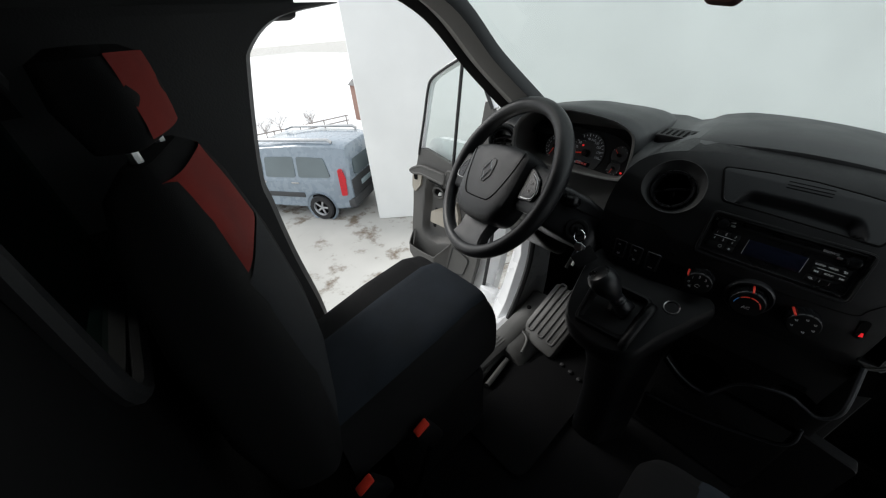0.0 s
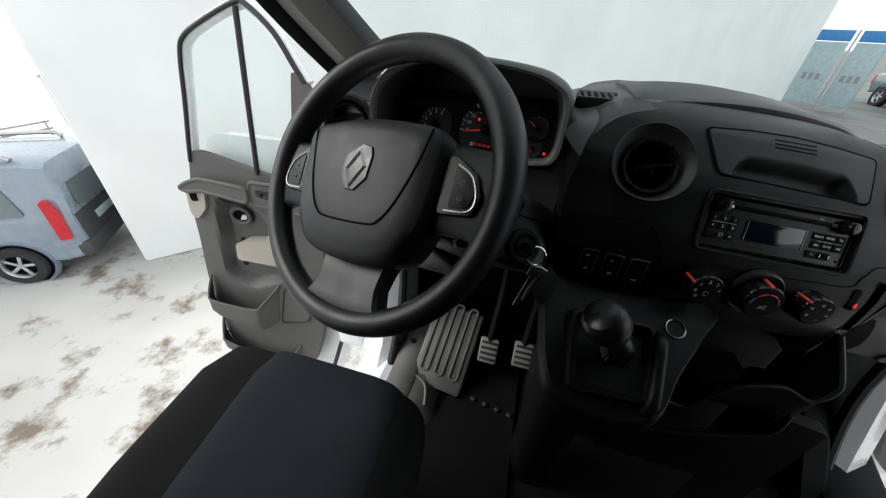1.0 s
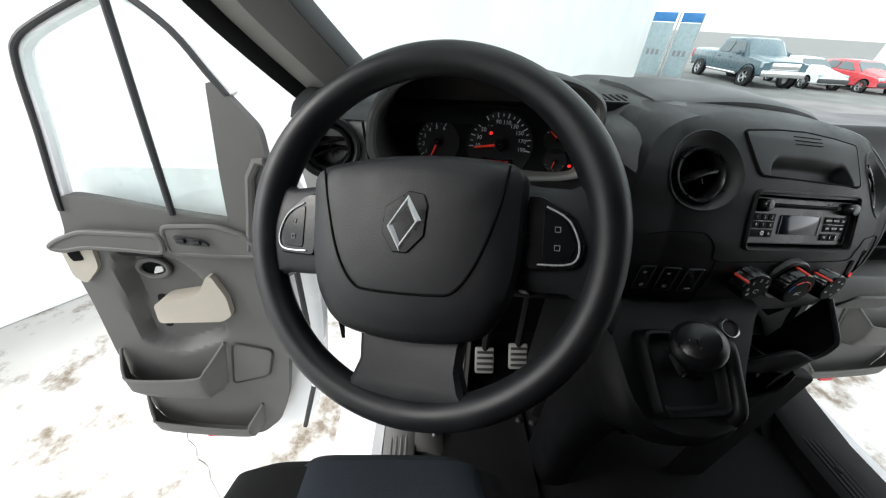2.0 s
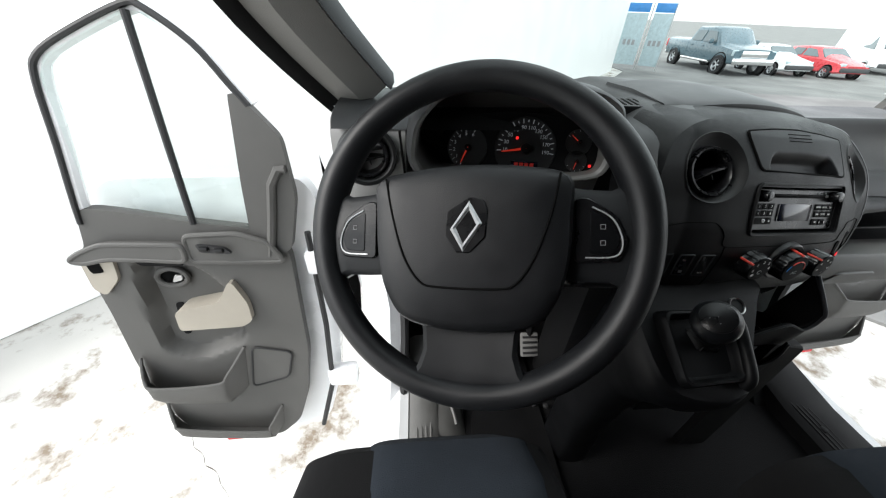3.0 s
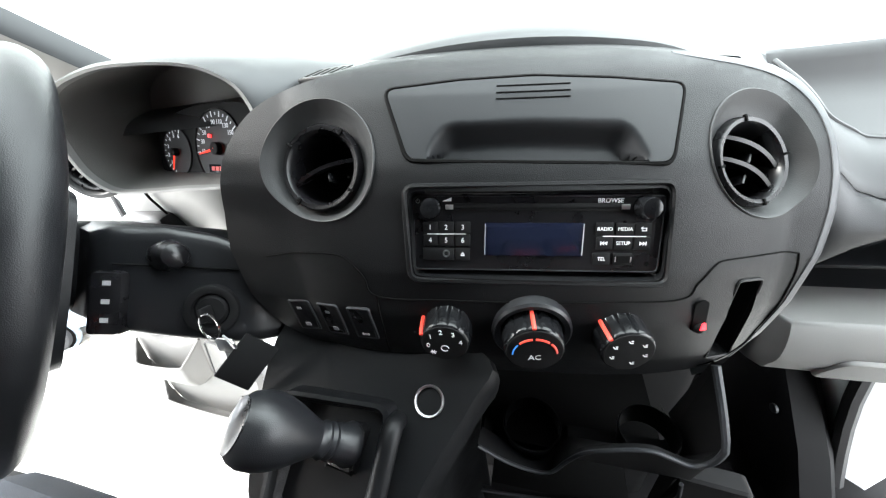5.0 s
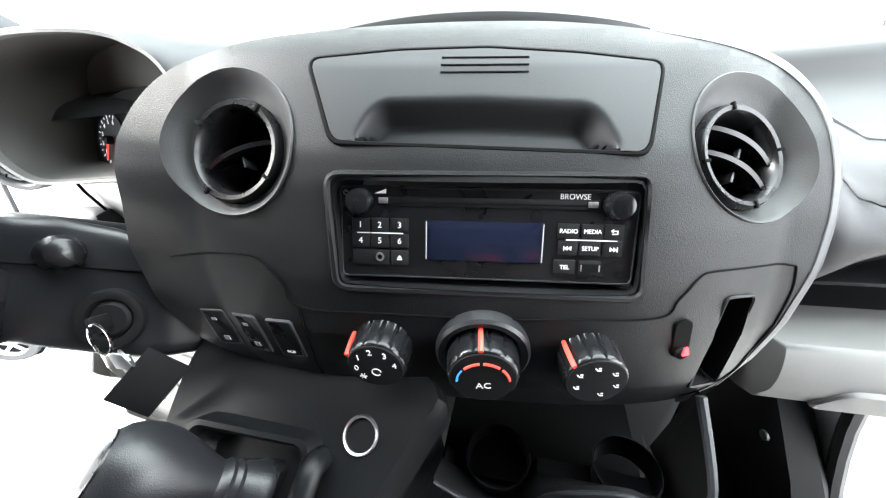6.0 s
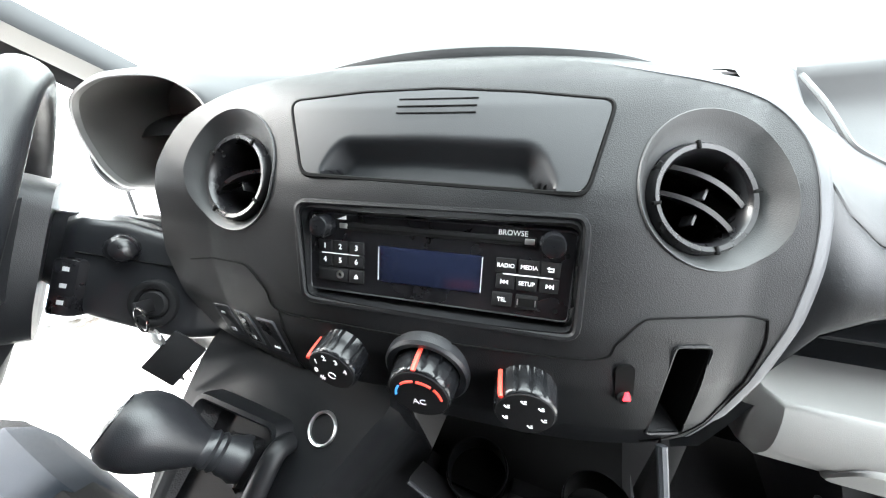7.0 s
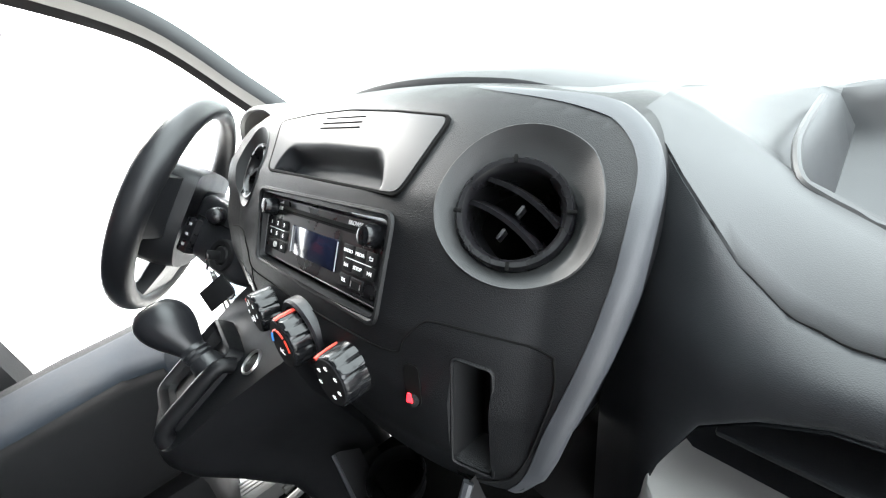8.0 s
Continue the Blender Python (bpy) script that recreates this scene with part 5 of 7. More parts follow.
def build_vent(x, z, rot, slats, label):
    m = dash_frame(x, z) if z < 0.7 and abs(x) < 0.3 else None
    return vent_at(m, rot, slats, label, VENT_K, (x, z))


def vent_at(m, rot, slats, label, k=1.0, on=None):
    o = m.translation
    v = thing("air_vent", label, "air vent", o, "round air vents")
    bm = bmesh.new()
    if on:
        # the bowl starts flush with the curved panel and sinks to a flat seat
        def rim(r, off):
            return [dash_pt(u, v, off) for u, v in disc_poly(on[0], on[1], r * k, 56)]

        def seat(r, z):
            return [m @ Vector((r * k * math.cos(a), r * k * math.sin(a), z)) for a in np.linspace(0, 2 * math.pi, 56, False)]
        low = seat(0.0375, -0.0125)
        r0 = rim(0.0505, 0.0006)
        mid1 = [a.lerp(b, 0.30) - m.col[2].xyz * 0.0008 for a, b in zip(r0, low)]
        mid2 = [a.lerp(b, 0.65) - m.col[2].xyz * 0.0012 for a, b in zip(r0, low)]
        loft(bm, [rim(0.0522, -0.006), rim(0.0522, 0.0006), rim(0.0514, 0.0012), r0, mid1, mid2, low, seat(0.0365, -0.020)], True)
        m = m @ Matrix.Translation((0, 0, -0.0075))
    else:
        lathe(bm, [(0.0515 * k, -0.014), (0.0515 * k, -0.004), (0.0510 * k, 0.0005), (0.0490 * k, 0.0020), (0.0440 * k, 0.0015), (0.0395 * k, -0.0025), (0.0375 * k, -0.0065), (0.0365 * k, -0.010)], m, 56)
    part("dish", bm, M_DISH, v, "satin black dish")
    bm = bmesh.new()
    lathe(bm, [(0.0372 * k, -0.010), (0.0368 * k, -0.002), (0.0350 * k, 0.0005), (0.0320 * k, 0.0), (0.0300 * k, -0.0025), (0.0292 * k, -0.010), (0.0285 * k, -0.045)], m, 56)
    ring = part("ring", bm, M_BLACK, v, "gloss black ring")
    for a in (35, 125, 215, 305):
        bm = bmesh.new()
        q = m @ Matrix.Rotation(radians(a + rot), 4, "Z")
        box(bm, (0.0345 * k, 0, 0.0002), (0.0055 * k, 0.0022 * k, 0.0022), q, 0.0004)
        part("ring_notch", bm, M_VOID, ring)
    # flat disc, near black for the shade down the duct
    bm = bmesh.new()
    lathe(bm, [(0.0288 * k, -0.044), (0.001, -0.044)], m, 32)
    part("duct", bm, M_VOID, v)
    for off, tilt in slats:
        bm = bmesh.new()
        q = m @ Matrix.Rotation(radians(rot), 4, "Z")
        hw = math.sqrt(max(0.0001, (0.0288 * k) ** 2 - (off * k) ** 2))
        rings = []
        for t in np.linspace(-1, 1, 13):
            cx, cy = t * hw, off * k + 0.0035 * k * (1 - t * t)
            rings.append([q @ Vector((cx, cy - 0.0016, -0.004 + 0.003 * (1 - t * t))), q @ Vector((cx, cy + 0.0010, -0.003 + 0.003 * (1 - t * t))), q @ Vector((cx, cy + tilt * 0.012 + 0.001, -0.022)), q @ Vector((cx, cy + tilt * 0.012 - 0.001, -0.022))])
        loft(bm, rings, True, True, True)
        sl = part("slat", bm, M_BLACK, v)
        bm = bmesh.new()
        box(bm, (0.002, off * k - 0.004, -0.010), (0.002, 0.008 * k, 0.010), q, 0.0006)
        part("tab", bm, M_DASH2, sl)
    return v


build_vent(VENTS[0][0], VENTS[0][1], 18, ((-0.004, 0.5),), "round black air vent with one slat, driver's side of the panel")
build_vent(VENTS[1][0], VENTS[1][1], -41, ((0.009, 0.6), (-0.010, 0.6)), "round black air vent with two slanting slats")
vent_at(frame_of((-0.612, 0.128, 0.676), (0.30, -0.94, 0.12)), 10, ((0.006, 0.4), (-0.008, 0.4)), "round air vent at the door end of the dash", 0.86)


def build_lid():
    l = thing("storage_compartment", "closed dash storage compartment with a scooped finger grip", "storage compartment", dash_pt(0.004, 0.70))
    scoop = [(q.x, q.y) for q in round_poly([(-0.0745, 0.6825, 0), (-0.061, 0.7045, 0), (0.0, 0.7055, 0), (0.066, 0.7025, 0), (0.0825, 0.6785, 0)], 0.011, 6)]

    def lift(u, v):
        if not inside((u, v), scoop):
            return 0.0016
        p = nearest_on((u, v), scoop)
        e = (p - Vector((u, v))).length
        if p.y < 0.6838 - 0.0255 * (p.x + 0.0745):
            e = 0.012
        t = min(1, e / 0.011)
        return 0.0016 - 0.015 * t * t * (3 - 2 * t)
    inner = [(0.004 + (a - 0.004) * 0.985, 0.706 + (b - 0.706) * 0.96) for a, b in LID]
    bm, loops = sheet(lambda u, v, o: dash_pt(u, v, o), inner, (), 0.0015, lift)
    skirt(bm, [e for q in loops for e in loops[q]], (0, 0.015, -0.005))
    part("cover", bm, M_LID, l)
    for k in range(3):
        bm = bmesh.new()
        z = 0.7232 - 0.0034 * k
        tube(bm, [dash_pt(x, z, 0.0017) for x in np.linspace(-0.024, 0.026, 8)], 0.0006, 5)
        part("groove", bm, M_VOID, l)


build_lid()


def flat_frame(c, hw, sink):
    a, b = dash_pt(c[0], c[1] + 0.025), dash_pt(c[0], c[1] - 0.025)
    l, r = dash_pt(c[0] - hw, c[1]), dash_pt(c[0] + hw, c[1])
    x = (r - l).normalized()
    up = (a - b)
    up = (up - x * up.dot(x)).normalized()
    n = x.cross(up)
    o = (l + r) / 2 - n * sink
    return Matrix(((x.x, up.x, n.x, o.x), (x.y, up.y, n.y, o.y), (x.z, up.z, n.z, o.z), (0, 0, 0, 1)))


def build_radio():
    m = flat_frame(RADIO_C, RADIO_HW, 0.005) @ Matrix.Diagonal((0.967, 1, 1, 1))
    r = thing("car_radio", "black car radio with a dark display and two knobs", "radio", m.translation)
    T = lambda x, y, z=0.0: m @ Matrix.Translation((x, y, z))
    bm = bmesh.new()
    plate(bm, round_poly([(-0.0925, -0.0285, 0), (0.0925, -0.0285, 0), (0.0925, 0.0285, 0), (-0.0925, 0.0285, 0)], 0.004), m, 0.02, 0.0012)
    part("faceplate", bm, M_BLACK, r)
    bm = bmesh.new()
    tube(bm, [m @ Vector((q.x, q.y, 0.0004)) for q in round_poly([(-0.0915, -0.0275, 0), (0.0915, -0.0275, 0), (0.0915, 0.0275, 0), (-0.0915, 0.0275, 0)], 0.004)], 0.0005, 5, True)
    part("edge", bm, M_DASH2, r)
    bm = bmesh.new()
    box(bm, (0, 0.0195, 0.0002), (0.136, 0.0055, 0.0015), m, 0.0006)
    slot = part("disc_slot", bm, M_MATT, r)
    bm = bmesh.new()
    box(bm, (0, 0.0189, 0.0012), (0.134, 0.0012, 0.0006), m)
    part("slot_gap", bm, M_VOID, slot)
    for x in (-0.064, 0.064):
        bm = bmesh.new()
        box(bm, (x, 0.0197, 0.0012), (0.006, 0.0035, 0.0012), m, 0.0004)
        part("slot_guide", bm, M_STEEL, slot)
    bm = bmesh.new()
    box(bm, (-0.0005, -0.004, 0.0003), (0.073, 0.0245, 0.0012), m, 0.0004)
    part("display", bm, M_LCD, r, "dark blue-black display")
    for x in (-0.0368, 0.0358):
        bm = bmesh.new()
        box(bm, (x, -0.004, 0.0012), (0.0006, 0.023, 0.0006), m)
        part("display_edge", bm, M_PRINT_DIM, r)
    for x, y in ((-0.078, 0.0190), (0.0775, 0.0195)):
        bm = bmesh.new()
        lathe(bm, [(0.0082, 0.0), (0.0080, 0.004), (0.0074, 0.0095), (0.0066, 0.0112), (0.0030, 0.0120), (0.0005, 0.0118)], T(x, y), 28)
        part("knob", bm, M_GLOSS, r)
    for x, y in ((-0.0885, 0.014), (0.087, 0.013), (-0.0865, -0.018), (0.0835, -0.0215)):
        bm = bmesh.new()
        lathe(bm, [(0.0016, 0.0004), (0.0002, 0.0004)], T(x, y), 12)
        part("tool_hole", bm, M_VOID, r)

    def key(x, y, w, h, txt, size, mat=M_PRINT):
        bm = bmesh.new()
        box(bm, (x, y, 0.0005), (w, h, 0.0018), m, 0.0006)
        k = part("button", bm, M_MATT, r)
        if txt:
            part("lettering", text_bm(txt, size, T(x, y, 0.0016)), mat, k, smooth=False)
        return k
    for i, (tx, x) in enumerate(zip("123", (-0.0788, -0.0665, -0.0538))):
        key(x, 0.0047, 0.0115, 0.0085, tx, 0.0052)
        key(x, -0.0050, 0.0115, 0.0085, "456"[i], 0.0052)
    k = key(-0.0725, -0.0155, 0.024, 0.0095, "", 0)
    bm = bmesh.new()
    lathe(bm, [(0.0028, 0.0), (0.0026, 0.0012), (0.0017, 0.0012), (0.0015, -0.001), (0.0001, -0.001)], T(-0.0665, -0.0150, 0.0014), 16)
    part("socket", bm, M_STEEL, k)
    k = key(-0.0538, -0.0155, 0.0115, 0.0095, "", 0)
    bm = bmesh.new()
    plate(bm, [(-0.0016, -0.0002), (0.0016, -0.0002), (0, 0.0018)], T(-0.0538, -0.0155, 0.0018), 0.0003)
    plate(bm, [(-0.0016, -0.0012), (0.0016, -0.0012), (0.0016, -0.0006), (-0.0016, -0.0006)], T(-0.0538, -0.0155, 0.0018), 0.0003)
    part("eject_mark", bm, M_PRINT, k)
    for tx, x, y in (("RADIO", 0.0508, 0.0039), ("MEDIA", 0.0652, 0.0039), ("SETUP", 0.0645, -0.0063), ("TEL", 0.0500, -0.018)):
        key(x, y, 0.0128, 0.009, tx, 0.0036)
    for x, y, kind in ((0.0780, 0.0039, "back"), (0.0513, -0.0063, "prev"), (0.0780, -0.0063, "next"), (0.0655, -0.0180, "usb")):
        k = key(x, y, 0.0118 if kind != "usb" else 0.0135, 0.009, "", 0)
        bm = bmesh.new()
        if kind == "usb":
            box(bm, (x, y, 0.0016), (0.0125, 0.0050, 0.0006), m)
            part("usb_port", bm, M_VOID, k)
            bm = bmesh.new()
            for dx in (-0.0055, 0.0055):
                box(bm, (x + dx, y, 0.0019), (0.0008, 0.0040, 0.0004), m)
            part("usb_edge", bm, M_STEEL, k)
            continue
        if kind == "back":
            box(bm, (x + 0.0004, y + 0.0008, 0.0017), (0.0034, 0.0006, 0.0004), m)
            box(bm, (x + 0.0004, y - 0.0010, 0.0017), (0.0034, 0.0006, 0.0004), m)
            box(bm, (x + 0.0019, y, 0.0017), (0.0006, 0.0024, 0.0004), m)
            plate(bm, [(-0.0022, 0), (-0.0006, 0.0012), (-0.0006, -0.0012)], T(x, y + 0.0008, 0.0019), 0.0003)
        else:
            s = 1 if kind == "next" else -1
            for dx in (-0.0018, 0.0004):
                plate(bm, [(s * dx, 0.0014), (s * (dx + 0.0020), 0), (s * dx, -0.0014)], T(x, y, 0.0019), 0.0003)
            box(bm, (x + s * 0.0027, y, 0.0017), (0.0005, 0.0028, 0.0004), m)
        part("key_mark", bm, M_PRINT, k)
    for x0, x1, y in ((-0.081, -0.0515, -0.0001), (0.0495, 0.0800, -0.0012)):
        bm = bmesh.new()
        box(bm, ((x0 + x1) / 2, y, 0.0018), (x1 - x0, 0.0005, 0.0004), m)
        part("key_line", bm, M_PRINT, r)
    part("lettering", text_bm("BROWSE", 0.0046, T(0.0535, 0.0240, 0.0004)), M_PRINT, r, smooth=False)
    bm = bmesh.new()
    plate(bm, [(-0.0036, -0.0012), (0.0036, -0.0012), (0.0036, 0.0016)], T(-0.0660, 0.0250, 0.0005), 0.0003)
    part("volume_mark", bm, M_PRINT, r)
    bm = bmesh.new()
    tube(bm, [T(-0.0880, 0.0240, 0.0004) @ Vector((0.0014 * math.sin(a), 0.0014 * math.cos(a), 0)) for a in np.linspace(0.6, 5.7, 16)], 0.0002, 4)
    box(bm, (-0.0880, 0.0250, 0.0004), (0.0004, 0.0018, 0.0003), m)
    part("power_mark", bm, M_PRINT, r)


build_radio()


def build_knob(x, z, rad, lng, ang, kind, label):
    n = (dash_n(x, z) + Vector((0, 0, 0.04))).normalized()
    m = frame_of(dash_pt(x, z, -0.004), n)
    k = thing("control_knob", label, "knob", m.translation, "heater knobs")
    if kind == "temp":
        bm = bmesh.new()
        lathe(bm, [(rad * 1.32, -0.006), (rad * 1.30, 0.003), (rad * 1.22, 0.005), (rad * 1.05, 0.004), (rad, 0.0)], frame_of(dash_pt(x, z + 0.002), dash_n(x, z)), 40)
        part("base_ring", bm, M_DASH2, k)
    bm = bmesh.new()
    rings = []
    for s, h in ((1.04, -0.006), (1.04, 0.001), (1.0, 0.0025), (0.975, lng * 0.5), (0.95, lng * 0.86), (0.925, lng * 0.96), (0.88, lng)):
        flute = 0.0 if h < 0.002 or h > lng * 0.9 else 0.05
        rings.append([m @ Vector((rad * s * (1 - flute * (j % 6 == 0)) * math.cos(2 * math.pi * j / 84), rad * s * (1 - flute * (j % 6 == 0)) * math.sin(2 * math.pi * j / 84), h)) for j in range(84)])
    loft(bm, rings, True)
    part("grip", bm, M_GLOSS, k, "gloss black ribbed grip")
    bm = bmesh.new()
    lathe(bm, [(rad * 0.89, lng - 0.0005), (rad * 0.85, lng + 0.0006), (rad * 0.2, lng + 0.0012), (0.0003, lng + 0.0012)], m, 40)
    face = part("face", bm, M_MATT, k)
    q = m @ Matrix.Rotation(radians(ang), 4, "Z")
    bm = bmesh.new()
    rr = [q @ Vector((0.0, rad * s + 0.0006, h)) for s, h in ((1.0, 0.002), (0.985, lng * 0.5), (0.95, lng * 0.85), (0.91, lng + 0.0004))]
    tube(bm, rr, 0.0016, 6)
    part("pointer", bm, M_REDP, k, "red pointer line")
    f = m @ Matrix.Translation((0, 0, lng + 0.0012))
    if kind == "fan":
        for j, tx in enumerate("01234"):
            a = radians(184 - 44 * j)
            part("lettering", text_bm(tx, 0.0062, f @ Matrix.Translation((rad * 0.62 * math.cos(a), rad * 0.62 * math.sin(a), 0))), M_PRINT, face, smooth=False)
        bm = bmesh.new()
        tube(bm, [f @ Vector((0.003 * math.cos(a), 0.003 * math.sin(a) - 0.004, 0.0001)) for a in np.linspace(0, 5.4, 14)], 0.0004, 4)
        part("recirculation_mark", bm, M_PRINT, face)
        bm = bmesh.new()
        for a in (0.0, 1.05, 2.1):
            tube(bm, [f @ Vector((rad * 0.62 * math.cos(3.85) + r * math.cos(a), rad * 0.62 * math.sin(3.85) + r * math.sin(a), 0.0)) for r in (-0.0024, 0.0024)], 0.0004, 4)
        part("frost_mark", bm, M_PRINT, face)
    elif kind == "temp":
        part("lettering", text_bm("AC", 0.0070, f @ Matrix.Translation((0, -0.006, 0))), M_PRINT, face, smooth=False)
        for a0, a1, mat in ((175, 140, M_BLUEP), (132, 95, M_REDP), (87, 50, M_REDP), (42, 5, M_REDP)):
            bm = bmesh.new()
            tube(bm, [f @ Vector((rad * 0.68 * math.cos(radians(a)), rad * 0.68 * math.sin(radians(a)) - 0.003, 0.0)) for a in np.linspace(a0, a1, 8)], 0.0010, 5, False, 0.5)
            part("scale_arc", bm, mat, face)
    else:
        for j in range(6):
            a = radians(200 - 55 * j) if j < 5 else radians(-75)
            bm = bmesh.new()
            c = Vector((rad * 0.60 * math.cos(a), rad * 0.60 * math.sin(a) * 0.9, 0))
            tube(bm, [f @ (c + Vector(p)) for p in ((-0.0018, 0.0012, 0), (-0.0006, -0.0006, 0), (0.0014, -0.0006, 0))], 0.00045, 4)
            box(bm, c + Vector((0.0006, 0.0012, 0)), (0.0016, 0.0008, 0.0003), f)
            part("airflow_mark", bm, M_PRINT, face)


build_knob(-0.062, 0.562, 0.0205, 0.022, 60, "fan", "ribbed black fan knob numbered 0 to 4")
build_knob(0.003, 0.562, 0.0235, 0.024, 0, "temp", "ribbed black temperature knob with red and blue scale")
build_knob(0.068, 0.561, 0.0205, 0.022, 45, "air", "ribbed black airflow knob with white symbols")


def build_switches():
    for i, x in enumerate((-0.196, -0.166, -0.136)):
        z = 0.549 + 0.0025 * i
        m = dash_frame(x, z, -0.0012)
        s = thing("rocker_switch", "black rocker switch with a small printed symbol", "switch", m.translation, "rocker switches")
        bm = bmesh.new()
        tube(bm, [m @ Vector((q.x, q.y, 0.0008)) for q in round_poly([(-0.0098, -0.0175, 0), (0.0098, -0.0175, 0), (0.0098, 0.0175, 0), (-0.0098, 0.0175, 0)], 0.002)], 0.0016, 6, True)
        part("bezel", bm, M_SILVER, s)
        bm = bmesh.new()
        low = [bm.verts.new(m @ Vector((a * 0.0084, b * 0.0162, -0.002))) for a, b in ((-1, -1), (1, -1), (1, 1), (-1, 1))]
        top = [bm.verts.new(m @ Vector((a * 0.0080, b * 0.0158, h))) for a, b, h in ((-1, -1, 0.0030), (1, -1, 0.0022), (1, 1, -0.0008), (-1, 1, 0.0022))]
        for a in range(4):
            bm.faces.new((low[a], low[(a + 1) % 4], top[(a + 1) % 4], top[a]))
        bm.faces.new((top[0], top[1], top[3]))
        bm.faces.new((top[1], top[2], top[3]))
        k = part("rocker", bm, M_BLACK, s, smooth=False)
        bm = bmesh.new()
        if i == 2:
            part("lettering", text_bm("eco", 0.0052, m @ Matrix.Translation((0, -0.0115, 0.0030))), M_PRINT, k, smooth=False)
            bm.free()
        else:
            box(bm, (0, -0.0105, 0.0028), (0.005, 0.004, 0.0006), m)
            box(bm, (-0.002, 0.009, 0.0022), (0.004, 0.0025, 0.0006), m)
            part("symbol", bm, M_PRINT_DIM, k)
    m = dash_frame(0.125, 0.572)
    w = thing("warning_lamp", "small lit red warning lamp in a slot", "lamp", m.translation)
    bm = bmesh.new()
    plate(bm, round_poly([(-0.0055, -0.014, 0), (0.0055, -0.014, 0), (0.0055, 0.014, 0), (-0.0055, 0.014, 0)], 0.0052), m @ Matrix.Translation((0, 0.003, 0.0008)), 0.003)
    part("recess", bm, M_VOID, w)
    bm = bmesh.new()
    lathe(bm, [(0.0042, 0.0008), (0.0040, 0.003), (0.0022, 0.0045), (0.0003, 0.0048)], m @ Matrix.Translation((0, -0.007, 0)), 14)
    part("cap", bm, M_MATT, w)
    bm = bmesh.new()
    plate(bm, [(-0.0022, -0.002), (0.0022, -0.002), (0.001, 0.004), (-0.001, 0.004)], m @ Matrix.Translation((0, -0.004, 0.0052)), 0.001)
    part("lens", bm, M_LED, w, "glowing red lens")
    m = dash_frame(0.157, 0.567)
    c = thing("card_slot", "deep black card slot in the panel", "slot", m.translation)
    bm = bmesh.new()
    tube(bm, [dash_pt(a, b, 0.0003) for a, b in SLOT], 0.0012, 6, True)
    part("rim", bm, M_DASH, c)
    bm = bmesh.new()
    bm.faces.new([bm.verts.new(dash_pt(a, b, -0.024)) for a, b in SLOT])
    part("back", bm, M_MATT, c)
    bm = bmesh.new()
    mid = (0.157, 0.567)
    ring = [(mid[0] + (a - mid[0]) * 0.94, mid[1] + (b - mid[1]) * 0.985) for a, b in SLOT]
    loft(bm, [[dash_pt(a, b, o) for a, b in ring + ring[:1]] for o in (-0.0008, -0.012, -0.025)], False)
    part("sleeve", bm, M_DASH, c)


build_switches()


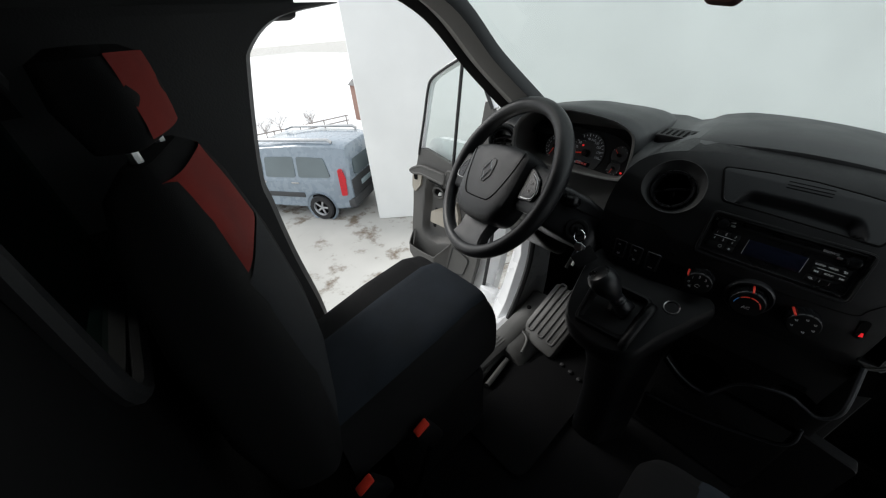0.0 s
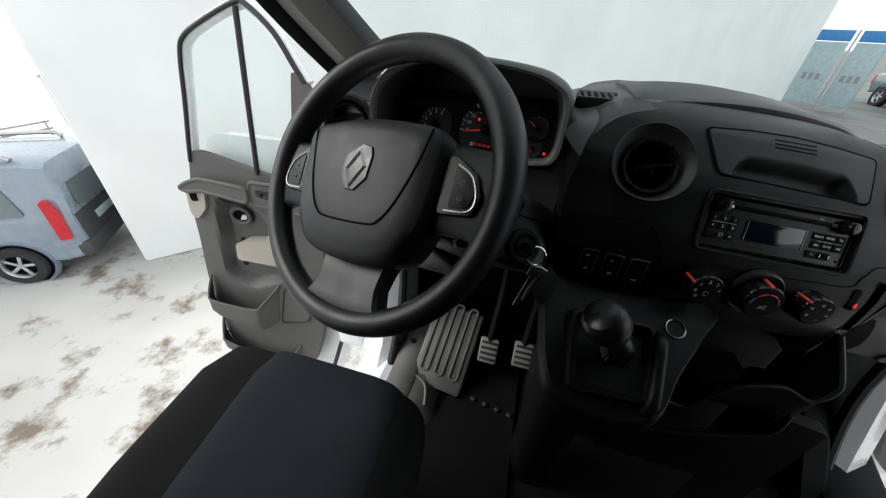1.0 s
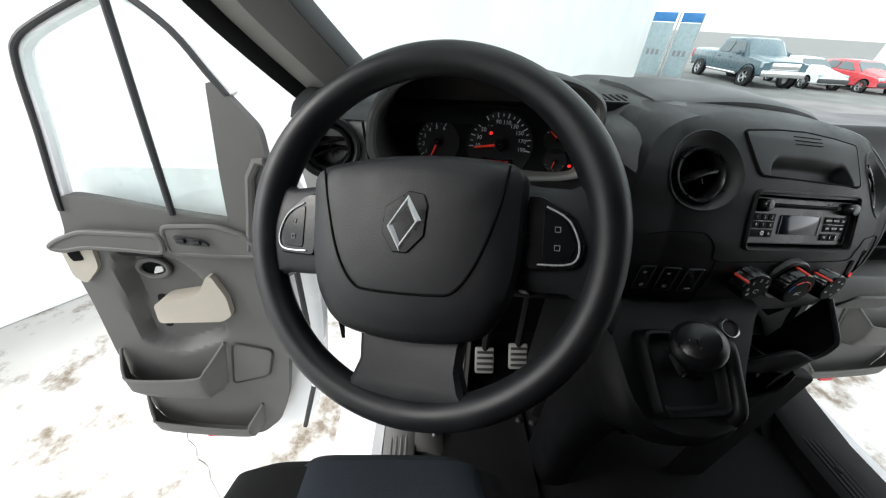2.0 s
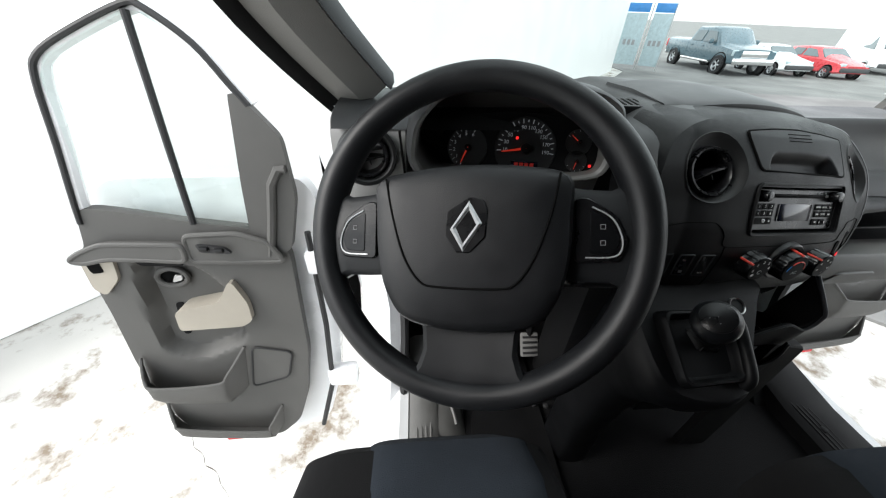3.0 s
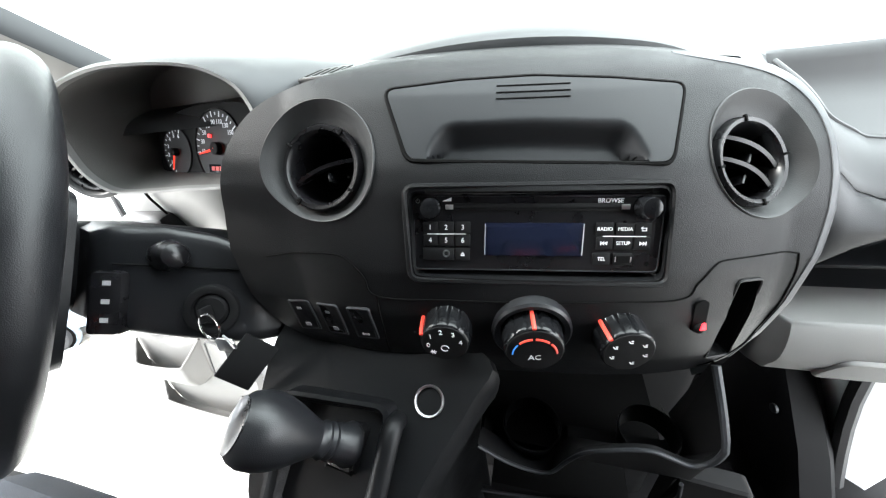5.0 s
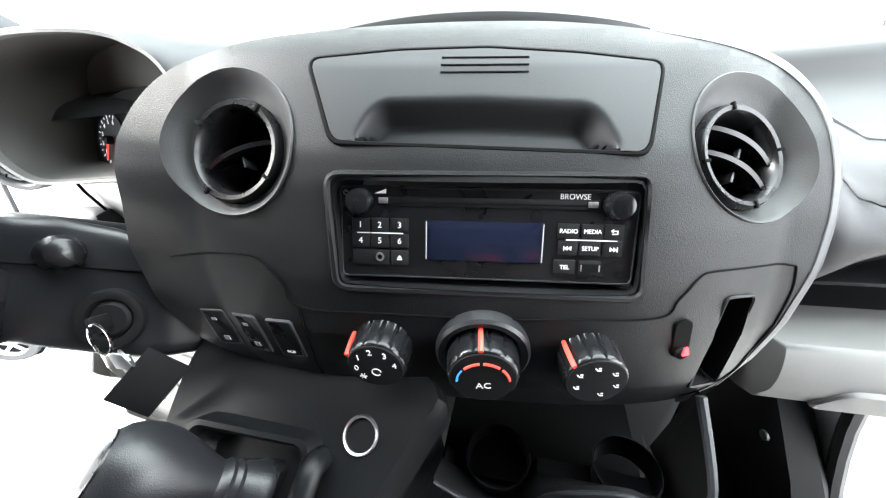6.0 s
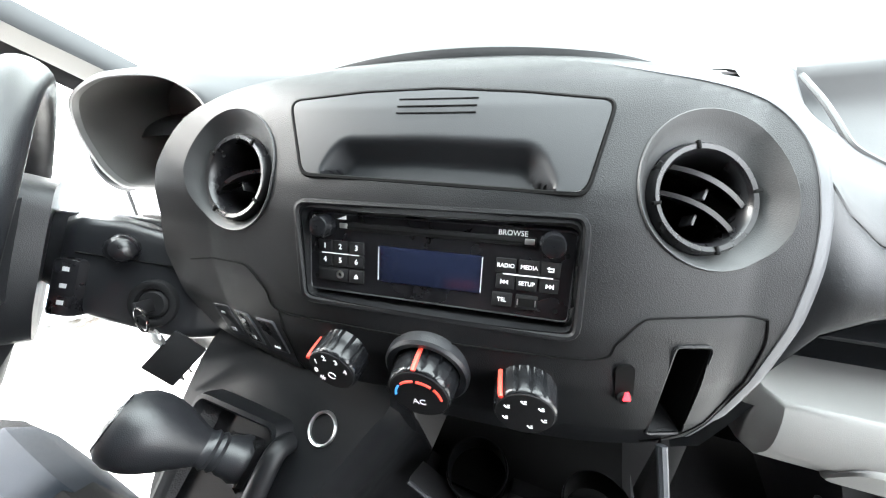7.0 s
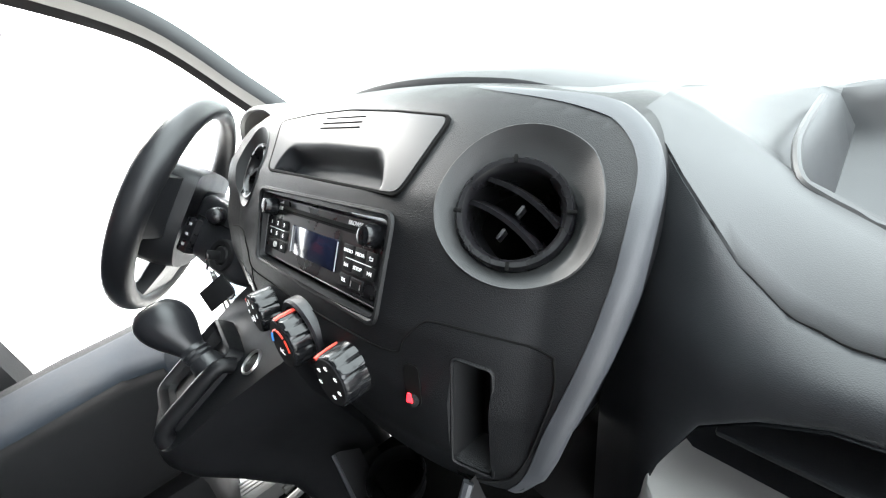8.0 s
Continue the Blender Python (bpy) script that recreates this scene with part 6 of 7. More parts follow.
# ---- instrument binnacle ----
def build_binnacle():
    b = thing("instrument_binnacle", "hooded instrument cluster with red needles", "instrument cluster", (-0.45, 0.2, 0.72))
    rim = [(-0.547, 0.678), (-0.549, 0.71), (-0.538, 0.743), (-0.501, 0.774), (-0.428, 0.787), (-0.362, 0.785), (-0.31, 0.778), (-0.28, 0.768), (-0.257, 0.749), (-0.252, 0.71), (-0.257, 0.665), (-0.285, 0.654), (-0.34, 0.652), (-0.40, 0.653), (-0.46, 0.652), (-0.52, 0.655)]
    ring = smooth_path([(a, 0, c) for a, c in rim], 5, True)
    cx, cz = -0.40, 0.715

    def at(p, k, y, dz=0.0, kz=None):
        z = cz + (p.z - cz) * (k if kz is None else kz) + dz
        return Vector((cx + (p.x - cx) * k, y + 0.06 * (p.x - cx) * 0.5, z))
    bm = bmesh.new()
    rows = [[at(p, 0.90, 0.36, 0.0, 0.55) for p in ring], [at(p, 0.98, 0.28, 0.0, 0.80) for p in ring], [at(p, 1.03, 0.20, 0.0, 0.95) for p in ring], [at(p, 1.035, 0.13, 0.0, 1.03) for p in ring], [at(p, 1.015, 0.096, 0.0, 1.02) for p in ring], [at(p, 0.985, 0.091) for p in ring]]
    loft(bm, rows, True)
    part("hood", bm, M_TOP, b, "grained black hood")
    bm = bmesh.new()
    loft(bm, [[at(p, 0.985, 0.091) for p in ring], [at(p, 0.95, 0.092) for p in ring], [at(p, 0.93, 0.098) for p in ring]], True)
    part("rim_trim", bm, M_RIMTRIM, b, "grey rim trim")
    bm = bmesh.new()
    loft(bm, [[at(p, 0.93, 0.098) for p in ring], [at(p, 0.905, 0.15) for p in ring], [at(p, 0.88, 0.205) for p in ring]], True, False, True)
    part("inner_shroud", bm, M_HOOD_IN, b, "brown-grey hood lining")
    n = Vector((-0.155, -0.9, 0.4)).normalized()
    m = frame_of((-0.373, 0.137, 0.687), n)
    bm = bmesh.new()
    plate(bm, round_poly([(-0.135, -0.034, 0), (-0.13, 0.025, 0), (-0.09, 0.044, 0), (-0.04, 0.052, 0), (0.04, 0.052, 0), (0.075, 0.044, 0), (0.112, 0.025, 0), (0.112, -0.034, 0)], 0.02), m @ Matrix.Translation((0, 0, -0.004)), 0.05)
    part("dial_plate", bm, M_MATT, b)

    def dial(x, y, r, labels, a0, a1, needle, name, size):
        q = m @ Matrix.Translation((x, y, -0.0035))
        bm = bmesh.new()
        lathe(bm, [(0.0005, 0), (r * 0.98, 0), (r, 0.0015), (r * 1.03, 0.0)], q, 48)
        d = part(name, bm, M_DIAL, b)
        nn = max(2, len(labels) * 2 - 1)
        for i in range(nn):
            a = radians(a0 + (a1 - a0) * i / (nn - 1))
            bm = bmesh.new()
            w = q @ Matrix.Rotation(a, 4, "Z")
            box(bm, (r * 0.88, 0, 0.0009), (r * (0.14 if i % 2 == 0 else 0.07), r * 0.028, 0.0006), w)
            part("tick", bm, M_DIALPRINT, d)
        for i, tx in enumerate(labels):
            if tx:
                a = radians(a0 + (a1 - a0) * i / (len(labels) - 1))
                part("lettering", text_bm(tx, size, q @ Matrix.Translation((r * 0.68 * math.cos(a), r * 0.68 * math.sin(a), 0.0008))), M_DIALPRINT, d, smooth=False)
        bm = bmesh.new()
        w = q @ Matrix.Rotation(radians(needle), 4, "Z")
        loft(bm, [[w @ Vector((-0.08 * r, -0.05 * r, 0.004)), w @ Vector((-0.08 * r, 0.05 * r, 0.004)), w @ Vector((-0.08 * r, 0, 0.006))], [w @ Vector((0.80 * r, -0.018 * r, 0.003)), w @ Vector((0.80 * r, 0.018 * r, 0.003)), w @ Vector((0.80 * r, 0, 0.004))]], True, True, True)
        part("needle", bm, M_NEEDLE, d, "red needle")
        bm = bmesh.new()
        lathe(bm, [(r * 0.17, 0.001), (r * 0.16, 0.007), (r * 0.1, 0.008), (0.0005, 0.008)], q, 20)
        part("needle_cap", bm, M_MATT, d)

    dial(0, 0, 0.046, ("10", "30", "50", "70", "90", "110", "130", "150", "170", "190"), 186, -8, 190, "speed_dial", 0.0078)
    dial(-0.089, -0.004, 0.031, ("", "1", "2", "3", "4", "5", "6"), 250, 70, 248, "rev_dial", 0.0075)
    dial(0.079, 0.014, 0.019, ("", "", ""), 150, 30, 140, "fuel_dial", 0.008)
    dial(0.079, -0.014, 0.016, ("", "", ""), -150, -30, 255, "temperature_dial", 0.008)
    bm = bmesh.new()
    box(bm, (0.0, -0.024, -0.002), (0.042, 0.010, 0.002), m, 0.0006)
    p = part("trip_display", bm, M_LCD, b)
    for k in range(4):
        bm = bmesh.new()
        box(bm, (-0.012 + 0.008 * k, -0.024, -0.0008), (0.006, 0.005, 0.0006), m)
        part("digit_bar", bm, M_DIGIT, p)
    for x, y in ((-0.014, 0.015), (0.100, -0.020)):
        bm = bmesh.new()
        box(bm, (x, y, -0.002), (0.0042, 0.0042, 0.003), m, 0.001)
        part("telltale", bm, M_TELL, b, "lit red telltale")


build_binnacle()


# ---- steering wheel ----
def build_wheel():
    c = Vector((-0.4814, -0.0474, 0.6539))
    n = Vector((-0.2921, -0.7544, 0.5878)).normalized()
    x = Vector((0.9549, -0.2552, 0.1518))
    x = (x - n * x.dot(n)).normalized()
    y = n.cross(x)
    m = Matrix(((x.x, y.x, n.x, c.x), (x.y, y.y, n.y, c.y), (x.z, y.z, n.z, c.z), (0, 0, 0, 1)))
    w = thing("steering_wheel", "black three-spoke steering wheel with a bare diamond badge", "steering wheel", c)
    R = 0.178
    bm = bmesh.new()

    def rr(a):
        k = 0.0160
        for g in (20, 160):
            dd = abs((math.degrees(a) - g + 180) % 360 - 180)
            k += 0.0022 * math.exp(-(dd / 22) ** 2)
        return k
    rings = []
    for i in range(120):
        a = 2 * math.pi * i / 120
        e = Vector((math.cos(a), math.sin(a), 0))
        k = rr(a)
        rings.append([m @ (e * (R + k * math.cos(b)) + Vector((0, 0, 1.12 * k * math.sin(b)))) for b in np.linspace(0, 2 * math.pi, 18, False)])
    rows = [[bm.verts.new(p) for p in r] for r in rings]
    for a, b in zip(rows, rows[1:] + rows[:1]):
        for i in range(18):
            bm.faces.new((a[i], a[(i + 1) % 18], b[(i + 1) % 18], b[i]))
    part("rim", bm, M_RIM, w, "grained black rim")
    # airbag cover
    out = [(-0.104, 0.058), (-0.06, 0.070), (0, 0.074), (0.06, 0.070), (0.104, 0.058), (0.107, 0.02), (0.103, -0.035), (0.090, -0.075), (0.065, -0.100), (0, -0.108), (-0.065, -0.100), (-0.090, -0.075), (-0.103, -0.035), (-0.107, 0.02)]
    oo = smooth_path([(a, b, 0) for a, b in out], 4, True)
    bm = bmesh.new()
    rows = []
    for k, h in ((0.97, -0.035), (1.0, -0.012), (1.0, 0.006), (0.985, 0.017), (0.95, 0.0245), (0.86, 0.029), (0.70, 0.0315), (0.45, 0.0325), (0.2, 0.033)):
        rows.append([m @ Vector((p.x * k, p.y * k, h - 0.06 * max(0, abs(p.y * k) - 0.06))) for p in oo])
    loft(bm, rows, True, True, True)
    hub = part("airbag_cover", bm, M_HUB, w, "leather-grained airbag cover")
    bm = bmesh.new()
    seam = smooth_path([(-0.090, 0.058, 0), (-0.082, 0.02, 0), (-0.068, -0.025, 0), (-0.050, -0.052, 0), (-0.03, -0.058, 0), (0.03, -0.058, 0), (0.050, -0.052, 0), (0.068, -0.025, 0), (0.084, 0.02, 0), (0.092, 0.058, 0)], 5)

    def hub_h(p):
        k = max(abs(p.x) / 0.105, (p.y / 0.072 if p.y > 0 else -p.y / 0.106))
        return float(np.interp(k, (0.2, 0.45, 0.70, 0.86, 0.95, 0.985, 1.0), (0.033, 0.0325, 0.0315, 0.029, 0.0245, 0.017, 0.006)))
    tube(bm, [m @ Vector((p.x, p.y, hub_h(p) + 0.0004)) for p in seam], 0.0012, 6)
    part("seam", bm, M_VOID, hub)
    # badge: a plain diamond
    bm = bmesh.new()
    plate(bm, [(0.004, 0.029), (0.0175, 0.026), (0.0215, 0.016), (0.0195, -0.012), (0.004, -0.028), (-0.010, -0.0275), (-0.0215, -0.010), (-0.0195, 0.014)], m @ Matrix.Translation((0, 0.006, 0.0350)), 0.003, 0.001)
    badge = part("badge_plate", bm, M_BLACK, hub, "dark badge plate")
    bm = bmesh.new()
    q = m @ Matrix.Translation((0, 0.005, 0.036))
    o, i = [(0.003, 0.026), (0.0165, 0.003), (-0.003, -0.026), (-0.0165, -0.003)], [(0.003, 0.0165), (0.0105, 0.0015), (-0.003, -0.0175), (-0.0105, -0.0015)]
    for k in range(4):
        a, b2, c2, d2 = o[k], o[(k + 1) % 4], i[(k + 1) % 4], i[k]
        mid = lambda p, s: ((p[0] + s[0]) / 2, (p[1] + s[1]) / 2)
        top = [bm.verts.new(q @ Vector((*mid(a, d2), 0.0015))), bm.verts.new(q @ Vector((*mid(b2, c2), 0.0015)))]
        vs = [bm.verts.new(q @ Vector((*p, -0.001))) for p in (a, b2, c2, d2)]
        bm.faces.new((vs[0], vs[1], top[1], top[0]))
        bm.faces.new((top[0], top[1], vs[2], vs[3]))
    part("badge", bm, M_BADGE, badge, "chrome diamond outline")
    bm = bmesh.new()
    for k in range(3):
        box(bm, (-0.008 + 0.008 * k, -0.080, 0.0285), (0.006, 0.006, 0.0006), m)
    part("moulded_marks", bm, M_DASH2, hub)
    # spokes
    for s in (-1, 1):
        bm = bmesh.new()
        rows = []
        for u, v0, v1, h0, h1 in ((0.085, -0.048, 0.052, -0.02, 0.008), (0.12, -0.050, 0.046, -0.016, 0.006), (0.145, -0.050, 0.044, -0.012, 0.006), (0.163, -0.060, 0.052, -0.010, 0.006), (0.176, -0.072, 0.062, -0.006, 0.004)):
            sec = [(v0, h0), (v0, h1 - 0.006), (v0 + 0.008, h1), (0, h1 + 0.002), (v1 - 0.008, h1), (v1, h1 - 0.006), (v1, h0)]
            rows.append([m @ Vector((s * u, v, h)) for v, h in sec])
        loft(bm, rows, True, True, True)
        sp = part("spoke", bm, M_SPOKE, w)
        bm = bmesh.new()
        plate(bm, round_poly([(s * 0.108, -0.030, 0), (s * 0.150, -0.028, 0), (s * 0.158, -0.008, 0), (s * 0.147, 0.018, 0), (s * 0.120, 0.036, 0), (s * 0.108, 0.036, 0)], 0.006), m @ Matrix.Translation((0, 0, 0.0125)), 0.010, 0.0015)
        sw = part("switch_pod", bm, M_BLACK, sp)
        bm = bmesh.new()
        pts = [(s * 0.118, -0.025, 0.0135), (s * 0.146, -0.023, 0.0135), (s * 0.152, -0.008, 0.0135), (s * 0.143, 0.014, 0.0135), (s * 0.124, 0.026, 0.0135)]
        tube(bm, [m @ p for p in smooth_path(pts, 4)], 0.0009, 6)
        part("switch_trim", bm, M_BADGE, sw, "bright trim line")
        bm = bmesh.new()
        plate(bm, round_poly([(s * 0.122, -0.022, 0), (s * 0.145, -0.020, 0), (s * 0.150, -0.007, 0), (s * 0.141, 0.013, 0), (s * 0.122, 0.024, 0)], 0.004), m @ Matrix.Translation((0, 0, 0.0136)), 0.003, 0.0006)
        k = part("button", bm, M_GLOSS, sw)
        for v in (-0.010, 0.006):
            bm = bmesh.new()
            tube(bm, [m @ Vector((s * 0.134 + a, v + b, 0.0140)) for a, b in ((-0.0022, -0.0022), (0.0022, -0.0022), (0.0022, 0.0022), (-0.0022, 0.0022))], 0.0004, 4, True)
            part("symbol", bm, M_PRINT_DIM, k)
    bm = bmesh.new()
    rows = []
    for v, hw, h0, h1 in ((-0.085, 0.062, -0.03, -0.004), (-0.11, 0.054, -0.024, 0.002), (-0.132, 0.052, -0.018, 0.005), (-0.150, 0.058, -0.014, 0.009), (-0.160, 0.066, -0.011, 0.011), (-0.168, 0.072, -0.008, 0.011), (-0.175, 0.068, -0.005, 0.008)):
        rows.append([m @ Vector((a * hw, v, h)) for a, h in ((-1, h0), (-1, h1 - 0.004), (-0.9, h1), (-0.4, h1 - 0.003), (0.4, h1 - 0.003), (0.9, h1), (1, h1 - 0.004), (1, h0))])
    loft(bm, rows, True, True, True)
    part("lower_spoke", bm, M_RIM, w)
    # column shroud
    col = thing("steering_column", "black plastic column shroud with stalks and ignition", "steering column", c + (-n) * 0.15)
    bm = bmesh.new()
    rows = []
    for dpt, hw, hu, hd in ((0.03, 0.042, 0.038, 0.038), (0.055, 0.055, 0.042, 0.055), (0.09, 0.078, 0.044, 0.070), (0.13, 0.090, 0.044, 0.085), (0.19, 0.080, 0.044, 0.10), (0.24, 0.075, 0.044, 0.10)):
        sec = round_poly([(-hw, -hd, 0), (hw, -hd, 0), (hw, hu, 0), (-hw, hu, 0)], 0.025, 4)
        rows.append([m @ Vector((p.x, p.y, -dpt)) for p in sec])
    loft(bm, rows, True, True, True)
    part("shroud", bm, M_COLUMN, col)
    bm = bmesh.new()
    rows = []
    for dpt, xr, yd, yu in ((0.046, 0.092, -0.050, 0.036), (0.056, 0.116, -0.058, 0.043), (0.085, 0.146, -0.064, 0.046), (0.112, 0.174, -0.068, 0.042), (0.132, 0.196, -0.070, 0.034), (0.145, 0.203, -0.070, 0.030), (0.185, 0.203, -0.070, 0.024)):
        sec = round_poly([(0.02, yd, 0), (xr, yd + 0.004, 0), (xr, yu - 0.006, 0), (0.02, yu, 0)], 0.014, 4)
        rows.append([m @ Vector((p.x, p.y, -dpt)) for p in sec])
    loft(bm, rows, True, True, True)
    part("ignition_housing", bm, M_COLUMN, col, "broad smooth housing round the ignition lock")
    bm = bmesh.new()
    tube(bm, [m @ Vector((a, 0.004, -e)) for a, e in ((0.118, 0.0555), (0.147, 0.0845), (0.175, 0.1115), (0.197, 0.1315))], 0.0009, 6)
    part("parting_line", bm, M_VOID, col)
    bm = bmesh.new()
    L = lambda a, b2, e: m @ Vector((a, b2, e))
    tube(bm, [*smooth_path([L(0.06, 0.01, -0.095), L(0.11, 0.012, -0.09), L(0.145, 0.014, -0.086), L(0.172, 0.015, -0.084)], 6)], lambda s: 0.0070 if s < 0.3 else 0.004 + 0.0105 * math.sin((s - 0.3) * 4.2) ** 0.6 if s < 0.98 else 0.005, 14)
    part("wiper_stalk", bm, M_BLACK, col)
    mm = m @ Matrix.Translation((0.116, -0.030, -0.058)) @ Matrix.Rotation(0.78, 4, "Y")
    bm = bmesh.new()
    box(bm, (0, 0, 0), (0.026, 0.056, 0.022), mm, 0.005)
    sat = part("audio_satellite", bm, M_BLACK, col)
    for k in range(3):
        bm = bmesh.new()
        box(bm, (0.002, 0.018 - 0.016 * k, 0.0112), (0.006, 0.004, 0.0006), mm)
        part("symbol", bm, M_PRINT_DIM, sat)
    mk = frame_of(m @ Vector((0.176, -0.034, -0.113)), m.to_3x3() @ Vector((0.72, -0.05, 0.69)))
    bm = bmesh.new()
    lathe(bm, [(0.0235, -0.02), (0.0235, 0.001), (0.0225, 0.0045), (0.020, 0.0055), (0.016, 0.0045), (0.0145, 0.001), (0.0135, 0.0025), (0.0115, 0.0045), (0.0005, 0.0045)], mk, 28)
    part("ignition_lock", bm, M_MATT, col)
    # keys
    k = thing("key_bunch", "keys with a black tag hanging from the ignition", "keys", mk.translation + Vector((0.03, -0.04, 0)))
    bm = bmesh.new()
    box(bm, (0, -0.001, 0.013), (0.004, 0.013, 0.022), mk, 0.0018)
    part("key_head", bm, M_MATT, k)
    rc = mk @ Vector((0.004, -0.006, 0.027))
    bm = bmesh.new()
    tube(bm, [rc + Vector((0.011 * math.cos(a), 0.004 * math.sin(a), 0.011 * math.sin(a) - 0.006)) for a in np.linspace(0, 2 * math.pi, 24, False)], 0.0011, 6, True)
    part("ring", bm, M_CHROME, k, "steel key ring")
    for dx, ln, tw in ((0.004, 0.055, 0.2), (0.010, 0.048, -0.3)):
        q = Matrix.Translation(rc + Vector((dx, 0, -0.022))) @ Matrix.Rotation(tw, 4, "Z") @ Matrix.Rotation(0.25, 4, "Y")
        bm = bmesh.new()
        box(bm, (0, 0, -0.008), (0.016, 0.002, 0.018), q, 0.0008)
        box(bm, (0, 0, -0.017 - ln / 2), (0.006, 0.002, ln), q, 0.0006)
        part("key_blade", bm, M_STEEL, k)
    q = frame_of(rc + Vector((0.020, -0.004, -0.046)), (0.62, -0.62, 0.35)) @ Matrix.Rotation(0.55, 4, "Z")
    bm = bmesh.new()
    box(bm, (0, 0, 0), (0.044, 0.032, 0.003), q, 0.0012)
    part("tag", bm, M_MATT, k, "black leather tag")


build_wheel()


# ---- gear console, bins, floor ----
def build_console():
    c = thing("gear_console", "black plastic gear console with a leather gaiter", "console", (-0.14, 0.0, 0.2))
    bm = bmesh.new()
    deck = lambda x, y: min(0.517 + 0.66 * (y + 0.047) - 0.06 * (x + 0.076), 0.548)
    top = [(a, b, deck(a, b)) for a, b in ((-0.236, -0.005), (-0.19, 0.020), (-0.10, 0.018), (-0.030, -0.012), (-0.041, -0.040), (-0.072, -0.090), (-0.096, -0.135), (-0.150, -0.150), (-0.215, -0.135), (-0.236, -0.07))]
    t0 = smooth_path(top, 4, True)
    rows = []
    for z, k, dy in ((0.0, 1.0, 0.0), (-0.004, 1.02, 0.0), (-0.010, 1.035, 0.001), (-0.020, 1.04, 0.002), (-0.045, 1.01, 0.010), (-0.09, 0.88, 0.034), (-0.15, 0.74, 0.064), (-0.24, 0.66, 0.085), (-0.36, 0.62, 0.10), (-0.62, 0.62, 0.10)):
        ctr = Vector((-0.14, -0.065, 0))
        rows.append([Vector((ctr.x + (p.x - ctr.x) * k, ctr.y + (p.y - ctr.y) * k + dy, max(p.z + z, FLOOR - 0.01))) for p in t0])
    loft(bm, rows, True, True, False)
    part("body", bm, M_CONSOLE, c)
    # raised rectangular frame round the sunken gaiter
    up = Vector((0.05, -0.55, 0.83)).normalized()
    plan = [(-0.205, -0.055), (-0.106, -0.052), (-0.112, -0.128), (-0.200, -0.134)]

    def rim_ring(grow, lift, r):
        ctr = Vector((-0.156, -0.092, 0))
        q = [ctr + (Vector((a, b, 0)) - ctr) * grow for a, b in plan]
        return [Vector((p.x, p.y, deck(p.x, p.y))) + up * lift for p in round_poly(q, r, 5)]
    bm = bmesh.new()
    loft(bm, [rim_ring(1.10, -0.006, 0.012), rim_ring(1.06, 0.008, 0.012), rim_ring(1.02, 0.0130, 0.011), rim_ring(0.95, 0.0135, 0.010), rim_ring(0.90, 0.010, 0.010), rim_ring(0.86, -0.004, 0.010)], True)
    part("gaiter_frame", bm, M_CONSOLE, c, "raised gaiter frame")
    bm = bmesh.new()
    tube(bm, smooth_path([Vector((a, b, deck(a, b))) + up * h for a, b, h in ((-0.101, -0.060, 0.002), (-0.1005, -0.066, 0.014), (-0.104, -0.095, 0.0150), (-0.108, -0.125, 0.013), (-0.109, -0.135, 0.001))], 4), lambda s: 0.0080, 12)
    part("rail", bm, M_CONSOLE, c, "raised side rail")
    gl = thing("gear_lever", "black egg-ended gear lever with a shift pattern cap", "gear lever", (-0.138, -0.080, 0.494))
    b = Vector((-0.138, -0.081, 0.498))
    d = Vector((-0.53, -0.31, 0.78)).normalized()
    m = frame_of(b, d)
    bm = bmesh.new()
    rows = []
    rim = rim_ring(0.875, 0.006, 0.010)
    foot = [b + (p - b).normalized() * 0.0165 + d * 0.004 for p in rim]
    for i, t in enumerate((0.0, 0.2, 0.42, 0.62, 0.8, 0.92, 1.0)):
        ring = []
        for j, (p, f) in enumerate(zip(rim, foot)):
            q = p.lerp(f, t)
            sink = -0.020 * math.sin(math.pi * min(1, t * 1.15)) ** 0.8 if t < 0.87 else 0.0
            fold = 0.0032 * math.sin(j * 1.9 + 2.2 * i) * math.sin(math.pi * t)
            ring.append(q + up * (sink + fold))
        rows.append(ring)
    loft(bm, rows, True)
    part("gaiter", bm, M_GAITER, gl, "creased leather gaiter")
    bm = bmesh.new()
    lathe(bm, [(0.0165, 0.000), (0.0172, 0.005), (0.0150, 0.010), (0.0142, 0.016), (0.0125, 0.019), (0.0142, 0.022), (0.0125, 0.025), (0.0142, 0.028), (0.0125, 0.031), (0.0130, 0.036)], m, 28)
    part("collar", bm, M_DASH2, gl, "ribbed collar")
    bm = bmesh.new()
    lathe(bm, [(0.0130, 0.034), (0.0145, 0.038), (0.0175, 0.045), (0.0215, 0.054), (0.0248, 0.064), (0.0262, 0.073), (0.0255, 0.082), (0.0225, 0.089), (0.0190, 0.0928)], m, 36)
    part("knob", bm, M_COLUMN, gl)
    bm = bmesh.new()
    lathe(bm, [(0.0189, 0.0922), (0.0187, 0.0938), (0.014, 0.0954), (0.007, 0.0964), (0.0005, 0.0968)], m, 32)
    cap = part("cap", bm, M_BLACK, gl, "shift pattern cap")
    for a, b2, w2, h2 in ((-0.007, 0.0, 0.0012, 0.014), (0.0, 0.0, 0.0012, 0.014), (0.007, 0.0, 0.0012, 0.014), (0.0, 0.0, 0.014, 0.0012)):
        bm = bmesh.new()
        box(bm, (a * 0.8, b2 - 0.001, 0.0958), (w2 * 0.6, h2 * 0.75, 0.0010), m)
        part("pattern_line", bm, M_PRINT_DIM, cap)
    sk = thing("power_socket", "round 12 volt socket with a bright rim", "socket", (-0.077, -0.045, 0.515))
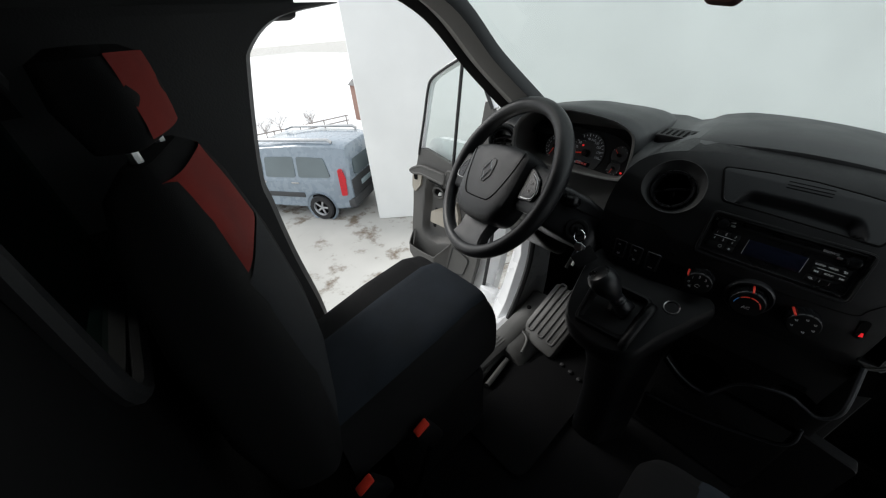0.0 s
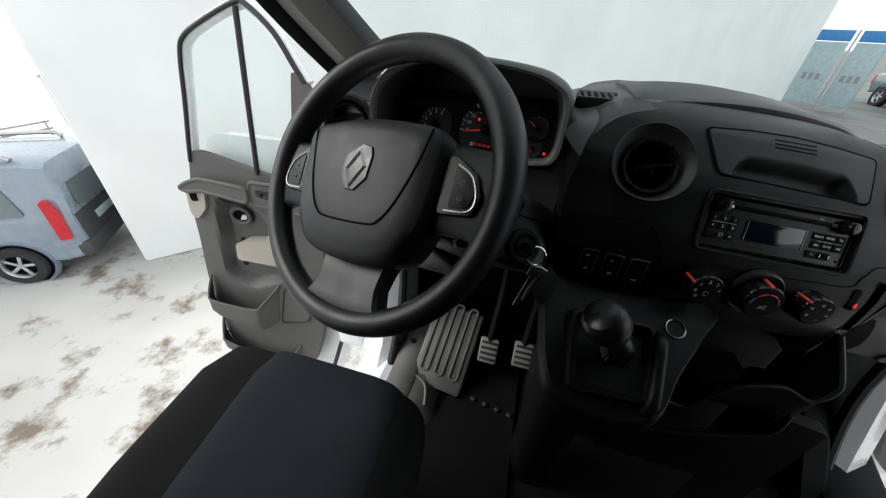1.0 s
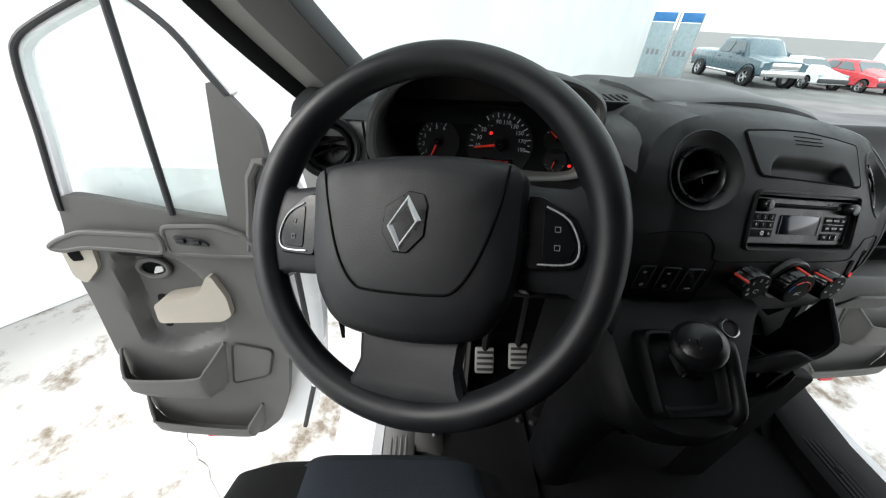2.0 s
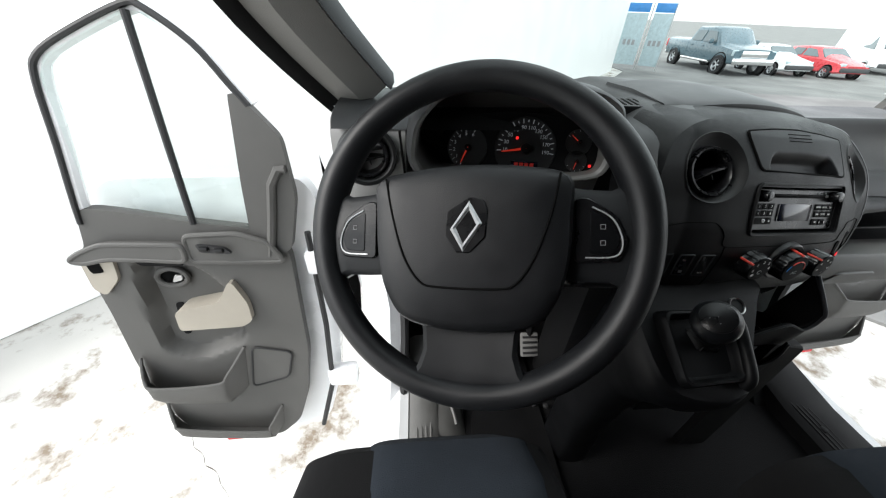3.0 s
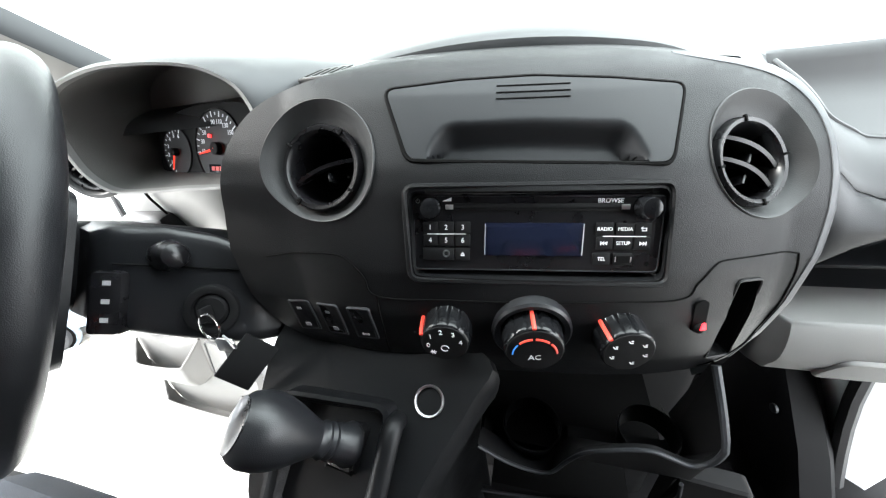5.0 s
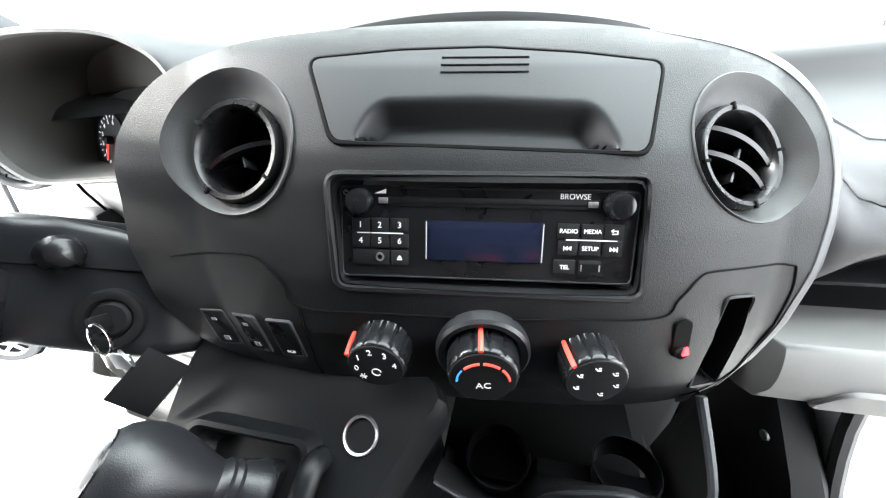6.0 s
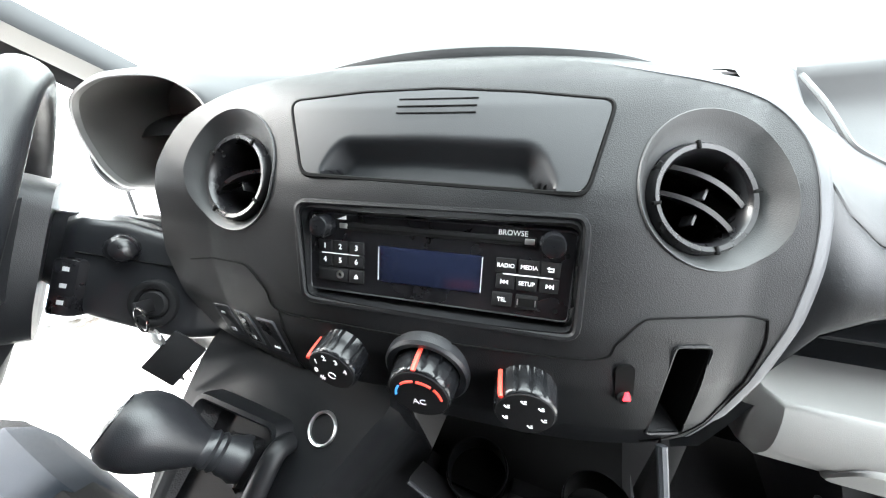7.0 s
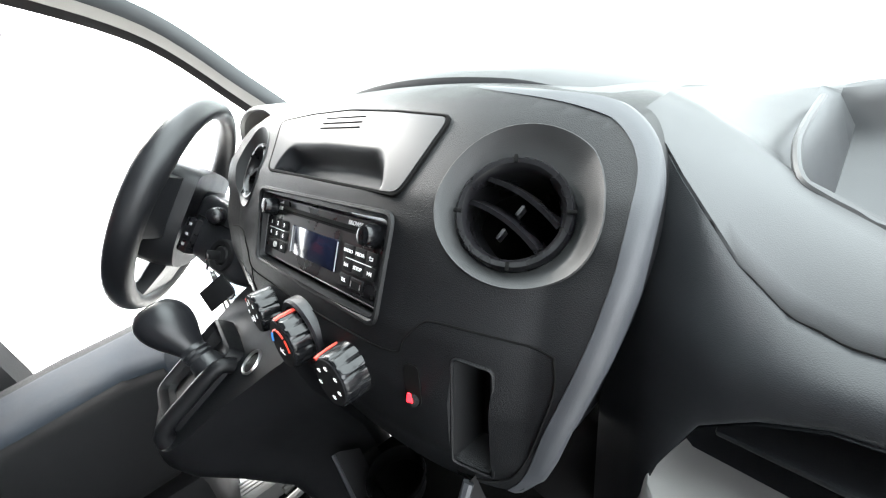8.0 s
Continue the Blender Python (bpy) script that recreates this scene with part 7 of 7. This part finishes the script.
    mm = frame_of((-0.077, -0.045, 0.5185), (0.05, -0.55, 0.83))
    bm = bmesh.new()
    lathe(bm, [(0.0128, -0.004), (0.0128, 0.0012), (0.0120, 0.0024), (0.0108, 0.0016), (0.0105, -0.004)], mm, 32)
    part("rim", bm, M_STEEL, sk)
    bm = bmesh.new()
    lathe(bm, [(0.0107, -0.0005), (0.0102, -0.001), (0.0005, -0.0012)], mm, 24)
    part("bore", bm, M_VOID, sk)
    # open bins under the panel
    t = thing("storage_bin", "open black storage bins under the centre panel", "storage bin", (0.06, 0.05, 0.4))
    for nm, lip, base, y0 in (("upper_bin", [(-0.055, 0.372), (-0.025, 0.346), (0.008, 0.334), (0.027, 0.342), (0.040, 0.372), (0.056, 0.400), (0.085, 0.418), (0.110, 0.426), (0.130, 0.418), (0.147, 0.412), (0.159, 0.428), (0.160, 0.462), (0.155, 0.500)], 0.362, -0.010), ("lower_bin", [(-0.060, 0.240), (0.0, 0.252), (0.057, 0.270), (0.116, 0.300), (0.141, 0.316), (0.150, 0.338), (0.146, 0.372)], 0.14, -0.010)):
        pts = smooth_path([(a, 0, b2) for a, b2 in lip], 5)
        bm = bmesh.new()
        f1 = [Vector((p.x, y0 + 0.9 * max(0, p.z - 0.45), p.z)) for p in pts]
        low = [min(base, p.z - 0.022) for p in f1]
        loft(bm, [f1, [p + Vector((0, 0.006, 0)) for p in f1], [Vector((p.x, p.y + 0.03, z + 0.006)) for p, z in zip(f1, low)]], False)
        loft(bm, [f1, [Vector((p.x, p.y + 0.012, z - 0.006)) for p, z in zip(f1, low)], [Vector((p.x, p.y + 0.05, z - 0.008)) for p, z in zip(f1, low)]], False)
        part(nm, bm, M_MATT, t)
        bm = bmesh.new()
        tube(bm, f1, lambda u: 0.0022 if u < 0.75 or nm == "lower_bin" else 0.0022 + 0.006 * (u - 0.75), 8)
        part("lip", bm, M_SILVER, t, "worn grey lip")
        # sheet in near black for the shade inside the bin
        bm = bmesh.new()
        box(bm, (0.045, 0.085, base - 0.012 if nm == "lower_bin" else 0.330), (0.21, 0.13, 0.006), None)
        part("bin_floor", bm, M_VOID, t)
    # plain wall beside the lower bin
    bm = bmesh.new()
    plate(bm, round_poly([(0.150, FLOOR, 0), (0.225, FLOOR, 0), (0.225, 0.335, 0), (0.150, 0.350, 0)], 0.008, 3), Matrix(((1, 0, 0, 0), (0, 0, -1, 0.006), (0, 1, 0, 0), (0, 0, 0, 1))), 0.02, 0.003)
    part("side_wall", bm, M_MATT, t)
    for x, y, r in ((0.004, 0.036, 0.035), (0.124, 0.030, 0.030)):
        bm = bmesh.new()
        lathe(bm, [(r, 0.0), (r * 0.98, 0.004), (r * 0.93, 0.004), (r * 0.9, -0.03)], frame_of((x, y, 0.350 if x < 0.1 else 0.385), (0, 0, 1), (0, 1, 0)), 28)
        part("cup_ring", bm, M_CONSOLE, t)
    # footwell floor mat, footrest, pedals
    fm = thing("floor_mat", "black ribbed rubber floor mat on the cab floor", "mat", (-0.42, 0.1, FLOOR))
    bm = bmesh.new()
    sh, lp = sheet(lambda u, v: (u, v, FLOOR + 0.014 + 0.004 * noise.noise((u * 6, v * 6, 0)) + 0.12 * max(0, v - 0.40)), [(q.x, q.y) for q in round_poly([(-0.44, -0.25, 0), (-0.20, -0.25, 0), (-0.20, 0.36, 0), (-0.34, 0.36, 0), (-0.40, 0.10, 0)], 0.04, 5)], (), 0.03)
    bm.free()
    skirt(sh, [e for q in lp for e in lp[q]], (0, 0, -0.010))
    part("sheet", sh, M_MAT, fm)
    for k in range(7):
        bm = bmesh.new()
        lathe(bm, [(0.008, 0.0), (0.007, 0.004), (0.003, 0.006), (0.0003, 0.006)], frame_of((-0.39 + 0.035 * k, 0.16 - 0.006 * k, FLOOR + 0.016), (0, 0, 1), (0, 1, 0)), 14)
        part("stud", bm, M_RUBBER, fm)
    fr = thing("footrest", "grey ribbed plastic footrest beside the pedals", "footrest", (-0.63, 0.4, FLOOR))
    m = Matrix.Translation((-0.425, 0.235, FLOOR + 0.105)) @ Matrix.Rotation(radians(36), 4, "X") @ Matrix.Rotation(radians(-6), 4, "Z")
    bm = bmesh.new()
    box(bm, (0, 0, -0.03), (0.155, 0.25, 0.06), m, 0.012)
    part("body", bm, M_KICK, fr)
    for k in range(3):
        bm = bmesh.new()
        x0 = -0.045 + 0.045 * k
        tube(bm, [m @ Vector((q.x, q.y, 0.0015)) for q in round_poly([(x0 - 0.012, -0.085, 0), (x0 + 0.012, -0.085, 0), (x0 + 0.012, 0.13, 0), (x0 - 0.012, 0.13, 0)], 0.012)], 0.004, 6, True)
        part("rib", bm, M_KICK, fr)
    bm = bmesh.new()
    loft(bm, [[Vector((x, y, FLOOR + z)) for x, z in ((-0.565, -0.005), (-0.565, h), (-0.55, h + 0.012), (-0.47, h + 0.010), (-0.43, h - 0.02), (-0.415, -0.005))] for y, h in ((0.045, 0.02), (0.06, 0.03), (0.16, 0.04), (0.24, 0.05), (0.25, 0.04))], True, True, True)
    blk = part("step_block", bm, M_KICK, fr)
    bm = bmesh.new()
    tube(bm, smooth_path([(-0.555, 0.15, FLOOR + 0.050), (-0.50, 0.15, FLOOR + 0.050), (-0.46, 0.13, FLOOR + 0.044), (-0.445, 0.08, FLOOR + 0.030)], 5), 0.005, 6)
    part("ridge", bm, M_KICK, blk)
    for k in range(3):
        bm = bmesh.new()
        tube(bm, [(-0.54 + 0.035 * k, 0.03, FLOOR + 0.012), (-0.52 + 0.035 * k, -0.10, FLOOR + 0.012)], 0.010, 8)
        part("tread", bm, M_KICK, fr)
    for i, (x, y, z) in enumerate(((-0.305, 0.255, 0.03), (-0.205, 0.27, 0.03))):
        p = thing("pedal", "worn metal-faced foot pedal on a black arm", "pedal", (x, y, z), "foot pedals")
        m = frame_of((x, y, z), (0, -0.8, 0.6))
        bm = bmesh.new()
        box(bm, (0, 0, 0), (0.055, 0.075, 0.014), m, 0.006)
        pad = part("pad", bm, M_GREY_LT, p, "worn grey pad")
        for k in range(4):
            bm = bmesh.new()
            box(bm, (0, -0.024 + 0.016 * k, 0.008), (0.045, 0.007, 0.004), m, 0.0015)
            part("tread", bm, M_RUBBER, pad)
        bm = bmesh.new()
        tube(bm, [m @ Vector((0, 0.02, -0.006)), (x + 0.01, y + 0.06, z + 0.16), (x + 0.015, 0.40, z + 0.36)], 0.011, 8)
        part("arm", bm, M_MATT, p)
    # bracket and fuse cover under the column
    bm = bmesh.new()
    box(bm, (-0.44, 0.21, 0.40), (0.26, 0.10, 0.03), Matrix.Rotation(0.1, 4, "Y"), 0.008)
    solo("trim_knee_panel", bm, M_DASH2, "black lower knee panel under the column", "panel", kind="structure")


build_console()


# ---- seats ----
def cushion(bm, rows, seg=10):
    rings = []
    for c, ax, up, hw, ht, rd in rows:
        c, ax, up = Vector(c), Vector(ax).normalized(), Vector(up).normalized()
        ring = []
        for k in range(40):
            a = 2 * math.pi * k / 40
            ca, sa = math.cos(a), math.sin(a)
            p = 1 / 3.2
            ring.append(c + ax * hw * math.copysign(abs(ca) ** p, ca) * 1.0 + up * ht * math.copysign(abs(sa) ** (0.62), sa))
        rings.append(ring)
    loft(bm, rings, True, True, True)


def build_driver_seat():
    s = thing("driver_seat", "black and blue-black cloth seat with red upper panel and headrest", "seat", (-0.52, -0.35, FLOOR))
    X, Z = (1, 0, 0), (0, 0, 1)
    rows = [(-0.144, 0.290, 0.12, 0.060), (-0.149, 0.296, 0.148, 0.088), (-0.166, 0.306, 0.165, 0.106), (-0.215, 0.312, 0.172, 0.112), (-0.34, 0.300, 0.176, 0.105), (-0.58, 0.265, 0.17, 0.09)]
    bm = bmesh.new()
    cushion(bm, [((-0.532, y, z), X, Z, hw, ht, 0) for y, z, hw, ht in rows])
    cu = part("cushion", bm, M_SEAT_BLACK, s)
    bm = bmesh.new()
    cushion(bm, [((-0.502 + 0.6 * (hw - 0.172), y + 0.004, z + 0.005), X, Z, hw * 0.70, ht + 0.003, 0) for k, (y, z, hw, ht) in enumerate(rows)])
    part("cushion_panel", bm, M_SEAT_BLUE, cu, "blue-black centre cloth")
    up = Vector((0, -0.05, 1)).normalized()
    X = Vector((1, -0.30, 0)).normalized()
    fw = Vector((0.30, 1, 0.05)).normalized()
    bm = bmesh.new()
    base = Vector((-0.545, -0.585, 0.275))
    cushion(bm, [(base + up * t, X, fw, hw, th, 0) for t, hw, th in ((0.0, 0.17, 0.05), (0.05, 0.19, 0.065), (0.21, 0.195, 0.07), (0.38, 0.18, 0.06), (0.50, 0.15, 0.045), (0.555, 0.115, 0.034), (0.575, 0.08, 0.015))])
    bk = part("backrest", bm, M_SEAT_BLACK, s)
    for nm, t0, t1, w0, w1, mat, lab in (("back_panel", 0.08, 0.425, 0.145, 0.14, M_SEAT_GREY, "dark grey centre cloth"), ("red_panel", 0.43, 0.56, 0.125, 0.095, M_SEAT_RED, "dark red upper panel")):
        bm = bmesh.new()
        rows = []
        for t in np.linspace(t0, t1, 7):
            w = w0 + (w1 - w0) * (t - t0) / (t1 - t0)
            th = float(np.interp(t, (0.05, 0.21, 0.38, 0.50, 0.555), (0.065, 0.07, 0.06, 0.045, 0.034)))
            rows.append([base + up * t + X * x + fw * (th + 0.004 - 0.014 * abs(x / w) ** 5) for x in np.linspace(-w, w, 15)])
        loft(bm, rows, False)
        part(nm, bm, mat, bk, lab)
    hb = base + up * 0.637
    bm = bmesh.new()
    cushion(bm, [(hb + up * t, X, fw, hw, th, 0) for t, hw, th in ((-0.050, 0.055, 0.015), (-0.044, 0.075, 0.028), (0.0, 0.084, 0.034), (0.036, 0.078, 0.030), (0.046, 0.058, 0.016))])
    hd = part("headrest", bm, M_SEAT_BLACK, s)
    bm = bmesh.new()
    rows = [[hb + up * t + X * x + fw * (0.0365 - 0.006 * (x / 0.065) ** 2 - 3.0 * max(0, abs(t) - 0.015) ** 2) for x in np.linspace(-0.062, 0.062, 7)] for t in np.linspace(-0.040, 0.038, 6)]
    loft(bm, rows, False)
    part("headrest_panel", bm, M_SEAT_RED, hd, "dark red centre panel")
    for x in (-0.05, 0.05):
        bm = bmesh.new()
        tube(bm, [base + up * 0.50 + X * x, hb + X * x], 0.006, 8)
        part("headrest_post", bm, M_STEEL, s)
    bm = bmesh.new()
    box(bm, (-0.53, -0.34, 0.05), (0.30, 0.32, 0.28), None, 0.03)
    part("base", bm, M_MATT, s)
    for x, y in ((-0.335, -0.42), (-0.325, -0.56)):
        b = thing("belt_buckle", "black seat belt buckle with a red release button", "buckle", (x, y, 0.2), "seat belt buckles")
        mm = Matrix.Translation((x, y, 0.225)) @ Matrix.Rotation(0.35, 4, "X")
        bm = bmesh.new()
        box(bm, (0, 0, 0), (0.028, 0.042, 0.085), mm, 0.008)
        part("case", bm, M_MATT, b)
        bm = bmesh.new()
        box(bm, (0, 0, 0.046), (0.018, 0.034, 0.010), mm, 0.003)
        part("release_button", bm, M_REDP, b, "red release button")
        bm = bmesh.new()
        tube(bm, [mm @ Vector((0, 0, -0.04)), Vector((x, y - 0.08, -0.05)), Vector((x, y - 0.12, FLOOR))], 0.010, 8, False, 0.4)
        part("stem", bm, M_MATT, b)


build_driver_seat()


def build_bench():
    s = thing("passenger_bench", "black and blue-black cloth double passenger bench", "bench seat", (0.42, -0.40, FLOOR))
    X, Z = (1, 0, 0), (0, 0, 1)
    for cx, hw in ((0.155, 0.165), (0.50, 0.165)):
        bm = bmesh.new()
        rows = [(-0.168, 0.245, hw * 0.75, 0.05), (-0.175, 0.247, hw * 0.93, 0.078), (-0.20, 0.25, hw, 0.092), (-0.38, 0.25, hw, 0.092), (-0.55, 0.24, hw, 0.088)]
        cushion(bm, [((cx, y, z), X, Z, w, ht, 0) for y, z, w, ht in rows])
        cu = part("cushion", bm, M_SEAT_BLACK, s)
        bm = bmesh.new()
        cushion(bm, [((cx, y + (0.004 if k == 0 else 0.003), z + 0.005), X, Z, w * 0.66, ht + 0.002, 0) for k, (y, z, w, ht) in enumerate(rows)])
        part("cushion_panel", bm, M_SEAT_BLUE, cu, "blue-black centre cloth")
        up, fw = Vector((0, -0.12, 1)).normalized(), Vector((0, 1, 0.12)).normalized()
        base = Vector((cx, -0.57, 0.20))
        bm = bmesh.new()
        cushion(bm, [(base + up * t, X, fw, w, th, 0) for t, w, th in ((0.0, hw * 0.9, 0.05), (0.06, hw, 0.07), (0.35, hw, 0.07), (0.52, hw * 0.85, 0.055), (0.58, hw * 0.6, 0.03))])
        bk = part("backrest", bm, M_SEAT_BLACK, s)
        bm = bmesh.new()
        rows = [[base + up * t + Vector((x, 0, 0)) + fw * (0.076 - 0.01 * (x / 0.12) ** 2 - 1.2 * max(0, t - 0.36) ** 2 * 3) for x in np.linspace(-0.11, 0.11, 7)] for t in np.linspace(0.3, 0.52, 6)]
        loft(bm, rows, False)
        part("red_panel", bm, M_SEAT_RED, bk, "dark red upper panel")
    bm = bmesh.new()
    box(bm, (0.33, -0.38, 0.045), (0.56, 0.30, 0.27), None, 0.03)
    part("base", bm, M_MATT, s)


build_bench()
